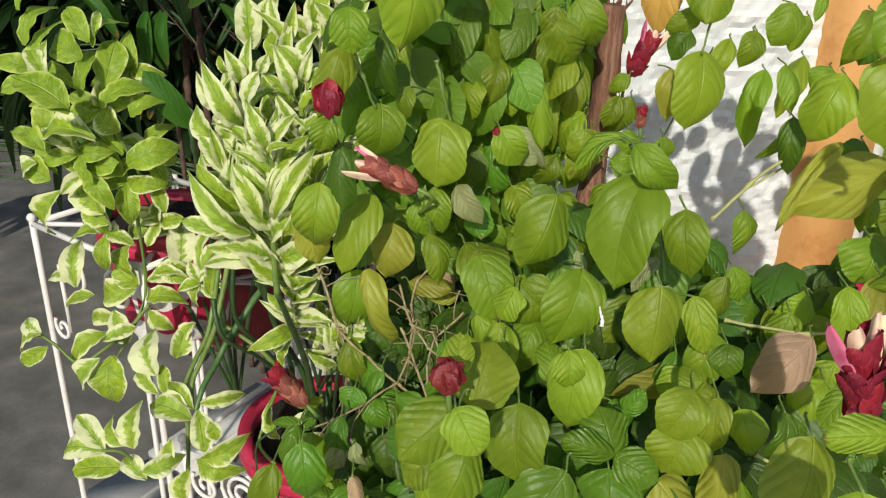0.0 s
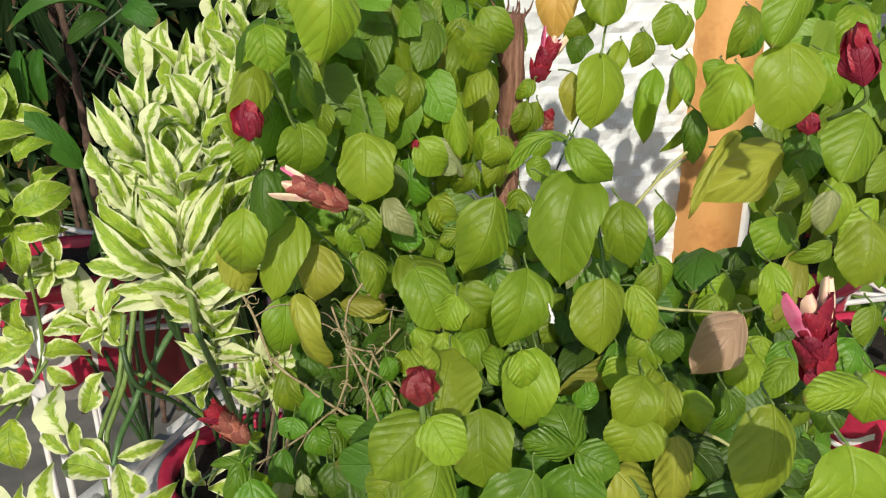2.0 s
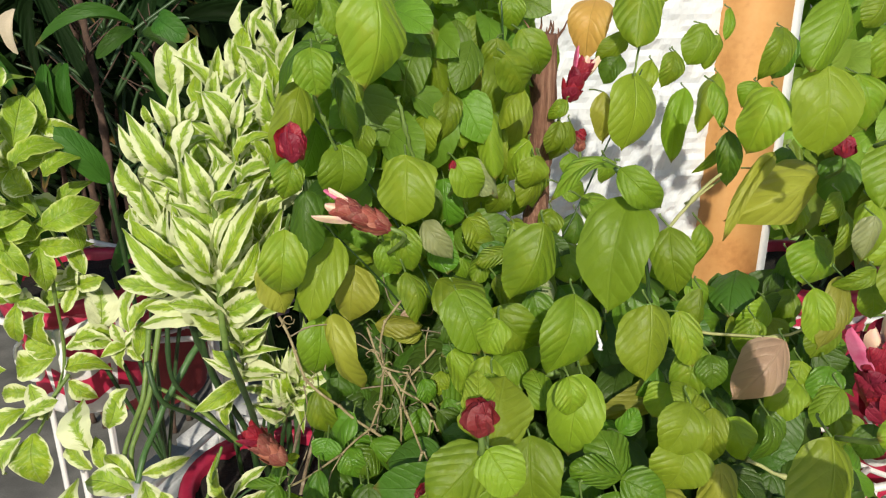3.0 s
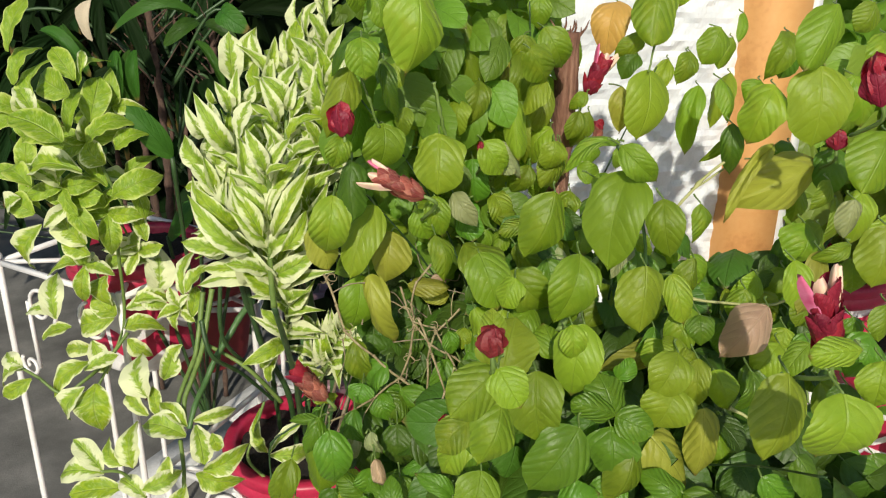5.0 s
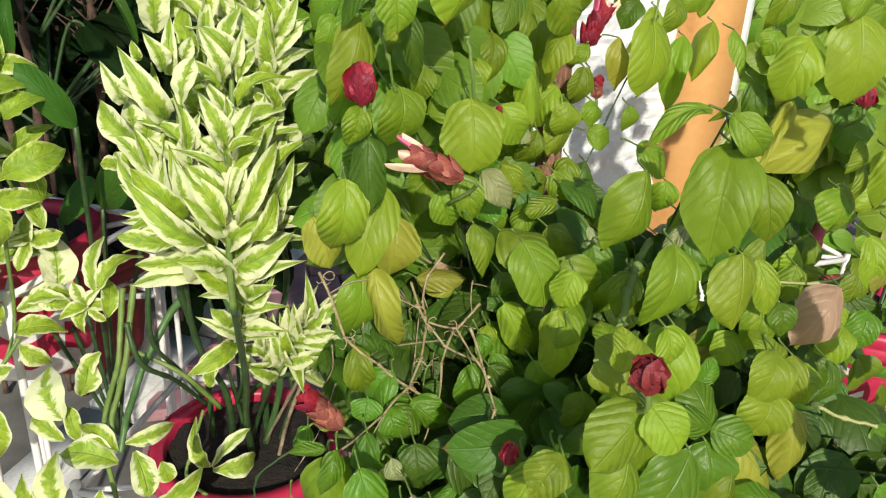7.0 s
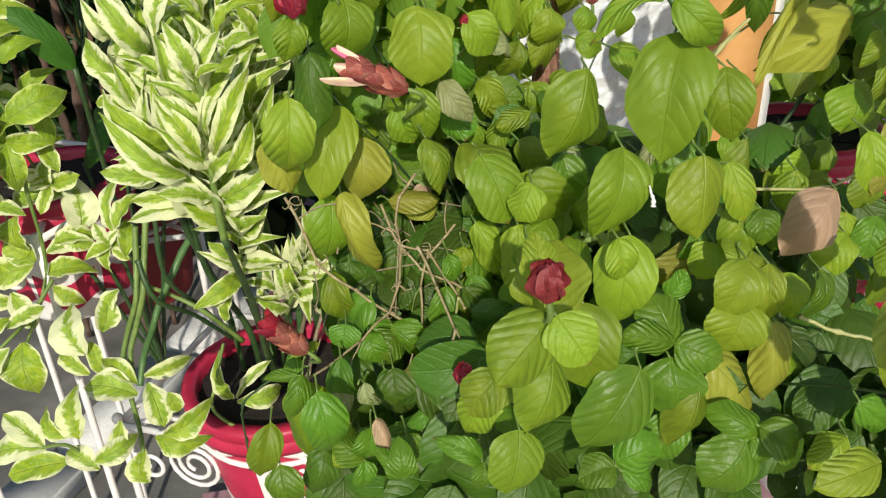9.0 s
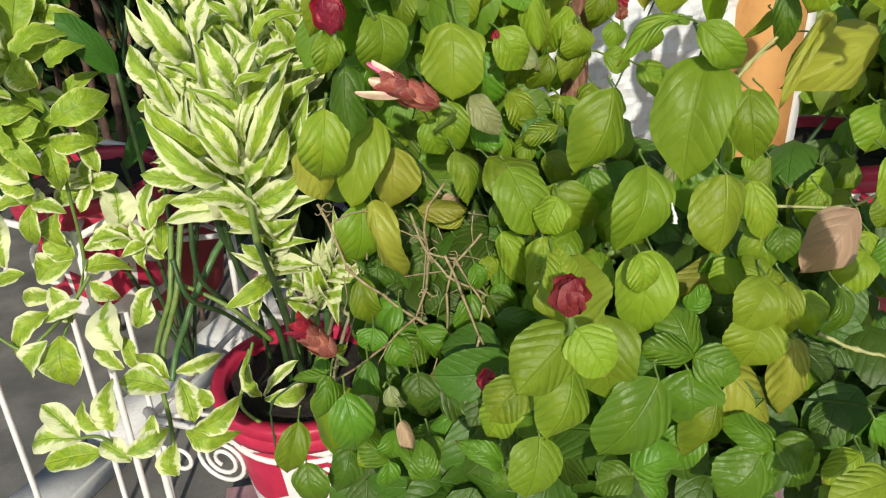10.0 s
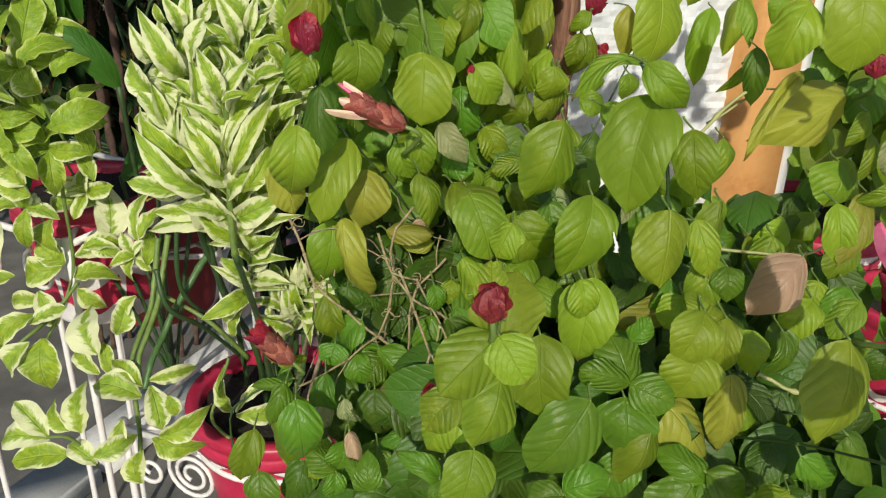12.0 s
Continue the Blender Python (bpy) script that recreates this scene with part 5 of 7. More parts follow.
shrimp_leaf((0.009, 0.502, 0.967), (0.019, 0.498, 0.959), 0.016, 'lime', 20)
shrimp_leaf((0.018, 0.463, 0.974), (0.005, 0.457, 0.967), 0.019, 'fresh', 23)
shrimp_leaf((0.550, 0.760, 1.040), (0.506, 0.740, 1.002), 0.036, 'lime', -15)
shrimp_leaf((0.095, 0.624, 1.085), (0.066, 0.616, 1.079), 0.018, 'green', -7)
shrimp_leaf((0.147, 0.604, 1.135), (0.177, 0.596, 1.112), 0.027, 'green', -8)
shrimp_leaf((0.129, 0.657, 0.954), (0.131, 0.663, 0.998), 0.026, 'pale', 25)
shrimp_leaf((0.026, 0.661, 0.996), (-0.004, 0.659, 0.995), 0.019, 'yellow', -26)
shrimp_leaf((0.043, 0.601, 0.975), (0.043, 0.599, 0.960), 0.016, 'fresh', -26)
shrimp_leaf((0.051, 0.608, 0.962), (0.062, 0.592, 0.929), 0.016, 'fresh', -21)
shrimp_leaf((0.065, 0.625, 0.988), (0.090, 0.615, 0.933), 0.029, 'fresh', 20)
shrimp_leaf((0.035, 0.563, 0.918), (0.049, 0.557, 0.906), 0.018, 'fresh', 28)
shrimp_leaf((0.041, 0.542, 0.903), (0.030, 0.538, 0.880), 0.021, 'fresh', -6)
shrimp_leaf((0.023, 0.542, 0.922), (0.013, 0.538, 0.889), 0.027, 'lime', -21)
shrimp_leaf((0.057, 0.673, 0.917), (0.041, 0.647, 0.875), 0.019, 'deep', -20)
shrimp_leaf((0.090, 0.624, 0.903), (0.075, 0.616, 0.862), 0.026, 'fresh', 7)
shrimp_leaf((0.039, 0.683, 0.900), (0.034, 0.677, 0.873), 0.021, 'deep', -14)
shrimp_leaf((-0.005, 0.687, 0.951), (-0.017, 0.673, 0.914), 0.030, 'deep', 17)
shrimp_leaf((0.147, 0.604, 1.027), (0.158, 0.596, 0.998), 0.024, 'pale', 24)
shrimp_leaf((0.293, 0.510, 1.015), (0.268, 0.495, 0.990), 0.032, 'lime', 8)
shrimp_leaf((0.255, 0.477, 1.009), (0.250, 0.463, 0.974), 0.024, 'fresh', -27)
shrimp_leaf((0.251, 0.526, 1.028), (0.244, 0.514, 1.003), 0.021, 'fresh', 13)
shrimp_leaf((0.240, 0.365, 1.007), (0.263, 0.355, 0.972), 0.023, 'fresh', -5)
shrimp_leaf((0.226, 0.381, 0.979), (0.257, 0.379, 0.949), 0.022, 'fresh', 24)
shrimp_leaf((0.226, 0.384, 0.950), (0.198, 0.376, 0.941), 0.024, 'lime', 27)
shrimp_leaf((0.143, 0.469, 1.010), (0.157, 0.471, 1.027), 0.018, 'fresh', 9)
shrimp_leaf((0.144, 0.505, 0.945), (0.120, 0.495, 0.937), 0.031, 'deep', 13)
shrimp_leaf((0.060, 0.501, 1.044), (0.053, 0.499, 1.024), 0.018, 'green', -15)
shrimp_leaf((-0.026, 0.618, 1.294), (-0.047, 0.622, 1.312), 0.021, 'green', 10)
shrimp_leaf((-0.063, 0.623, 1.296), (-0.053, 0.617, 1.273), 0.025, 'green', -26)
shrimp_leaf((-0.043, 0.645, 1.288), (-0.035, 0.635, 1.257), 0.022, 'green', -9)
shrimp_leaf((0.032, 0.706, 1.269), (0.029, 0.694, 1.239), 0.021, 'green', 19)
shrimp_leaf((0.101, 0.809, 1.254), (0.094, 0.791, 1.214), 0.032, 'green', -14)
shrimp_leaf((0.125, 0.843, 1.258), (0.131, 0.837, 1.235), 0.021, 'green', -19)
shrimp_leaf((0.042, 0.663, 1.309), (0.039, 0.657, 1.276), 0.027, 'green', 10)
shrimp_leaf((0.325, 0.867, 1.289), (0.295, 0.853, 1.264), 0.023, 'green', 9)
shrimp_leaf((0.261, 0.798, 1.283), (0.234, 0.802, 1.289), 0.020, 'green', 11)
shrimp_leaf((0.299, 0.877, 1.196), (0.272, 0.863, 1.146), 0.026, 'lime', -18)
shrimp_leaf((0.326, 0.885, 1.202), (0.319, 0.875, 1.170), 0.026, 'green', -16)
shrimp_leaf((0.313, 0.751, 1.195), (0.325, 0.729, 1.156), 0.026, 'green', -25)
shrimp_leaf((0.100, 0.748, 1.142), (0.096, 0.732, 1.101), 0.028, 'green', -8)
shrimp_leaf((0.119, 0.768, 1.133), (0.115, 0.752, 1.098), 0.024, 'lime', -17)
shrimp_leaf((0.148, 0.746, 1.130), (0.136, 0.734, 1.088), 0.033, 'lime', -21)
shrimp_leaf((0.137, 0.782, 1.085), (0.129, 0.778, 1.057), 0.025, 'green', -18)
shrimp_leaf((0.082, 0.722, 1.122), (0.094, 0.718, 1.105), 0.021, 'pale', -12)
shrimp_leaf((0.167, 0.768, 1.070), (0.156, 0.752, 1.040), 0.028, 'green', 10)
shrimp_leaf((0.161, 0.722, 1.110), (0.188, 0.718, 1.099), 0.024, 'green', 17)
shrimp_leaf((0.090, 0.726, 1.085), (0.084, 0.714, 1.058), 0.026, 'lime', -25)
shrimp_leaf((0.120, 0.753, 1.063), (0.140, 0.747, 1.039), 0.025, 'green', 6)
shrimp_leaf((0.175, 0.803, 1.143), (0.169, 0.797, 1.120), 0.023, 'green', 7)
shrimp_leaf((0.140, 0.804, 1.146), (0.134, 0.796, 1.123), 0.023, 'lime', -23)
shrimp_leaf((0.205, 0.809, 1.050), (0.197, 0.791, 1.015), 0.029, 'deep', -12)
shrimp_leaf((0.098, 0.707, 1.048), (0.091, 0.693, 1.023), 0.023, 'green', -24)
shrimp_leaf((0.118, 0.745, 1.208), (0.111, 0.735, 1.159), 0.035, 'green', -28)
shrimp_leaf((0.136, 0.732, 1.119), (0.147, 0.728, 1.084), 0.030, 'green', -27)
shrimp_leaf((0.118, 0.749, 1.216), (0.109, 0.731, 1.169), 0.030, 'green', 6)
shrimp_leaf((0.103, 0.729, 1.167), (0.100, 0.711, 1.116), 0.025, 'lime', 20)
shrimp_leaf((0.142, 0.730, 1.135), (0.126, 0.710, 1.089), 0.029, 'lime', -21)
shrimp_leaf((0.056, 0.703, 1.185), (0.067, 0.697, 1.150), 0.024, 'lime', 27)
shrimp_leaf((0.062, 0.686, 1.133), (0.092, 0.674, 1.118), 0.019, 'pale', 17)
shrimp_leaf((0.182, 0.765, 1.127), (0.186, 0.755, 1.102), 0.027, 'green', -19)
shrimp_leaf((0.170, 0.763, 1.159), (0.158, 0.757, 1.127), 0.022, 'green', -19)
shrimp_leaf((0.211, 0.742, 1.127), (0.211, 0.738, 1.101), 0.024, 'green', -23)
shrimp_leaf((0.031, 0.444, 0.990), (0.013, 0.436, 0.968), 0.030, 'fresh', 28)
shrimp_leaf((0.018, 0.564, 1.006), (0.022, 0.556, 0.985), 0.017, 'fresh', -11)
shrimp_leaf((0.188, 0.523, 1.027), (0.175, 0.517, 0.992), 0.018, 'fresh', -12)
shrimp_leaf((0.068, 0.523, 1.074), (0.054, 0.517, 1.050), 0.026, 'lime', 21)
shrimp_leaf((0.095, 0.584, 1.045), (0.114, 0.576, 1.019), 0.022, 'pale', 11)
shrimp_leaf((0.342, 0.558, 1.045), (0.326, 0.542, 1.012), 0.032, 'green', -10)
shrimp_leaf((0.309, 0.533, 1.018), (0.300, 0.527, 0.990), 0.029, 'lime', 14)
shrimp_leaf((0.330, 0.527, 1.015), (0.317, 0.513, 0.987), 0.029, 'fresh', 12)
shrimp_leaf((0.128, 0.549, 1.056), (0.109, 0.531, 1.030), 0.025, 'green', 17)
shrimp_leaf((0.371, 0.510, 1.023), (0.351, 0.490, 0.991), 0.038, 'fresh', -5)
shrimp_leaf((0.351, 0.456, 1.027), (0.344, 0.444, 0.988), 0.036, 'lime', 18)
shrimp_leaf((0.344, 0.485, 0.989), (0.334, 0.475, 0.963), 0.027, 'deep', 18)
shrimp_leaf((0.374, 0.543, 1.022), (0.373, 0.537, 0.991), 0.028, 'fresh', -7)
shrimp_leaf((0.393, 0.525, 1.042), (0.387, 0.515, 1.009), 0.031, 'green', -22)
shrimp_leaf((-0.024, 0.663, 1.224), (-0.032, 0.657, 1.190), 0.023, 'lime', -8)
shrimp_leaf((-0.007, 0.666, 1.210), (-0.004, 0.654, 1.176), 0.026, 'green', 22)
shrimp_leaf((0.011, 0.689, 1.192), (0.000, 0.671, 1.160), 0.024, 'lime', 14)
shrimp_leaf((-0.017, 0.623, 1.193), (-0.022, 0.617, 1.169), 0.022, 'green', 26)
shrimp_leaf((0.033, 0.667, 1.191), (0.027, 0.653, 1.162), 0.026, 'lime', 25)
shrimp_leaf((0.054, 0.691, 1.204), (0.047, 0.669, 1.167), 0.027, 'green', -21)
shrimp_leaf((0.004, 0.705, 1.230), (0.012, 0.695, 1.200), 0.024, 'lime', 25)
shrimp_leaf((0.005, 0.660, 1.009), (0.025, 0.660, 1.002), 0.024, 'pink', 17)
shrimp_leaf((0.001, 0.710, 0.937), (0.007, 0.690, 0.875), 0.037, 'deep', -19)
shrimp_leaf((0.044, 0.702, 0.913), (0.049, 0.678, 0.864), 0.032, 'deep', -25)
shrimp_leaf((0.358, 0.620, 1.083), (0.350, 0.600, 1.049), 0.052, 'green', -16)
shrimp_leaf((0.292, 0.508, 1.092), (0.298, 0.492, 1.048), 0.026, 'lime', 10)
shrimp_leaf((0.407, 0.660, 1.095), (0.403, 0.640, 1.050), 0.027, 'green', -30)
shrimp_leaf((0.419, 0.640, 1.110), (0.410, 0.620, 1.058), 0.032, 'lime', 12)
shrimp_leaf((0.321, 0.620, 1.032), (0.335, 0.615, 1.021), 0.022, 'deep', 10)
shrimp_leaf((0.359, 0.600, 1.000), (0.371, 0.585, 0.962), 0.029, 'deep', -15)
shrimp_leaf((0.309, 0.530, 1.006), (0.301, 0.520, 0.980), 0.027, 'lime', 10)
shrimp_leaf((0.395, 0.620, 0.931), (0.405, 0.600, 0.906), 0.036, 'fresh', 14)
shrimp_leaf((0.344, 0.550, 1.063), (0.348, 0.540, 1.039), 0.017, 'lime', 0)
shrimp_leaf((-0.094, 0.575, 0.902), (-0.108, 0.555, 0.831), 0.045, 'green', 8)
shrimp_leaf((-0.126, 0.560, 0.880), (-0.141, 0.550, 0.827), 0.028, 'green', -12)
shrimp_leaf((-0.124, 0.555, 0.841), (-0.118, 0.540, 0.799), 0.032, 'fresh', 10)
shrimp_leaf((-0.087, 0.570, 0.838), (-0.103, 0.550, 0.802), 0.031, 'deep', -8)
shrimp_leaf((-0.043, 0.600, 0.923), (-0.035, 0.585, 0.899), 0.026, 'fresh', 10)
shrimp_leaf((-0.034, 0.580, 0.900), (-0.025, 0.565, 0.865), 0.029, 'fresh', -10)
shrimp_leaf((-0.062, 0.600, 0.868), (-0.054, 0.590, 0.829), 0.030, 'deep', 14)
shrimp_leaf((-0.063, 0.545, 0.860), (-0.080, 0.550, 0.870), 0.019, 'lime', 5)
shrimp_leaf((-0.062, 0.545, 0.859), (-0.042, 0.540, 0.870), 0.021, 'fresh', -8)
shrimp_leaf((-0.063, 0.540, 0.861), (-0.062, 0.525, 0.839), 0.027, 'fresh', 6)
shrimp_leaf((-0.064, 0.540, 0.862), (-0.083, 0.530, 0.853), 0.020, 'lime', -6)
shrimp_leaf((-0.073, 0.620, 0.863), (-0.085, 0.610, 0.839), 0.022, 'fresh', -20)
shrimp_leaf((-0.104, 0.640, 0.884), (-0.118, 0.630, 0.862), 0.018, 'fresh', 18)
shrimp_leaf((0.036, 0.600, 0.991), (0.033, 0.590, 0.972), 0.018, 'lime', 0)
shrimp_leaf((0.039, 0.590, 0.971), (0.054, 0.580, 0.932), 0.023, 'fresh', 12)
shrimp_leaf((0.043, 0.585, 1.018), (0.062, 0.570, 0.971), 0.025, 'lime', 14)
shrimp_leaf((-0.016, 0.630, 1.023), (0.024, 0.620, 1.026), 0.021, 'yellow', -10)
shrimp_leaf((-0.060, 0.600, 0.934), (-0.065, 0.590, 0.917), 0.027, 'fresh', 5)
shrimp_leaf((-0.021, 0.600, 0.920), (-0.040, 0.585, 0.908), 0.030, 'fresh', -6)
shrimp_leaf((0.027, 0.372, 1.095), (0.030, 0.382, 1.117), 0.019, 'lime', 4)
shrimp_leaf((0.124, 0.620, 1.062), (0.118, 0.610, 1.028), 0.022, 'pale', 10)
shrimp_leaf((0.058, 0.520, 1.047), (0.054, 0.505, 0.990), 0.030, 'lime', 16)
shrimp_leaf((0.099, 0.450, 1.068), (0.101, 0.440, 1.041), 0.023, 'lime', -8)
shrimp_leaf((0.061, 0.560, 0.980), (0.071, 0.550, 0.949), 0.027, 'green', 8)
shrimp_leaf((0.101, 0.500, 1.012), (0.094, 0.520, 1.038), 0.024, 'green', 14)
shrimp_leaf((0.201, 0.560, 1.045), (0.190, 0.550, 1.011), 0.028, 'green', -12)
shrimp_leaf((0.189, 0.500, 1.026), (0.174, 0.490, 1.005), 0.027, 'lime', 10)
shrimp_leaf((0.140, 0.500, 0.998), (0.155, 0.490, 0.973), 0.026, 'fresh', -6)
shrimp_leaf((0.018, 0.580, 0.970), (0.011, 0.570, 0.930), 0.025, 'fresh', -10)
shrimp_leaf((0.036, 0.560, 0.950), (0.047, 0.550, 0.918), 0.030, 'fresh', 10)
shrimp_leaf((0.085, 0.520, 0.976), (0.076, 0.510, 0.944), 0.030, 'green', -14)
shrimp_leaf((0.065, 0.540, 0.949), (0.051, 0.530, 0.922), 0.027, 'fresh', 6)
shrimp_leaf((0.137, 0.600, 1.029), (0.125, 0.590, 0.994), 0.026, 'lime', 12)
shrimp_leaf((0.141, 0.530, 0.983), (0.146, 0.520, 0.952), 0.022, 'green', 0)
shrimp_leaf((0.281, 0.560, 1.043), (0.271, 0.550, 1.013), 0.026, 'green', 10)
shrimp_leaf((0.252, 0.620, 1.053), (0.263, 0.610, 1.025), 0.024, 'green', -8)


def dried_node(centre, seed):
    """A swollen knot on a twig with a few curled dry bracts."""
    r = random.Random(seed)
    c = Vector(centre)
    for k in range(4):
        d = Vector((r.uniform(-1, 1), r.uniform(-0.6, 0.2), r.uniform(-1, 1))).normalized()
        e = Vector((-d.z, 0.2, d.x)) * r.choice((-1, 1))
        n = r.uniform(0.004, 0.009)
        part("dry_bract", tube(smooth_path([c, c + d * n * 0.6, c + d * n + e * n * 0.4, c + d * n * 0.7 + e * n * 0.8], 4), 0.0006, 0.0003, 5), TWIG_TAN, shrimp)


for k, knot in enumerate(((-0.011, 0.608, 0.992), (-0.014, 0.610, 0.957), (-0.076, 0.613, 0.984), (-0.024, 0.608, 0.935), (-0.017, 0.612, 1.007), (0.008, 0.602, 0.987), (-0.091, 0.622, 1.035))):
    dried_node(knot, 300 + k)


def second_layer(lo, hi, count, sizes, colours, seed):
    """Leaves of the second layer, hanging behind the front ones and turned to the light."""
    r = random.Random(seed)
    for k in range(count):
        b = Vector([r.uniform(a, c) for a, c in zip(lo, hi)])
        n = r.uniform(*sizes)
        d = Vector((r.uniform(-0.75, 0.75), r.uniform(-0.5, 0.1), r.uniform(-1.0, -0.15))).normalized()
        shrimp_leaf(b, b + d * n, n * r.uniform(0.68, 0.86), r.choice(colours), r.uniform(-40, 40))


second_layer((-0.05, 0.56, 0.88), (0.20, 0.70, 1.00), 34, (0.030, 0.046), ("fresh", "deep", "fresh", "green"), 71)
second_layer((0.02, 0.56, 0.98), (0.24, 0.70, 1.10), 34, (0.034, 0.050), ("green", "fresh", "green", "deep"), 72)
second_layer((0.18, 0.58, 0.90), (0.38, 0.68, 1.04), 46, (0.032, 0.050), ("fresh", "green", "fresh", "lime"), 73)
second_layer((0.24, 0.46, 0.82), (0.40, 0.58, 0.95), 40, (0.030, 0.048), ("fresh", "green", "lime", "fresh"), 76)
second_layer((0.05, 0.48, 0.86), (0.28, 0.56, 0.96), 26, (0.028, 0.042), ("fresh", "deep"), 74)
second_layer((-0.06, 0.66, 1.05), (0.14, 0.80, 1.26), 30, (0.034, 0.050), ("green", "lime", "green", "fresh"), 75)


def inner_leaves(spots, seed):
    """Smaller leaves deep inside the plant, behind those that can be told apart."""
    r = random.Random(seed)
    poses = []
    for (cx, cy, cz), (rx, ry, rz), count, size in spots:
        for _ in range(count):
            while True:
                q = Vector((r.uniform(-1, 1), r.uniform(-1, 1), r.uniform(-1, 1)))
                if q.length < 1:
                    break
            b = Vector((cx + q.x * rx, cy + q.y * ry, cz + q.z * rz))
            s = size * r.uniform(0.6, 1.15)
            d = Vector((r.uniform(-0.8, 0.8), r.uniform(-0.8, 0.25), r.uniform(-1.1, 0.1))).normalized()
            poses.append(leaf_pose(b, b + d * s, s * r.uniform(0.6, 0.8), r.uniform(-40, 40)))
    return poses


small_blades = [blade(OVATE if k % 2 else ROUND, along=7, across=4, arch=0.14, fold=(0.2, -0.1, 0.1, 0.3)[k % 4], ripple=0.0, wave=0.02, seed=90 + k, curl=0.1) for k in range(4)]
joined_leaves("inner_foliage", small_blades, inner_leaves([
    ((0.08, 0.85, 1.24), (0.10, 0.06, 0.09), 80, 0.050),
    ((0.00, 0.72, 1.20), (0.09, 0.06, 0.10), 80, 0.055),
    ((0.02, 0.98, 1.18), (0.12, 0.05, 0.16), 160, 0.045),
    ((0.02, 0.74, 1.05), (0.08, 0.05, 0.06), 50, 0.050),
], 3), FOLIAGE, shrimp, "shaded leaves high inside the plant")
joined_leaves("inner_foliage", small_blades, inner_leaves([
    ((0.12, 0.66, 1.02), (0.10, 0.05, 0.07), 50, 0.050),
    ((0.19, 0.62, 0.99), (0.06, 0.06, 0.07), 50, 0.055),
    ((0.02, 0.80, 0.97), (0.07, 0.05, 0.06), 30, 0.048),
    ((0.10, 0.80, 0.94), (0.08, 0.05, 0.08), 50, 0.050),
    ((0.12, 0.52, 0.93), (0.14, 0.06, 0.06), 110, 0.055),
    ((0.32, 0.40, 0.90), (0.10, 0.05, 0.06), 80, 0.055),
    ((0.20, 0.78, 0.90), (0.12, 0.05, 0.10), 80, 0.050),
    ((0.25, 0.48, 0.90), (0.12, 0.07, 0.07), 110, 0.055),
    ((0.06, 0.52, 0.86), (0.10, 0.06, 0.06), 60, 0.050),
], 4), INNER_SHADE_TONE, shrimp, "leaves low inside the plant, shade put into their colour")

# More inner leaves in the dark tone that paints the shade of the gaps.
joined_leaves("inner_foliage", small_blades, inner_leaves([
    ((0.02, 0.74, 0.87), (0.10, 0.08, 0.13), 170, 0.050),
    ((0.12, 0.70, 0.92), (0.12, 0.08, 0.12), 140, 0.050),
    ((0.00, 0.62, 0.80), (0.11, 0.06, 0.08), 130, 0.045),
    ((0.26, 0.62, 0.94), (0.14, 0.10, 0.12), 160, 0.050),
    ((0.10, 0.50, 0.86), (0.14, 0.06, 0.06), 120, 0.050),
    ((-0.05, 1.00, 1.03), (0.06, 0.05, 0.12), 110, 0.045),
], 6), INNER_SHADE_TONE, shrimp, "leaves deep inside the plant, coloured dark for shade")

# ---- variegated plants ----
VAR_COUNT = [0]


def varied_leaf(plant, base, tip, width, twist=0, green=None):
    VAR_COUNT[0] += 1
    k = (VAR_COUNT[0] * 3) % 8
    if plant is trailing:
        k |= 1
    pick = VARIED_GREEN_MESH if (green if green is not None else VAR_COUNT[0] % 5 < 3) else VARIED_MESH
    if plant is trailing and base[2] > 0.97 and VAR_COUNT[0] % 4:
        pick = VARIED_LIME_MESH
    grow = 0.92 if plant is upright else 1.12
    put_leaf(pick[k], base, Vector(base).lerp(Vector(tip), grow), width * grow, twist, plant)


varied_leaf(trailing, (-0.385, 0.822, 1.114), (-0.432, 0.825, 1.145), 0.037, 28)
varied_leaf(trailing, (-0.387, 0.827, 1.107), (-0.425, 0.829, 1.125), 0.027, 21)
varied_leaf(trailing, (-0.435, 0.882, 1.130), (-0.434, 0.896, 1.190), 0.024, -24)
varied_leaf(trailing, (-0.429, 0.871, 1.132), (-0.448, 0.881, 1.167), 0.019, 20)
varied_leaf(trailing, (-0.398, 0.897, 1.150), (-0.432, 0.900, 1.171), 0.033, -26)
varied_leaf(trailing, (-0.391, 0.902, 1.167), (-0.415, 0.916, 1.201), 0.022, 8)
varied_leaf(trailing, (-0.390, 0.910, 1.160), (-0.372, 0.932, 1.192), 0.023, -24)
varied_leaf(trailing, (-0.387, 0.910, 1.173), (-0.385, 0.924, 1.200), 0.010, 26)
varied_leaf(trailing, (-0.385, 0.914, 1.115), (-0.373, 0.930, 1.162), 0.031, 25)
varied_leaf(trailing, (-0.388, 0.903, 1.094), (-0.349, 0.911, 1.125), 0.027, -16)
varied_leaf(trailing, (-0.358, 0.909, 1.083), (-0.330, 0.914, 1.106), 0.023, -11)
varied_leaf(trailing, (-0.372, 0.908, 1.065), (-0.394, 0.912, 1.090), 0.031, -19)
varied_leaf(trailing, (-0.451, 0.879, 1.166), (-0.439, 0.905, 1.210), 0.019, -5)
varied_leaf(trailing, (-0.452, 0.883, 1.202), (-0.440, 0.913, 1.257), 0.020, -10)
varied_leaf(trailing, (-0.402, 0.887, 1.109), (-0.394, 0.919, 1.159), 0.016, 13)
varied_leaf(trailing, (-0.396, 0.896, 1.059), (-0.472, 0.907, 1.064), 0.034, 19)
varied_leaf(trailing, (-0.391, 0.942, 1.000), (-0.445, 0.945, 1.026), 0.043, 22)
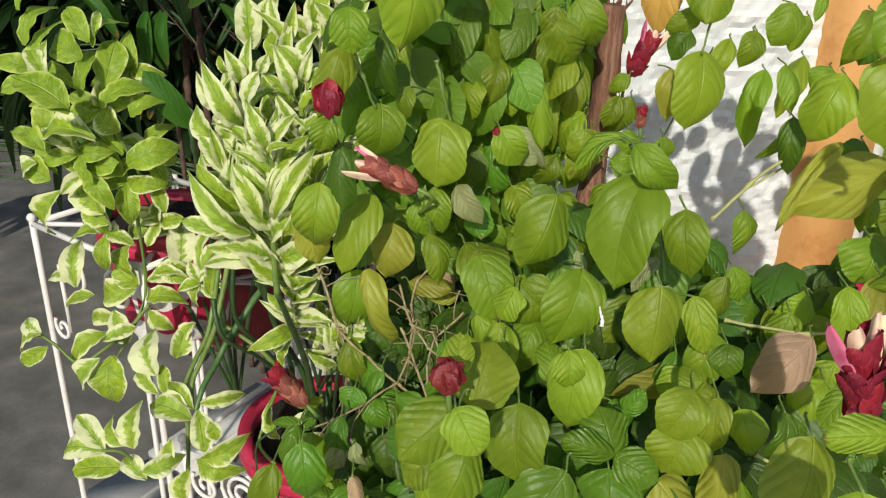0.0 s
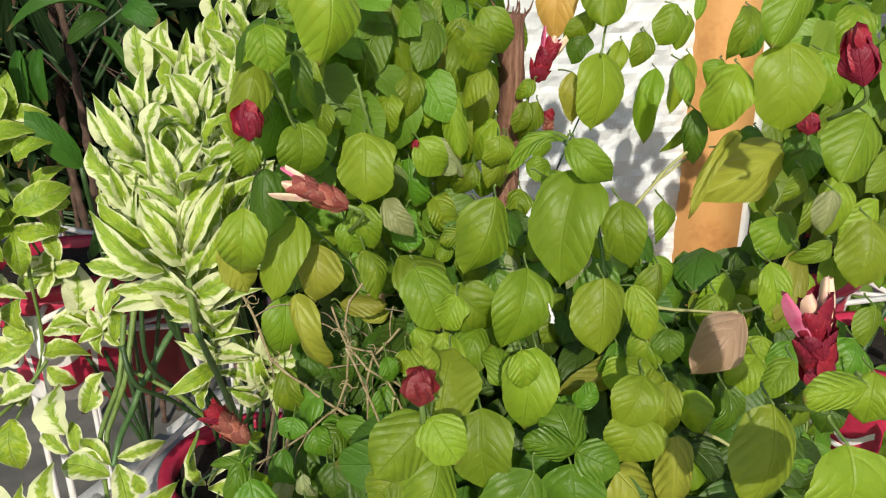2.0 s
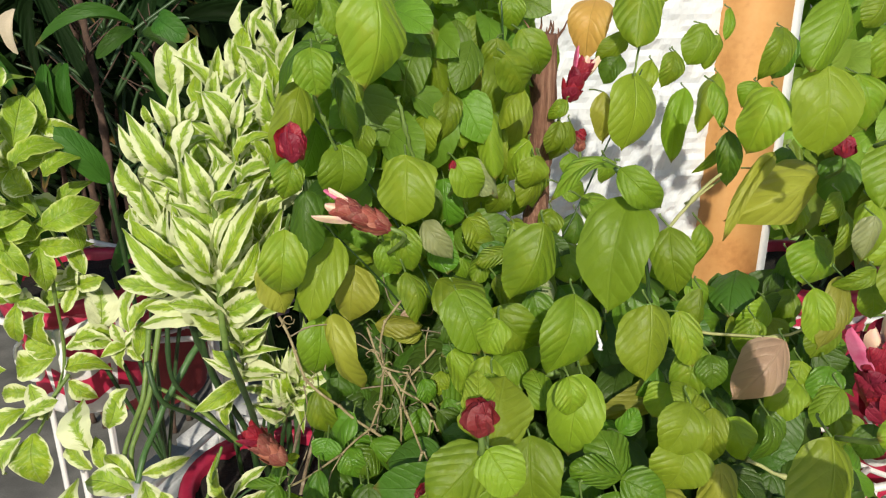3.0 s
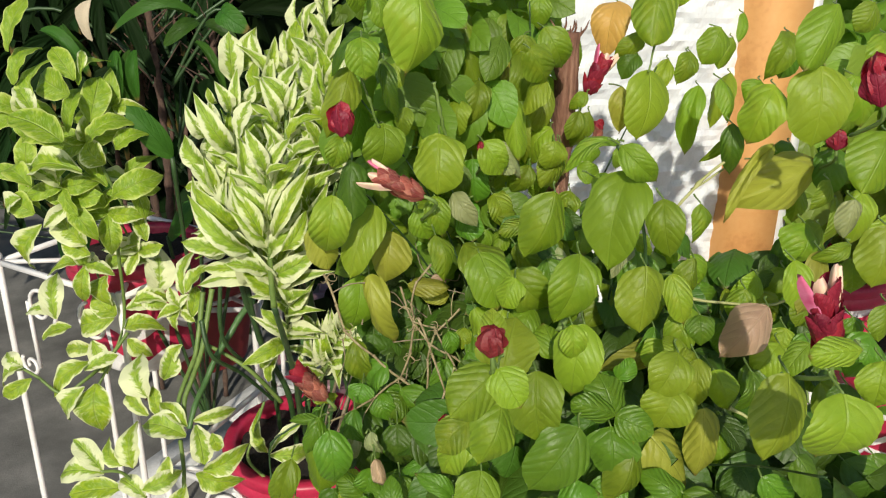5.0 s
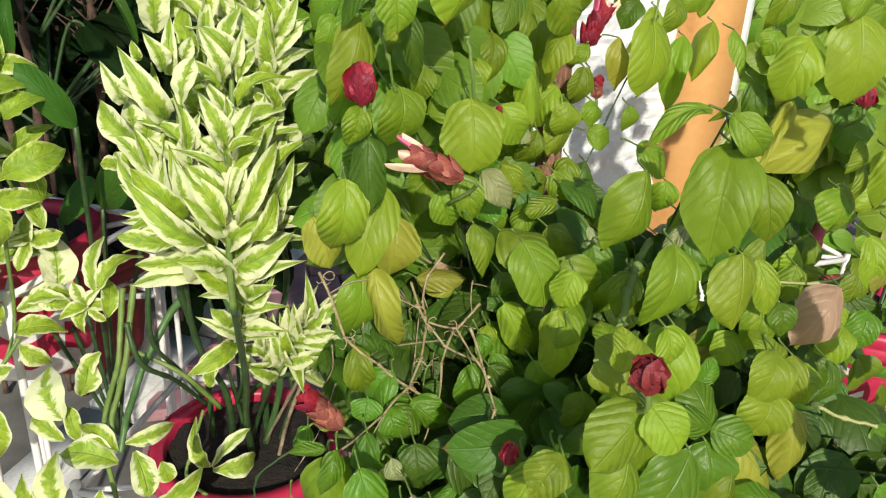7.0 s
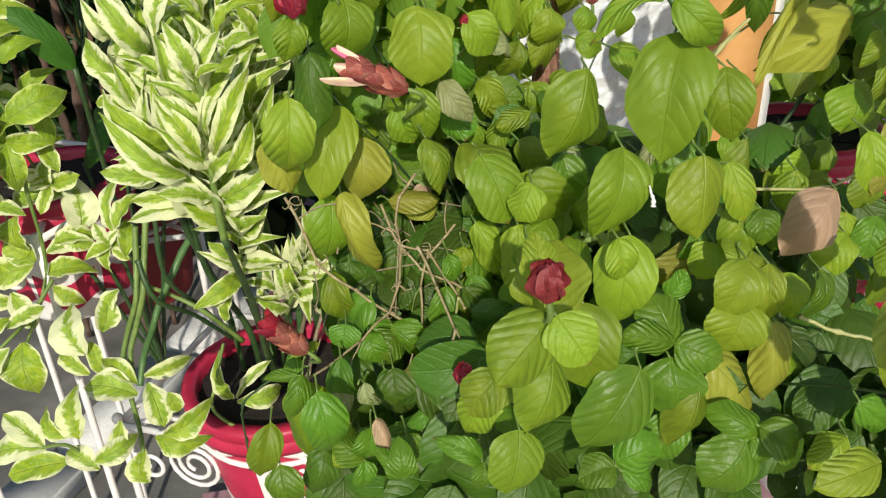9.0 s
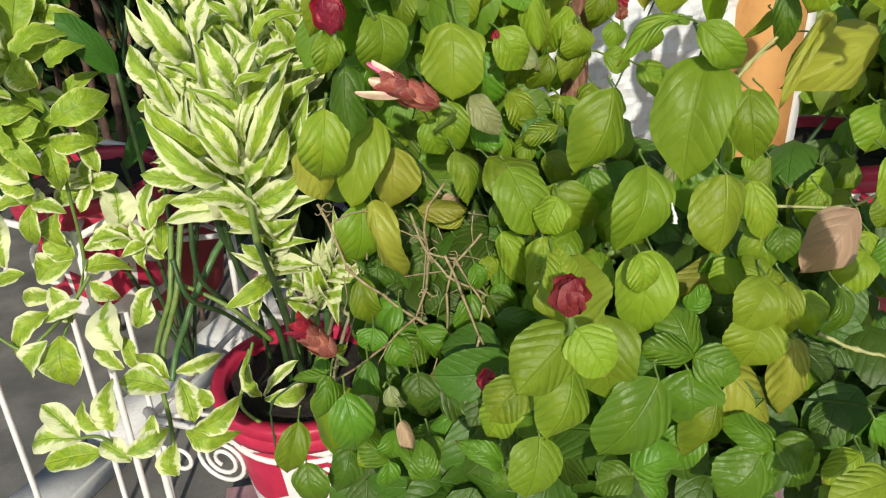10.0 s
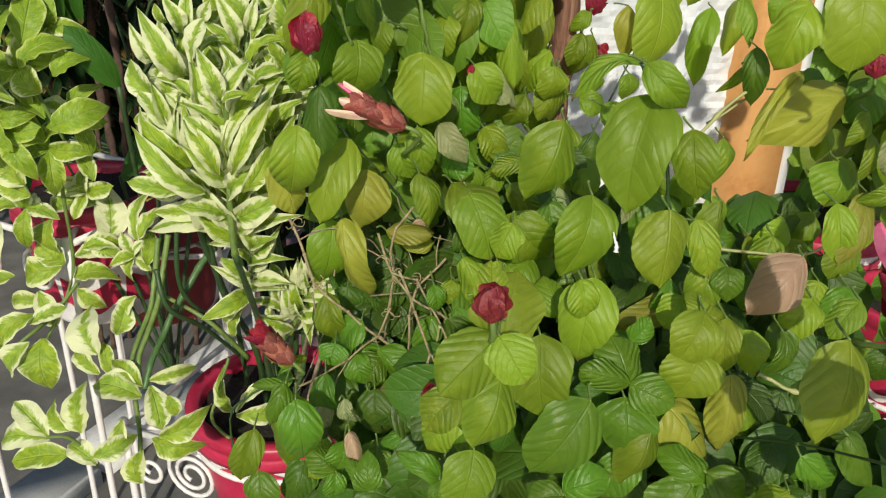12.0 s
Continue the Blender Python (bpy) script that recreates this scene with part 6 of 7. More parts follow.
varied_leaf(trailing, (-0.365, 0.900, 1.028), (-0.319, 0.904, 1.052), 0.031, 12)
varied_leaf(trailing, (-0.378, 0.923, 1.033), (-0.415, 0.939, 1.050), 0.023, 28)
varied_leaf(trailing, (-0.475, 0.949, 0.974), (-0.510, 0.943, 0.922), 0.032, 7)
varied_leaf(trailing, (-0.424, 0.948, 0.946), (-0.463, 0.956, 0.983), 0.037, -17)
varied_leaf(trailing, (-0.422, 0.952, 0.931), (-0.458, 0.961, 0.948), 0.027, -29)
varied_leaf(trailing, (-0.423, 1.002, 0.880), (-0.374, 1.006, 0.909), 0.037, -26)
varied_leaf(trailing, (-0.357, 1.005, 0.844), (-0.355, 1.021, 0.908), 0.037, 23)
varied_leaf(trailing, (-0.349, 0.956, 0.947), (-0.365, 0.969, 0.981), 0.019, 28)
varied_leaf(trailing, (-0.363, 0.995, 0.930), (-0.424, 1.002, 0.919), 0.018, -6)
varied_leaf(trailing, (-0.423, 1.002, 0.879), (-0.429, 0.987, 0.843), 0.040, 26)
varied_leaf(trailing, (-0.486, 0.966, 0.831), (-0.490, 0.991, 0.885), 0.030, 11)
varied_leaf(trailing, (-0.487, 0.977, 0.833), (-0.527, 0.978, 0.844), 0.019, 19)
varied_leaf(trailing, (-0.485, 1.009, 0.797), (-0.527, 1.010, 0.785), 0.023, 27)
varied_leaf(trailing, (-0.420, 0.999, 0.814), (-0.475, 1.001, 0.804), 0.036, -9)
varied_leaf(trailing, (-0.410, 1.006, 0.796), (-0.364, 1.003, 0.806), 0.027, -22)
varied_leaf(trailing, (-0.400, 0.995, 0.831), (-0.369, 0.999, 0.839), 0.022, -21)
varied_leaf(trailing, (-0.305, 0.942, 0.875), (-0.305, 0.957, 0.925), 0.017, -19)
varied_leaf(trailing, (-0.298, 0.926, 0.884), (-0.267, 0.949, 0.919), 0.020, -25)
varied_leaf(trailing, (-0.293, 0.924, 0.850), (-0.287, 0.946, 0.884), 0.019, 22)
varied_leaf(trailing, (-0.465, 1.034, 0.748), (-0.509, 1.031, 0.749), 0.022, -12)
varied_leaf(trailing, (-0.453, 0.995, 0.782), (-0.434, 0.974, 0.745), 0.026, -8)
varied_leaf(trailing, (-0.441, 0.912, 0.755), (-0.477, 0.903, 0.716), 0.030, 12)
varied_leaf(trailing, (-0.430, 0.924, 0.753), (-0.425, 0.893, 0.705), 0.043, -8)
varied_leaf(trailing, (-0.507, 0.910, 0.771), (-0.543, 0.904, 0.749), 0.020, -23)
varied_leaf(trailing, (-0.522, 0.925, 0.781), (-0.554, 0.918, 0.767), 0.022, 29)
varied_leaf(trailing, (-0.322, 0.864, 0.791), (-0.309, 0.872, 0.827), 0.024, 29)
varied_leaf(trailing, (-0.336, 0.835, 0.783), (-0.354, 0.860, 0.826), 0.040, -13)
varied_leaf(trailing, (-0.339, 0.838, 0.755), (-0.372, 0.857, 0.778), 0.019, -10)
varied_leaf(trailing, (-0.324, 0.832, 0.755), (-0.331, 0.843, 0.789), 0.015, 8)
varied_leaf(trailing, (-0.282, 0.799, 0.762), (-0.313, 0.816, 0.789), 0.019, 19)
varied_leaf(trailing, (-0.282, 0.791, 0.754), (-0.333, 0.799, 0.771), 0.031, 14)
varied_leaf(trailing, (-0.260, 0.756, 0.792), (-0.248, 0.732, 0.759), 0.024, -25)
varied_leaf(trailing, (-0.275, 0.805, 0.766), (-0.232, 0.810, 0.776), 0.016, 9)
varied_leaf(trailing, (-0.245, 0.709, 0.762), (-0.201, 0.712, 0.782), 0.022, 24)
varied_leaf(trailing, (-0.262, 0.741, 0.735), (-0.216, 0.728, 0.727), 0.024, 22)
varied_leaf(trailing, (-0.370, 0.751, 0.733), (-0.424, 0.753, 0.736), 0.027, 14)
varied_leaf(trailing, (-0.372, 0.751, 0.736), (-0.400, 0.762, 0.770), 0.024, 20)
varied_leaf(trailing, (-0.345, 0.748, 0.745), (-0.371, 0.763, 0.766), 0.020, -22)
varied_leaf(trailing, (-0.335, 0.746, 0.742), (-0.341, 0.762, 0.784), 0.029, -13)
varied_leaf(trailing, (-0.357, 0.762, 0.702), (-0.413, 0.757, 0.703), 0.027, 18)
varied_leaf(trailing, (-0.324, 0.742, 0.703), (-0.354, 0.755, 0.722), 0.021, 13)
varied_leaf(trailing, (-0.325, 0.737, 0.717), (-0.286, 0.749, 0.730), 0.022, 10)
varied_leaf(trailing, (-0.285, 0.754, 0.664), (-0.290, 0.762, 0.694), 0.031, -24)
varied_leaf(trailing, (-0.297, 0.761, 0.746), (-0.303, 0.749, 0.715), 0.017, -18)
varied_leaf(trailing, (-0.232, 0.714, 0.808), (-0.226, 0.709, 0.789), 0.016, -8)
varied_leaf(trailing, (-0.455, 0.890, 1.044), (-0.487, 0.907, 1.067), 0.025, 15)
varied_leaf(trailing, (-0.482, 0.917, 1.021), (-0.504, 0.914, 1.008), 0.026, 16)
varied_leaf(trailing, (-0.468, 0.915, 1.000), (-0.496, 0.924, 1.019), 0.028, -15)
varied_leaf(trailing, (-0.434, 0.928, 1.028), (-0.409, 0.939, 1.042), 0.023, 15)
varied_leaf(trailing, (-0.385, 0.982, 0.847), (-0.337, 0.991, 0.854), 0.025, -23)
varied_leaf(trailing, (-0.375, 0.990, 0.856), (-0.343, 0.977, 0.840), 0.022, 18)
varied_leaf(trailing, (-0.423, 0.985, 0.893), (-0.445, 0.993, 0.911), 0.025, -25)
varied_leaf(trailing, (-0.175, 0.864, 0.836), (-0.191, 0.856, 0.793), 0.018, 21)
varied_leaf(trailing, (-0.174, 0.865, 0.837), (-0.199, 0.855, 0.811), 0.015, -7)
varied_leaf(trailing, (-0.196, 0.855, 0.681), (-0.215, 0.865, 0.725), 0.019, -28)
varied_leaf(trailing, (-0.193, 0.856, 0.680), (-0.156, 0.864, 0.720), 0.014, -29)
varied_leaf(trailing, (-0.193, 0.853, 0.678), (-0.141, 0.867, 0.674), 0.022, 12)
varied_leaf(upright, (-0.155, 0.725, 1.106), (-0.170, 0.715, 1.152), 0.019, 2, False)
varied_leaf(upright, (-0.155, 0.747, 1.102), (-0.150, 0.747, 1.142), 0.016, 17, False)
varied_leaf(upright, (-0.154, 0.733, 1.103), (-0.137, 0.727, 1.140), 0.015, 3, False)
varied_leaf(upright, (-0.154, 0.755, 1.099), (-0.152, 0.758, 1.134), 0.012, -3, False)
varied_leaf(upright, (-0.151, 0.716, 1.101), (-0.135, 0.704, 1.124), 0.012, -32, True)
varied_leaf(upright, (-0.151, 0.738, 1.097), (-0.150, 0.736, 1.122), 0.010, 40, False)
varied_leaf(upright, (-0.157, 0.733, 1.093), (-0.175, 0.727, 1.116), 0.018, 14, False)
varied_leaf(upright, (-0.157, 0.755, 1.089), (-0.177, 0.758, 1.100), 0.016, -20, False)
varied_leaf(upright, (-0.153, 0.740, 1.081), (-0.135, 0.740, 1.111), 0.012, 30, False)
varied_leaf(upright, (-0.153, 0.762, 1.077), (-0.132, 0.769, 1.091), 0.011, -0, True)
varied_leaf(upright, (-0.150, 0.713, 1.042), (-0.118, 0.707, 1.112), 0.019, 10, True)
varied_leaf(upright, (-0.150, 0.735, 1.038), (-0.153, 0.738, 1.104), 0.016, -32, False)
varied_leaf(upright, (-0.154, 0.729, 1.054), (-0.144, 0.731, 1.096), 0.015, -12, False)
varied_leaf(upright, (-0.154, 0.751, 1.050), (-0.159, 0.761, 1.084), 0.013, -35, False)
varied_leaf(upright, (-0.156, 0.729, 1.059), (-0.186, 0.711, 1.099), 0.018, 0, False)
varied_leaf(upright, (-0.156, 0.751, 1.055), (-0.166, 0.744, 1.096), 0.015, -8, False)
varied_leaf(upright, (-0.161, 0.710, 1.043), (-0.187, 0.710, 1.096), 0.021, 4, True)
varied_leaf(upright, (-0.161, 0.732, 1.039), (-0.152, 0.740, 1.082), 0.018, 45, False)
varied_leaf(upright, (-0.191, 0.750, 1.038), (-0.231, 0.730, 1.077), 0.027, -33, True)
varied_leaf(upright, (-0.191, 0.772, 1.034), (-0.197, 0.763, 1.082), 0.023, 9, False)
varied_leaf(upright, (-0.178, 0.731, 1.019), (-0.236, 0.709, 1.079), 0.025, -25, False)
varied_leaf(upright, (-0.178, 0.753, 1.015), (-0.250, 0.743, 1.024), 0.021, 32, True)
varied_leaf(upright, (-0.205, 0.747, 1.013), (-0.251, 0.733, 1.030), 0.019, -18, False)
varied_leaf(upright, (-0.205, 0.769, 1.009), (-0.240, 0.766, 1.000), 0.016, -30, True)
varied_leaf(upright, (-0.207, 0.778, 1.017), (-0.239, 0.762, 1.032), 0.016, 29, True)
varied_leaf(upright, (-0.207, 0.800, 1.013), (-0.220, 0.795, 1.039), 0.014, 32, True)
varied_leaf(upright, (-0.142, 0.712, 1.026), (-0.113, 0.708, 1.065), 0.018, 35, True)
varied_leaf(upright, (-0.142, 0.734, 1.022), (-0.136, 0.739, 1.058), 0.016, -2, False)
varied_leaf(upright, (-0.149, 0.740, 1.020), (-0.128, 0.740, 1.047), 0.015, -17, True)
varied_leaf(upright, (-0.149, 0.762, 1.016), (-0.150, 0.771, 1.044), 0.013, -40, True)
varied_leaf(upright, (-0.164, 0.744, 0.989), (-0.200, 0.716, 1.015), 0.023, 15, False)
varied_leaf(upright, (-0.164, 0.766, 0.985), (-0.196, 0.753, 0.993), 0.020, 8, False)
varied_leaf(upright, (-0.160, 0.753, 0.982), (-0.107, 0.727, 1.017), 0.028, 28, False)
varied_leaf(upright, (-0.160, 0.775, 0.978), (-0.110, 0.763, 0.981), 0.024, -2, False)
varied_leaf(upright, (-0.181, 0.793, 0.973), (-0.235, 0.767, 0.985), 0.022, -16, True)
varied_leaf(upright, (-0.181, 0.815, 0.969), (-0.212, 0.802, 1.002), 0.019, -9, True)
varied_leaf(upright, (-0.203, 0.817, 1.105), (-0.231, 0.783, 1.167), 0.027, -13, False)
varied_leaf(upright, (-0.203, 0.839, 1.101), (-0.242, 0.820, 1.137), 0.023, 3, False)
varied_leaf(upright, (-0.190, 0.789, 1.125), (-0.178, 0.791, 1.170), 0.025, -26, False)
varied_leaf(upright, (-0.190, 0.811, 1.121), (-0.162, 0.821, 1.147), 0.021, -34, False)
varied_leaf(upright, (-0.204, 0.827, 1.145), (-0.211, 0.813, 1.179), 0.019, 19, False)
varied_leaf(upright, (-0.204, 0.849, 1.141), (-0.192, 0.846, 1.169), 0.016, -9, True)
varied_leaf(upright, (-0.199, 0.842, 1.138), (-0.197, 0.818, 1.184), 0.015, 6, False)
varied_leaf(upright, (-0.199, 0.864, 1.134), (-0.184, 0.853, 1.165), 0.013, 23, True)
varied_leaf(upright, (-0.187, 0.841, 1.152), (-0.177, 0.839, 1.173), 0.015, 26, False)
varied_leaf(upright, (-0.187, 0.863, 1.148), (-0.170, 0.870, 1.161), 0.013, 32, False)
varied_leaf(upright, (-0.186, 0.855, 1.130), (-0.181, 0.845, 1.151), 0.017, 43, True)
varied_leaf(upright, (-0.186, 0.877, 1.126), (-0.191, 0.877, 1.143), 0.014, 26, False)
varied_leaf(upright, (-0.241, 0.860, 1.109), (-0.256, 0.840, 1.144), 0.020, -18, False)
varied_leaf(upright, (-0.241, 0.882, 1.105), (-0.240, 0.873, 1.138), 0.017, -25, False)
varied_leaf(upright, (-0.224, 0.844, 1.151), (-0.229, 0.836, 1.167), 0.010, -16, True)
varied_leaf(upright, (-0.224, 0.866, 1.147), (-0.235, 0.867, 1.157), 0.008, -24, False)
varied_leaf(upright, (-0.234, 0.838, 1.080), (-0.269, 0.842, 1.115), 0.029, -31, False)
varied_leaf(upright, (-0.234, 0.860, 1.076), (-0.242, 0.871, 1.113), 0.025, 15, False)
varied_leaf(upright, (-0.225, 0.824, 1.085), (-0.214, 0.816, 1.113), 0.026, 19, False)
varied_leaf(upright, (-0.225, 0.846, 1.081), (-0.206, 0.847, 1.091), 0.022, -7, True)
varied_leaf(upright, (-0.219, 0.840, 1.048), (-0.224, 0.840, 1.087), 0.023, -2, False)
varied_leaf(upright, (-0.219, 0.862, 1.044), (-0.210, 0.870, 1.077), 0.019, -32, False)
varied_leaf(upright, (-0.194, 0.825, 1.064), (-0.211, 0.815, 1.100), 0.022, -14, False)
varied_leaf(upright, (-0.194, 0.847, 1.060), (-0.221, 0.847, 1.082), 0.019, -15, False)
varied_leaf(upright, (-0.240, 0.867, 1.039), (-0.246, 0.853, 1.067), 0.023, -9, True)
varied_leaf(upright, (-0.240, 0.889, 1.035), (-0.234, 0.886, 1.059), 0.020, -35, True)
varied_leaf(upright, (-0.254, 0.882, 1.040), (-0.274, 0.878, 1.047), 0.021, 23, True)
varied_leaf(upright, (-0.254, 0.904, 1.036), (-0.264, 0.908, 1.047), 0.018, -22, False)
varied_leaf(upright, (-0.153, 0.839, 1.131), (-0.165, 0.821, 1.181), 0.019, 9, False)
varied_leaf(upright, (-0.153, 0.861, 1.127), (-0.137, 0.855, 1.164), 0.017, -4, False)
varied_leaf(upright, (-0.146, 0.848, 1.148), (-0.159, 0.832, 1.183), 0.022, 20, False)
varied_leaf(upright, (-0.146, 0.870, 1.144), (-0.171, 0.865, 1.159), 0.018, -15, False)
varied_leaf(upright, (-0.144, 0.847, 1.143), (-0.132, 0.833, 1.177), 0.014, 29, False)
varied_leaf(upright, (-0.144, 0.869, 1.139), (-0.122, 0.866, 1.154), 0.012, 30, False)
varied_leaf(upright, (-0.140, 0.842, 1.130), (-0.125, 0.838, 1.165), 0.020, -33, False)
varied_leaf(upright, (-0.140, 0.864, 1.126), (-0.117, 0.869, 1.146), 0.017, 33, False)
varied_leaf(upright, (-0.142, 0.824, 1.113), (-0.106, 0.816, 1.155), 0.021, -32, True)
varied_leaf(upright, (-0.142, 0.846, 1.109), (-0.104, 0.847, 1.120), 0.018, -21, False)
varied_leaf(upright, (-0.141, 0.805, 1.092), (-0.114, 0.795, 1.129), 0.025, -36, False)
varied_leaf(upright, (-0.141, 0.827, 1.088), (-0.113, 0.827, 1.105), 0.021, 26, True)
varied_leaf(upright, (-0.140, 0.808, 1.080), (-0.114, 0.792, 1.117), 0.021, -26, True)
varied_leaf(upright, (-0.140, 0.830, 1.076), (-0.109, 0.826, 1.088), 0.018, 15, True)
varied_leaf(upright, (-0.107, 0.807, 1.110), (-0.117, 0.793, 1.145), 0.018, 33, True)
varied_leaf(upright, (-0.107, 0.829, 1.106), (-0.131, 0.826, 1.128), 0.016, -25, True)
varied_leaf(upright, (-0.154, 0.831, 1.095), (-0.162, 0.809, 1.136), 0.019, 17, False)
varied_leaf(upright, (-0.154, 0.853, 1.091), (-0.177, 0.843, 1.117), 0.016, 40, True)
varied_leaf(upright, (-0.160, 0.849, 1.112), (-0.171, 0.831, 1.157), 0.018, 42, False)
varied_leaf(upright, (-0.160, 0.871, 1.108), (-0.156, 0.865, 1.141), 0.015, 19, True)
varied_leaf(upright, (-0.180, 0.854, 1.100), (-0.185, 0.846, 1.129), 0.020, 7, False)
varied_leaf(upright, (-0.180, 0.876, 1.096), (-0.167, 0.878, 1.119), 0.017, 3, True)
varied_leaf(upright, (-0.212, 0.907, 1.164), (-0.210, 0.893, 1.226), 0.032, 16, False)
varied_leaf(upright, (-0.212, 0.929, 1.160), (-0.228, 0.926, 1.202), 0.027, 15, False)
varied_leaf(upright, (-0.206, 0.926, 1.173), (-0.187, 0.914, 1.224), 0.032, 18, True)
varied_leaf(upright, (-0.206, 0.948, 1.169), (-0.209, 0.946, 1.215), 0.028, -22, False)
varied_leaf(upright, (-0.151, 0.962, 1.166), (-0.195, 0.938, 1.185), 0.020, -40, False)
varied_leaf(upright, (-0.151, 0.984, 1.162), (-0.177, 0.973, 1.188), 0.017, -2, False)
varied_leaf(upright, (-0.144, 0.955, 1.170), (-0.147, 0.945, 1.204), 0.024, -6, False)
varied_leaf(upright, (-0.144, 0.977, 1.166), (-0.128, 0.977, 1.191), 0.021, 43, False)
varied_leaf(upright, (-0.155, 0.969, 1.167), (-0.179, 0.951, 1.197), 0.023, 0, False)
varied_leaf(upright, (-0.155, 0.991, 1.163), (-0.188, 0.984, 1.171), 0.019, 16, False)
varied_leaf(upright, (-0.113, 0.905, 1.150), (-0.133, 0.895, 1.193), 0.029, -10, False)
varied_leaf(upright, (-0.113, 0.927, 1.146), (-0.148, 0.927, 1.165), 0.024, -36, False)
varied_leaf(upright, (-0.122, 0.923, 1.174), (-0.131, 0.917, 1.219), 0.026, 42, False)
varied_leaf(upright, (-0.122, 0.945, 1.170), (-0.141, 0.948, 1.201), 0.022, -44, False)
varied_leaf(upright, (-0.112, 0.915, 1.131), (-0.100, 0.885, 1.192), 0.020, 2, False)
varied_leaf(upright, (-0.112, 0.937, 1.127), (-0.075, 0.921, 1.162), 0.017, 38, False)
varied_leaf(upright, (-0.138, 0.953, 1.169), (-0.158, 0.947, 1.220), 0.024, -32, False)
varied_leaf(upright, (-0.138, 0.975, 1.165), (-0.126, 0.978, 1.207), 0.020, -33, False)
varied_leaf(upright, (-0.149, 0.949, 1.187), (-0.135, 0.951, 1.237), 0.024, 19, True)
varied_leaf(upright, (-0.149, 0.971, 1.183), (-0.161, 0.981, 1.222), 0.020, -2, True)
varied_leaf(upright, (-0.121, 0.789, 1.064), (-0.139, 0.771, 1.091), 0.016, 5, False)
varied_leaf(upright, (-0.121, 0.811, 1.060), (-0.120, 0.804, 1.088), 0.013, -24, False)
varied_leaf(upright, (-0.131, 0.781, 1.051), (-0.150, 0.779, 1.073), 0.018, -2, False)
varied_leaf(upright, (-0.131, 0.803, 1.047), (-0.137, 0.809, 1.068), 0.016, -26, True)
varied_leaf(upright, (-0.179, 0.793, 1.041), (-0.195, 0.787, 1.052), 0.016, 6, True)
varied_leaf(upright, (-0.179, 0.815, 1.037), (-0.186, 0.818, 1.052), 0.014, -23, True)
varied_leaf(upright, (-0.229, 0.827, 1.030), (-0.243, 0.813, 1.054), 0.020, 17, False)
varied_leaf(upright, (-0.229, 0.849, 1.026), (-0.245, 0.846, 1.038), 0.017, -15, True)
varied_leaf(upright, (-0.185, 0.859, 1.065), (-0.207, 0.861, 1.098), 0.017, 35, True)
varied_leaf(upright, (-0.185, 0.881, 1.061), (-0.187, 0.890, 1.092), 0.015, -43, False)
varied_leaf(upright, (-0.129, 0.845, 1.080), (-0.106, 0.835, 1.116), 0.019, 31, False)
varied_leaf(upright, (-0.129, 0.867, 1.076), (-0.104, 0.867, 1.094), 0.016, 28, False)
varied_leaf(upright, (-0.191, 0.790, 1.003), (-0.223, 0.790, 1.032), 0.022, -4, False)
varied_leaf(upright, (-0.191, 0.812, 0.999), (-0.200, 0.820, 1.032), 0.018, 39, True)
varied_leaf(upright, (-0.141, 0.768, 1.028), (-0.120, 0.772, 1.067), 0.018, 26, True)
varied_leaf(upright, (-0.141, 0.790, 1.024), (-0.139, 0.802, 1.064), 0.016, -40, True)
varied_leaf(trailing, (-0.443, 0.950, 0.773), (-0.487, 0.920, 0.753), 0.025, 10)
varied_leaf(trailing, (-0.449, 0.940, 0.765), (-0.411, 0.950, 0.782), 0.020, -10)
varied_leaf(trailing, (-0.526, 0.930, 0.773), (-0.548, 0.940, 0.795), 0.022, 8)
varied_leaf(trailing, (-0.406, 1.000, 0.781), (-0.377, 0.990, 0.760), 0.022, 5)
varied_leaf(trailing, (-0.417, 1.000, 0.818), (-0.443, 1.000, 0.845), 0.029, -8)
varied_leaf(trailing, (-0.298, 0.880, 0.833), (-0.316, 0.870, 0.814), 0.017, 10)


def shoot(foot, tip, count, low, high, r=0.0034, fan=1.0, start=0.12, bend=(0, 0, 0)):
    """An upright shoot with two loose ranks of pointed leaves, longest below."""
    a, b = Vector(foot), Vector(tip)
    line = smooth_path([a, a.lerp(b, 0.5) + Vector(bend), b], 10)
    part("stem", tube(line, r, r * 0.55, 8, knot=0.15, every=3), STEM, upright)
    for i in range(count):
        s = start + (1.0 - start) * i / (count - 1)
        f = s * (len(line) - 1)
        j = min(int(f), len(line) - 2)
        p = line[j].lerp(line[j + 1], f - j)
        axis = (line[j + 1] - line[j]).normalized()
        side = 1 if i % 2 else -1
        turn = rng.uniform(-70, 70)
        out = Vector((side * math.cos(radians(turn)), -math.sin(radians(abs(turn))) * rng.choice((1, 1, -0.5)), 0))
        out = (out - axis * out.dot(axis)).normalized()
        ang = radians((45 - 27 * s) * fan + rng.uniform(-12, 12))
        d = axis * math.cos(ang) + out * math.sin(ang)
        n = low + (high - low) * s
        n *= rng.uniform(0.85, 1.12)
        varied_leaf(upright, p, p + d * n, n * rng.uniform(0.30, 0.38), rng.uniform(-45, 45), green=rng.random() < 0.15)


SOIL_1 = Vector((POT_1[0], POT_1[1], POT_1[2] - 0.035))


def trunk(pts, r=0.0042):
    part("trunk", tube(smooth_path(pts, 6), r, r * 0.75, 9, knot=0.14, every=3), rng.choice((STEM_GREEN, STEM_DARK)), upright)


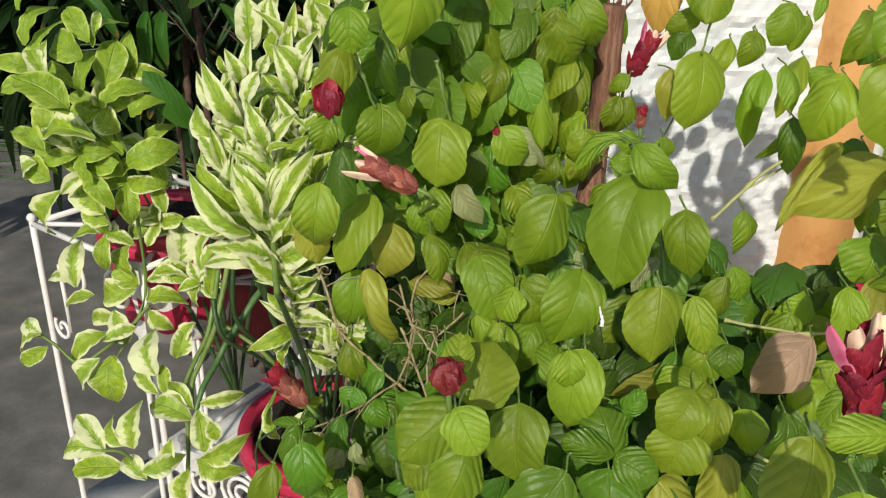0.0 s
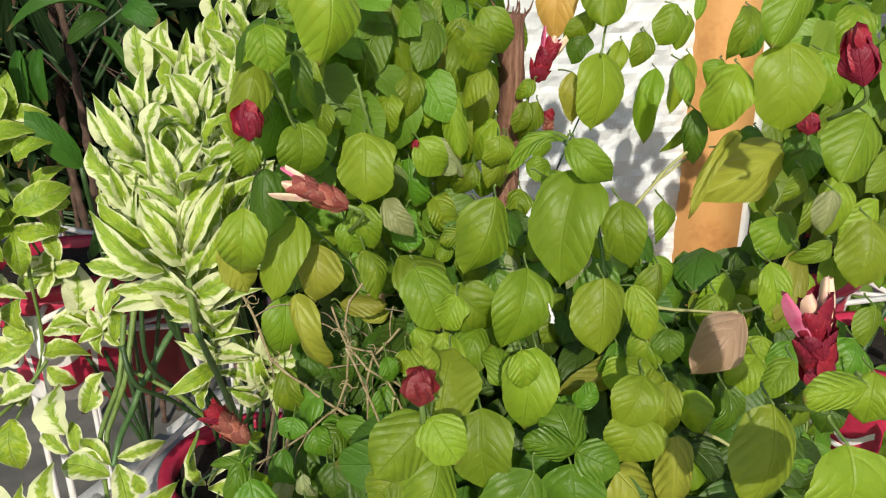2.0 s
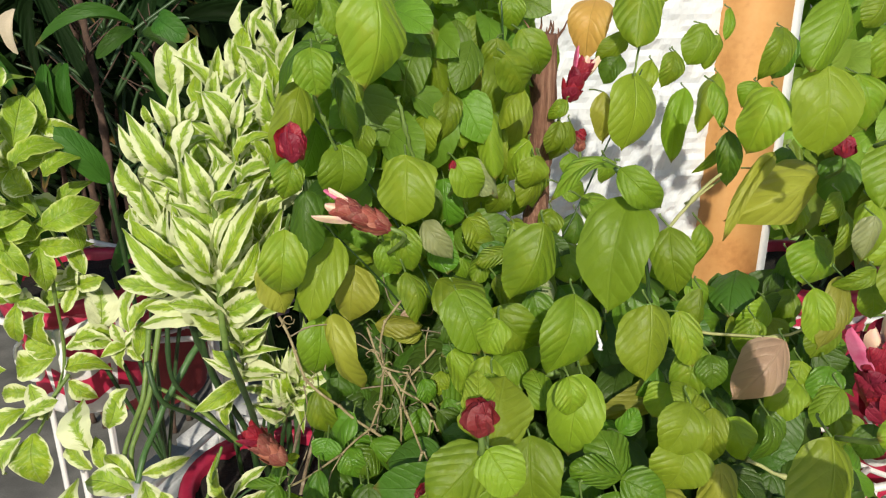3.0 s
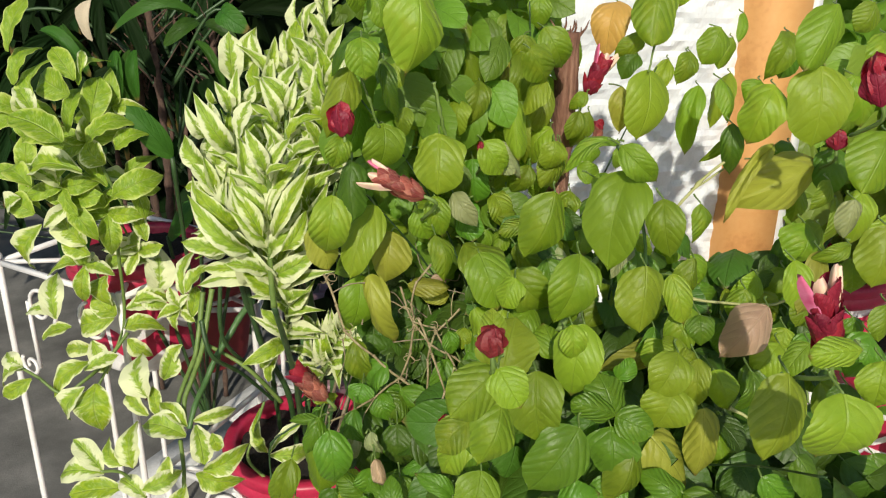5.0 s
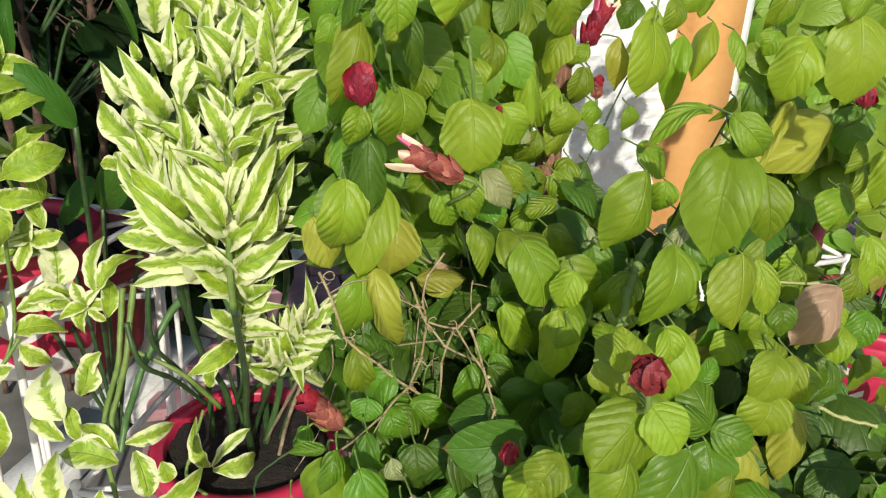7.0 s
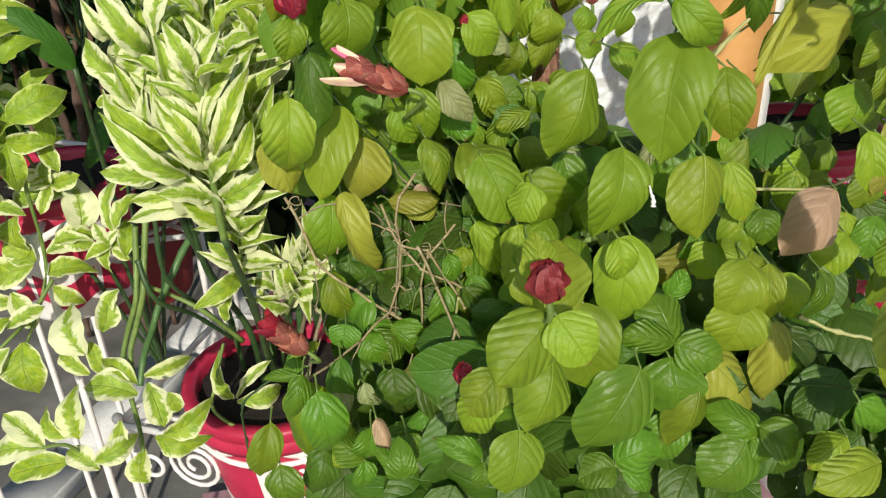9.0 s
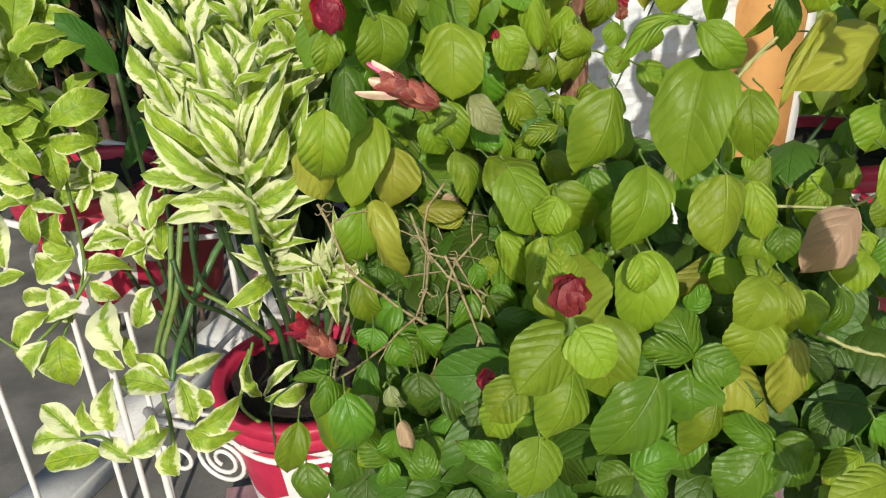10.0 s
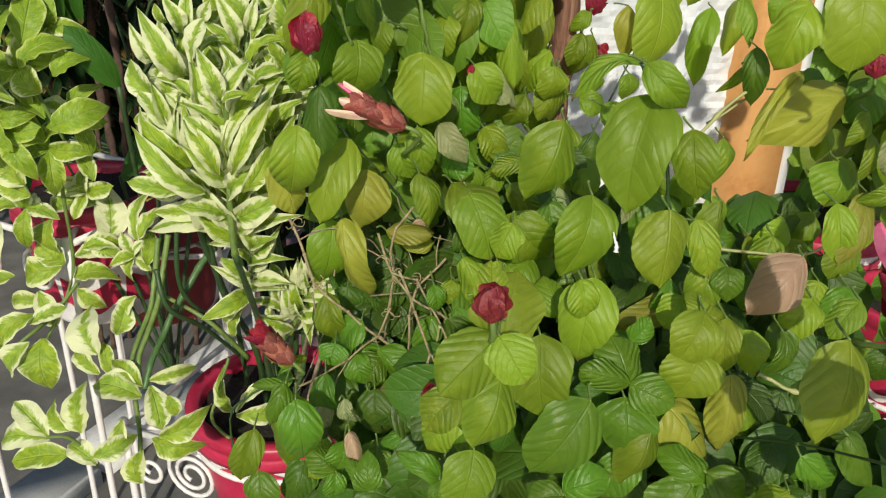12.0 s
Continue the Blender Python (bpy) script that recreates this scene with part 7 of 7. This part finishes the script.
for foot, knee, top in (((0.01, -0.03), (-0.150, 0.82, 0.82), (-0.158, 0.74, 0.95)), ((-0.03, -0.01), (-0.200, 0.88, 0.84), (-0.205, 0.83, 0.98)), ((0.03, 0.0), (-0.125, 0.87, 0.86), (-0.135, 0.83, 1.0)),
                        ((0.04, 0.02), (-0.095, 0.93, 0.88), (-0.115, 0.93, 1.05)), ((-0.01, 0.03), (-0.18, 0.97, 0.9), (-0.20, 0.98, 1.08))):
    foot = (foot[0] * 0.6, foot[1] * 0.6 + 0.015)
    trunk([SOIL_1 + Vector((*foot, 0)), (SOIL_1 + Vector((*foot, 0))).lerp(Vector(knee), 0.55) + Vector((rng.uniform(-0.02, 0.02), 0, 0)), knee, top])
for line in (((-0.158, 0.74, 0.95), (-0.159, 0.74, 0.996), (-0.155, 0.74, 1.065), (-0.153, 0.73, 1.107)), ((-0.205, 0.83, 0.95), (-0.193, 0.85, 1.009), (-0.195, 0.83, 1.062), (-0.193, 0.81, 1.123)),
             ((-0.235, 0.90, 0.95), (-0.217, 0.88, 0.998), (-0.231, 0.87, 1.044), (-0.229, 0.84, 1.085)), ((-0.135, 0.83, 0.97), (-0.160, 0.86, 1.023), (-0.148, 0.84, 1.087), (-0.145, 0.85, 1.142)),
             ((-0.20, 0.97, 1.05), (-0.192, 0.95, 1.08), (-0.188, 0.94, 1.13), (-0.185, 0.93, 1.178)), ((-0.115, 0.93, 1.03), (-0.111, 0.93, 1.085), (-0.119, 0.93, 1.15), (-0.124, 0.94, 1.205))):
    part("stem", tube(smooth_path(line, 6), 0.0034, 0.0024, 9, knot=0.16, every=3), STEM, upright)
for foot, tip, count in (((-0.205, 0.87, 0.97), (-0.226, 0.89, 1.10), 13), ((-0.135, 0.86, 0.99), (-0.150, 0.87, 1.145), 15), ((-0.165, 0.80, 0.95), (-0.190, 0.80, 1.075), 14),
                         ((-0.130, 0.82, 0.97), (-0.118, 0.82, 1.085), 13), ((-0.115, 0.95, 1.04), (-0.130, 0.97, 1.215), 13), ((-0.100, 0.93, 1.04), (-0.105, 0.95, 1.235), 14),
                         ((-0.175, 0.79, 0.95), (-0.220, 0.80, 1.06), 14), ((-0.145, 0.78, 0.95), (-0.115, 0.77, 1.06), 13), ((-0.12, 0.88, 1.03), (-0.10, 0.88, 1.17), 13),
                         ((-0.165, 0.88, 1.04), (-0.17, 0.89, 1.18), 13), ((-0.155, 0.76, 0.95), (-0.155, 0.74, 1.09), 14)):
    shoot(foot, tip, count, 0.074, 0.052, start=0.06)
shoot((-0.12, 0.84, 0.80), (-0.085, 0.80, 0.900), 15, 0.060, 0.045, 0.0028, 1.3)
shoot((-0.10, 0.84, 0.80), (-0.035, 0.80, 0.875), 14, 0.056, 0.045, 0.0026, 1.3)
shoot((-0.16, 0.82, 0.86), (-0.145, 0.77, 0.945), 12, 0.056, 0.046, 0.0026, 1.3)
shoot((-0.13, 0.86, 0.78), (-0.125, 0.84, 0.865), 10, 0.050, 0.040, 0.0026, 1.25)
shoot((-0.09, 0.90, 0.80), (-0.055, 0.88, 0.86), 9, 0.050, 0.040, 0.0026, 1.25)
for k in range(5):
    p = SOIL_1 + Vector((rng.uniform(-0.02, 0.08), rng.uniform(-0.02, 0.06), 0))
    q = Vector((p.x * 1.9 - SOIL_1.x * 0.9 + rng.uniform(-0.05, 0.05), p.y + rng.uniform(-0.06, 0.03), rng.uniform(0.80, 0.98)))
    part("stem", tube(smooth_path([p, p.lerp(q, 0.35) + Vector((rng.uniform(-0.02, 0.02), 0.01, 0)), p.lerp(q, 0.7) + Vector((rng.uniform(-0.02, 0.02), 0.0, 0)), q], 5), 0.0026, 0.0020, 7, knot=0.15, every=3), rng.choice((STEM_DARK, TWIG, STEM_DARK)), upright)


def small_rosette(centre, count, size, seed):
    """A whorl of small creeper leaves round the end of a side shoot."""
    r = random.Random(seed)
    c = Vector(centre)
    for k in range(count):
        a = 2 * math.pi * k / count + r.uniform(-0.3, 0.3)
        d = Vector((math.cos(a), -0.45 + r.uniform(-0.2, 0.2), math.sin(a) * 0.8 + 0.2)).normalized()
        n = size * r.uniform(0.75, 1.15)
        varied_leaf(trailing, c, c + d * n, n * r.uniform(0.42, 0.55), r.uniform(-30, 30))
    part("stem", tube(smooth_path([c, c + Vector((0.004, 0.02, -0.01)), c + Vector((r.uniform(-0.02, 0.02), 0.05, -0.05))], 5), 0.0016), STEM, trailing)


for k, (centre, count, size) in enumerate((((-0.322, 0.985, 0.835), 6, 0.030), 
                                           ((-0.445, 0.99, 0.90), 4, 0.042), ((-0.375, 1.00, 0.915), 4, 0.040), ((-0.435, 0.93, 1.03), 5, 0.042), ((-0.400, 0.935, 1.085), 5, 0.046), ((-0.370, 0.955, 1.125), 5, 0.044), ((-0.430, 0.94, 1.005), 5, 0.046),
                                           ((-0.360, 0.965, 1.020), 5, 0.046), ((-0.470, 0.94, 1.120), 5, 0.044), ((-0.395, 0.96, 0.985), 4, 0.044), ((-0.480, 0.95, 1.04), 4, 0.044))):
    small_rosette(centre, count, size, 50 + k)


# ---- dark palm behind ----
def fan_palm(at, label, fronds, seed, reach=0.36, canes=((-0.04, 0.0), (0.03, 0.03), (0.0, -0.03)), low=1.02, drift=0.0):
    r = random.Random(seed)
    palm = thing("lady_palm", label, "palm", group="dark lady palms", at=at)
    for ox, oy in canes:
        o = Vector(at) + Vector((ox, oy, 0))
        top = o + Vector((r.uniform(-0.03, 0.03), 0, r.uniform(1.15, 1.30) - o.z))
        bm = tube(smooth_path([o, o.lerp(top, 0.5) + Vector((r.uniform(-0.02, 0.02), 0, 0)), top], 14), 0.006, 0.0045, 9, knot=0.5, every=2)
        cane = part("cane", bm, FIBRE, palm, "fibrous brown palm cane")
        for j in range(22):
            p = o.lerp(top, 0.66 + 0.34 * j / 22)
            q = p + Vector((r.uniform(-0.06, 0.06), r.uniform(-0.05, 0.02), r.uniform(0.03, 0.08)))
            sp = part("sheath_stub", tube([p, p.lerp(q, 0.5), q], 0.0018, 0.0007, 5), FIBRE, None)
            sp.parent = cane
    poses, bright = [], []
    for k in range(fronds):
        h = r.uniform(low, 1.6)
        a = r.uniform(0, 2 * math.pi)
        hub = Vector(at) + Vector((drift + math.cos(a) * r.uniform(0.05, reach), abs(math.sin(a)) * r.uniform(0.03, reach * 0.6) - 0.04, h - at[2]))
        heading = Vector((math.cos(a), math.sin(a) * 0.5 - 0.1, r.uniform(-0.5, 0.35))).normalized()
        sidev = heading.cross(Vector((0, 0, 1))).normalized()
        part("stalk", tube(smooth_path([Vector(at) + Vector((0, 0, h - at[2] - 0.12)), hub.lerp(Vector(at) + Vector((0, 0, h - at[2])), 0.4), hub], 5), 0.003), STEM_DARK, palm)
        n = r.randint(6, 9)
        for j in range(n):
            t = radians(-75 + 150 * j / (n - 1))
            d = (heading * math.cos(t) + sidev * math.sin(t) + Vector((0, 0, -0.25 * abs(math.sin(t)) - 0.1))).normalized()
            length = r.uniform(0.15, 0.22)
            # Half the higher blades take the lit copy; sun and shade are coloured in.
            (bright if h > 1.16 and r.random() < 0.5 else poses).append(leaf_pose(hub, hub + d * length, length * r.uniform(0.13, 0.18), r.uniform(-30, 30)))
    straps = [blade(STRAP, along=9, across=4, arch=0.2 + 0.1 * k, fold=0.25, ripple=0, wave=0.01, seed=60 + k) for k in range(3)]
    joined_leaves("fronds", straps, poses, PALM_SHADE_TONE, palm, "pleated fan fronds, coloured near black for shade")
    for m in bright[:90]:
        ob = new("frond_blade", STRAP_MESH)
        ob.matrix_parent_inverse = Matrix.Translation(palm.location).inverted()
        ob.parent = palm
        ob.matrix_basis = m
    return palm


STRAP_DRY = blade_mesh("dry_frond", blade(STRAP, along=9, across=4, arch=0.2, fold=0.4, ripple=0.01, wave=0.03, seed=64), DRY_PALE)
# Blade mesh in the copy that has sunlight in its colour.
STRAP_MESH = blade_mesh("frond_blade", blade(STRAP, along=9, across=4, arch=0.28, fold=0.25, ripple=0, wave=0.01, seed=63), PALM_LIT_TONE)
FRONDS = [
    ((-0.411, 1.13, 1.168), (-0.407, 1.1, 1.103), 0.02),
    ((-0.402, 1.135, 1.168), (-0.401, 1.105, 1.098), 0.018),
    ((-0.393, 1.14, 1.168), (-0.393, 1.11, 1.099), 0.018),
    ((-0.383, 1.13, 1.169), (-0.384, 1.1, 1.107), 0.018),
    ((-0.275, 1.05, 1.223), (-0.381, 1.02, 1.226), 0.022),
    ((-0.273, 1.04, 1.218), (-0.311, 1.01, 1.198), 0.02),
    ((-0.271, 1.0, 1.198), (-0.231, 0.97, 1.15), 0.012),
    ((-0.278, 1.08, 1.205), (-0.227, 1.05, 1.197), 0.02),
    ((-0.237, 1.0, 1.236), (-0.207, 0.97, 1.22), 0.03),
    ((-0.497, 1.1, 1.199), (-0.429, 1.07, 1.157), 0.02),
    ((-0.51, 1.0, 1.071), (-0.466, 0.97, 1.109), 0.022),
    ((-0.512, 1.0, 1.058), (-0.461, 0.97, 1.057), 0.02),
    ((-0.485, 1.15, 1.201), (-0.445, 1.12, 1.153), 0.02),
]
near_palm = fan_palm((POT_PALM[0], POT_PALM[1], POT_PALM[2] - 0.03), "dark lady palm with fibrous canes behind the stand", 34, 5, 0.5, ((-0.03, -0.03), (0.045, 0.02), (-0.06, 0.06)))
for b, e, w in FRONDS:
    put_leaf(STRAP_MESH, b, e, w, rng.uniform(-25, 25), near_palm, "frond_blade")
dry = put_leaf(STRAP_DRY, (-0.440, 1.15, 1.235), (-0.447, 1.13, 1.184), 0.022, 15, near_palm, "dry_frond")
tagged(dry, "withered beige frond tip")
fan_palm((-0.70, 2.35, 0.0), "low lady palm with dark arching fronds", 130, 25, 0.75, low=0.50, drift=-0.62)
fan_palm((-0.55, 2.10, 0.0), "young lady palm with drooping dark fronds", 80, 26, 0.5, low=0.80, drift=-0.32)
fan_palm((-0.30, 2.30, 0.0), "tall lady palm with deep shade put into its colour", 60, 8, 0.6)
fan_palm((-0.75, 2.15, 0.0), "lady palm with overhanging fronds, deep shade put into their colour", 60, 9, 0.7)
dark = thing("broadleaf_plant", "broad dark glossy leaves low in the shade", "plant", at=(-0.33, 1.12, 0.0))
BROAD_MESH = blade_mesh("leaf", blade(BROAD, arch=0.10, fold=-0.12, ripple=0.004, wave=0.01, seed=12), DARK_LEAF)
for b, e, w, t in (((-0.3, 0.94, 1.064), (-0.341, 0.92, 1.134), 0.032, 5), ((-0.30, 1.05, 0.93), (-0.27, 1.0, 1.0), 0.04, 20), ((-0.36, 1.1, 0.9), (-0.31, 1.04, 0.97), 0.045, -15),
                   ((-0.42, 1.1, 0.95), (-0.50, 1.06, 1.02), 0.045, -10), ((-0.25, 1.1, 0.92), (-0.20, 1.05, 1.02), 0.045, 15), ((-0.47, 1.06, 0.96), (-0.46, 0.98, 0.91), 0.05, 5)):
    put_leaf(BROAD_MESH, b, e, w, t, dark)
    part("stalk", tube(smooth_path([b, Vector(b).lerp(Vector((-0.33, 1.12, 0.6)), 0.5), (-0.33, 1.12, 0.55)], 5), 0.003), STEM_DARK, dark)


# ---- periwinkle and far planting ----
def periwinkle():
    at = Vector((0.50, 0.76, 0.62))
    flower_pot((0.53, 0.79, 0.60), 0.08, 0.14, "small red pot of periwinkle half hidden by leaves")
    iron_stand((0.44, 0.70, 0), (1, 0, 0), (0, 1, 0), 0.18, 0.18, 0.57, "low white iron stand under the periwinkle", [((0.09, -0.05), "front", 0.03, 1.6, 1.0)], ring=(0.53, 0.79, 0.071))
    plant = thing("periwinkle", "periwinkle with glossy dark leaves and violet flowers", "potted plant", at=at)
    r = random.Random(31)
    me = blade_mesh("leaf", blade(BROAD, along=9, across=4, arch=0.14, fold=0.12, ripple=0.004, seed=14), LEAF["fresh"])
    for k in range(90):
        p = at + Vector((r.uniform(-0.14, 0.16), r.uniform(-0.12, 0.10), r.uniform(0.0, 0.22)))
        d = Vector((r.uniform(-1, 1), r.uniform(-1, 0.3), r.uniform(-0.4, 0.5))).normalized()
        put_leaf(me, p, p + d * r.uniform(0.035, 0.055), r.uniform(0.014, 0.02), r.uniform(-40, 40), plant)
    for k in range(14):
        p = at + Vector((r.uniform(-0.10, 0.12), r.uniform(-0.08, 0.08), r.uniform(0.10, 0.17)))
        part("stem", tube(smooth_path([at, at.lerp(p, 0.6) + Vector((0.01, 0, 0)), p], 5), 0.0016), STEM, plant)
    petal = blade(ROUND, along=5, across=4, arch=0.1, fold=0.05, ripple=0, seed=3)
    for c in ((0.473, 0.77, 0.785), (0.484, 0.77, 0.850)):
        poses = []
        for j in range(5):
            a = 2 * math.pi * j / 5 + 0.4
            d = Vector((math.cos(a), -0.35, math.sin(a)))
            poses.append(leaf_pose(c, Vector(c) + d * 0.015, 0.013, 0))
        f = joined_leaves("flower", [petal], poses, VIOLET, plant, "five-petalled violet flower", kind="")
        bm = bmesh.new()
        bmesh.ops.create_uvsphere(bm, u_segments=8, v_segments=6, radius=0.0025)
        eye = part("eye", shifted(bm, Vector(c) + Vector((0, -0.002, 0))), BRACT, None)
        eye.parent = f


periwinkle()


def bush(name, label, spots, seed, mat, size, at, category="bush"):
    ob = thing(name, label, category, at=at)
    joined_leaves("foliage", small_blades, inner_leaves(spots, seed), mat, ob, kind="stuff")
    for k in range(6):
        p = Vector(at) + Vector((rng.uniform(-0.06, 0.06), rng.uniform(-0.05, 0.05), 0))
        c = Vector(spots[k % len(spots)][0])
        part("stem", tube(smooth_path([p, p.lerp(c, 0.5) + Vector((0.02, 0.01, 0)), c], 5), 0.004, 0.002), STEM_DARK, ob)


bush("potted_bush", "bright green bushy plant growing in the red pot", [((0.78, 1.20, 1.02), (0.13, 0.12, 0.18), 170, 0.085)], 11, LEAF_BUSH, 0.06, (0.72, 1.20, 0.77))
bush("potted_bush", "leafy plant in the deep pink pot", [((1.05, 1.45, 0.45), (0.22, 0.15, 0.22), 260, 0.07)], 12, FOLIAGE, 0.07, (1.05, 1.45, 0.18))
bush("potted_bush", "bright leafy plant in the small striped pot", [((0.71, 0.88, 1.02), (0.08, 0.07, 0.11), 90, 0.065)], 15, LEAF_BUSH, 0.06, (0.640, 0.82, 0.802))
bush("fine_leaved_shrub", "fine-leaved yellow-green shrub against the white wall", [((0.06, 1.0, 1.28), (0.10, 0.05, 0.14), 700, 0.022), ((0.10, 1.0, 1.08), (0.07, 0.04, 0.10), 260, 0.022)], 16, LEAF_BUSH, 0.02, (0.06, 1.02, 0.0), "shrub")
bush("hedge", "tall dense hedge behind the far stand", [((1.2, 1.9, 1.0), (0.7, 0.2, 0.9), 900, 0.10), ((1.9, 1.5, 0.9), (0.4, 0.4, 0.9), 500, 0.10)], 13, FOLIAGE, 0.1, (1.2, 1.9, 0.0), "hedge")
# Hedge added as a dark backing; its shade is in the blade colour.
bush("hedge", "hedge added to close the planting behind the palms, coloured dark for shade", [((-1.6, 4.6, 1.1), (3.2, 0.4, 1.2), 1500, 0.30), ((-0.3, 2.4, 1.0), (0.6, 0.25, 0.9), 700, 0.16)], 14, PALM_SHADE_TONE, 0.1, (-0.6, 4.6, 0.0), "hedge")
paving()
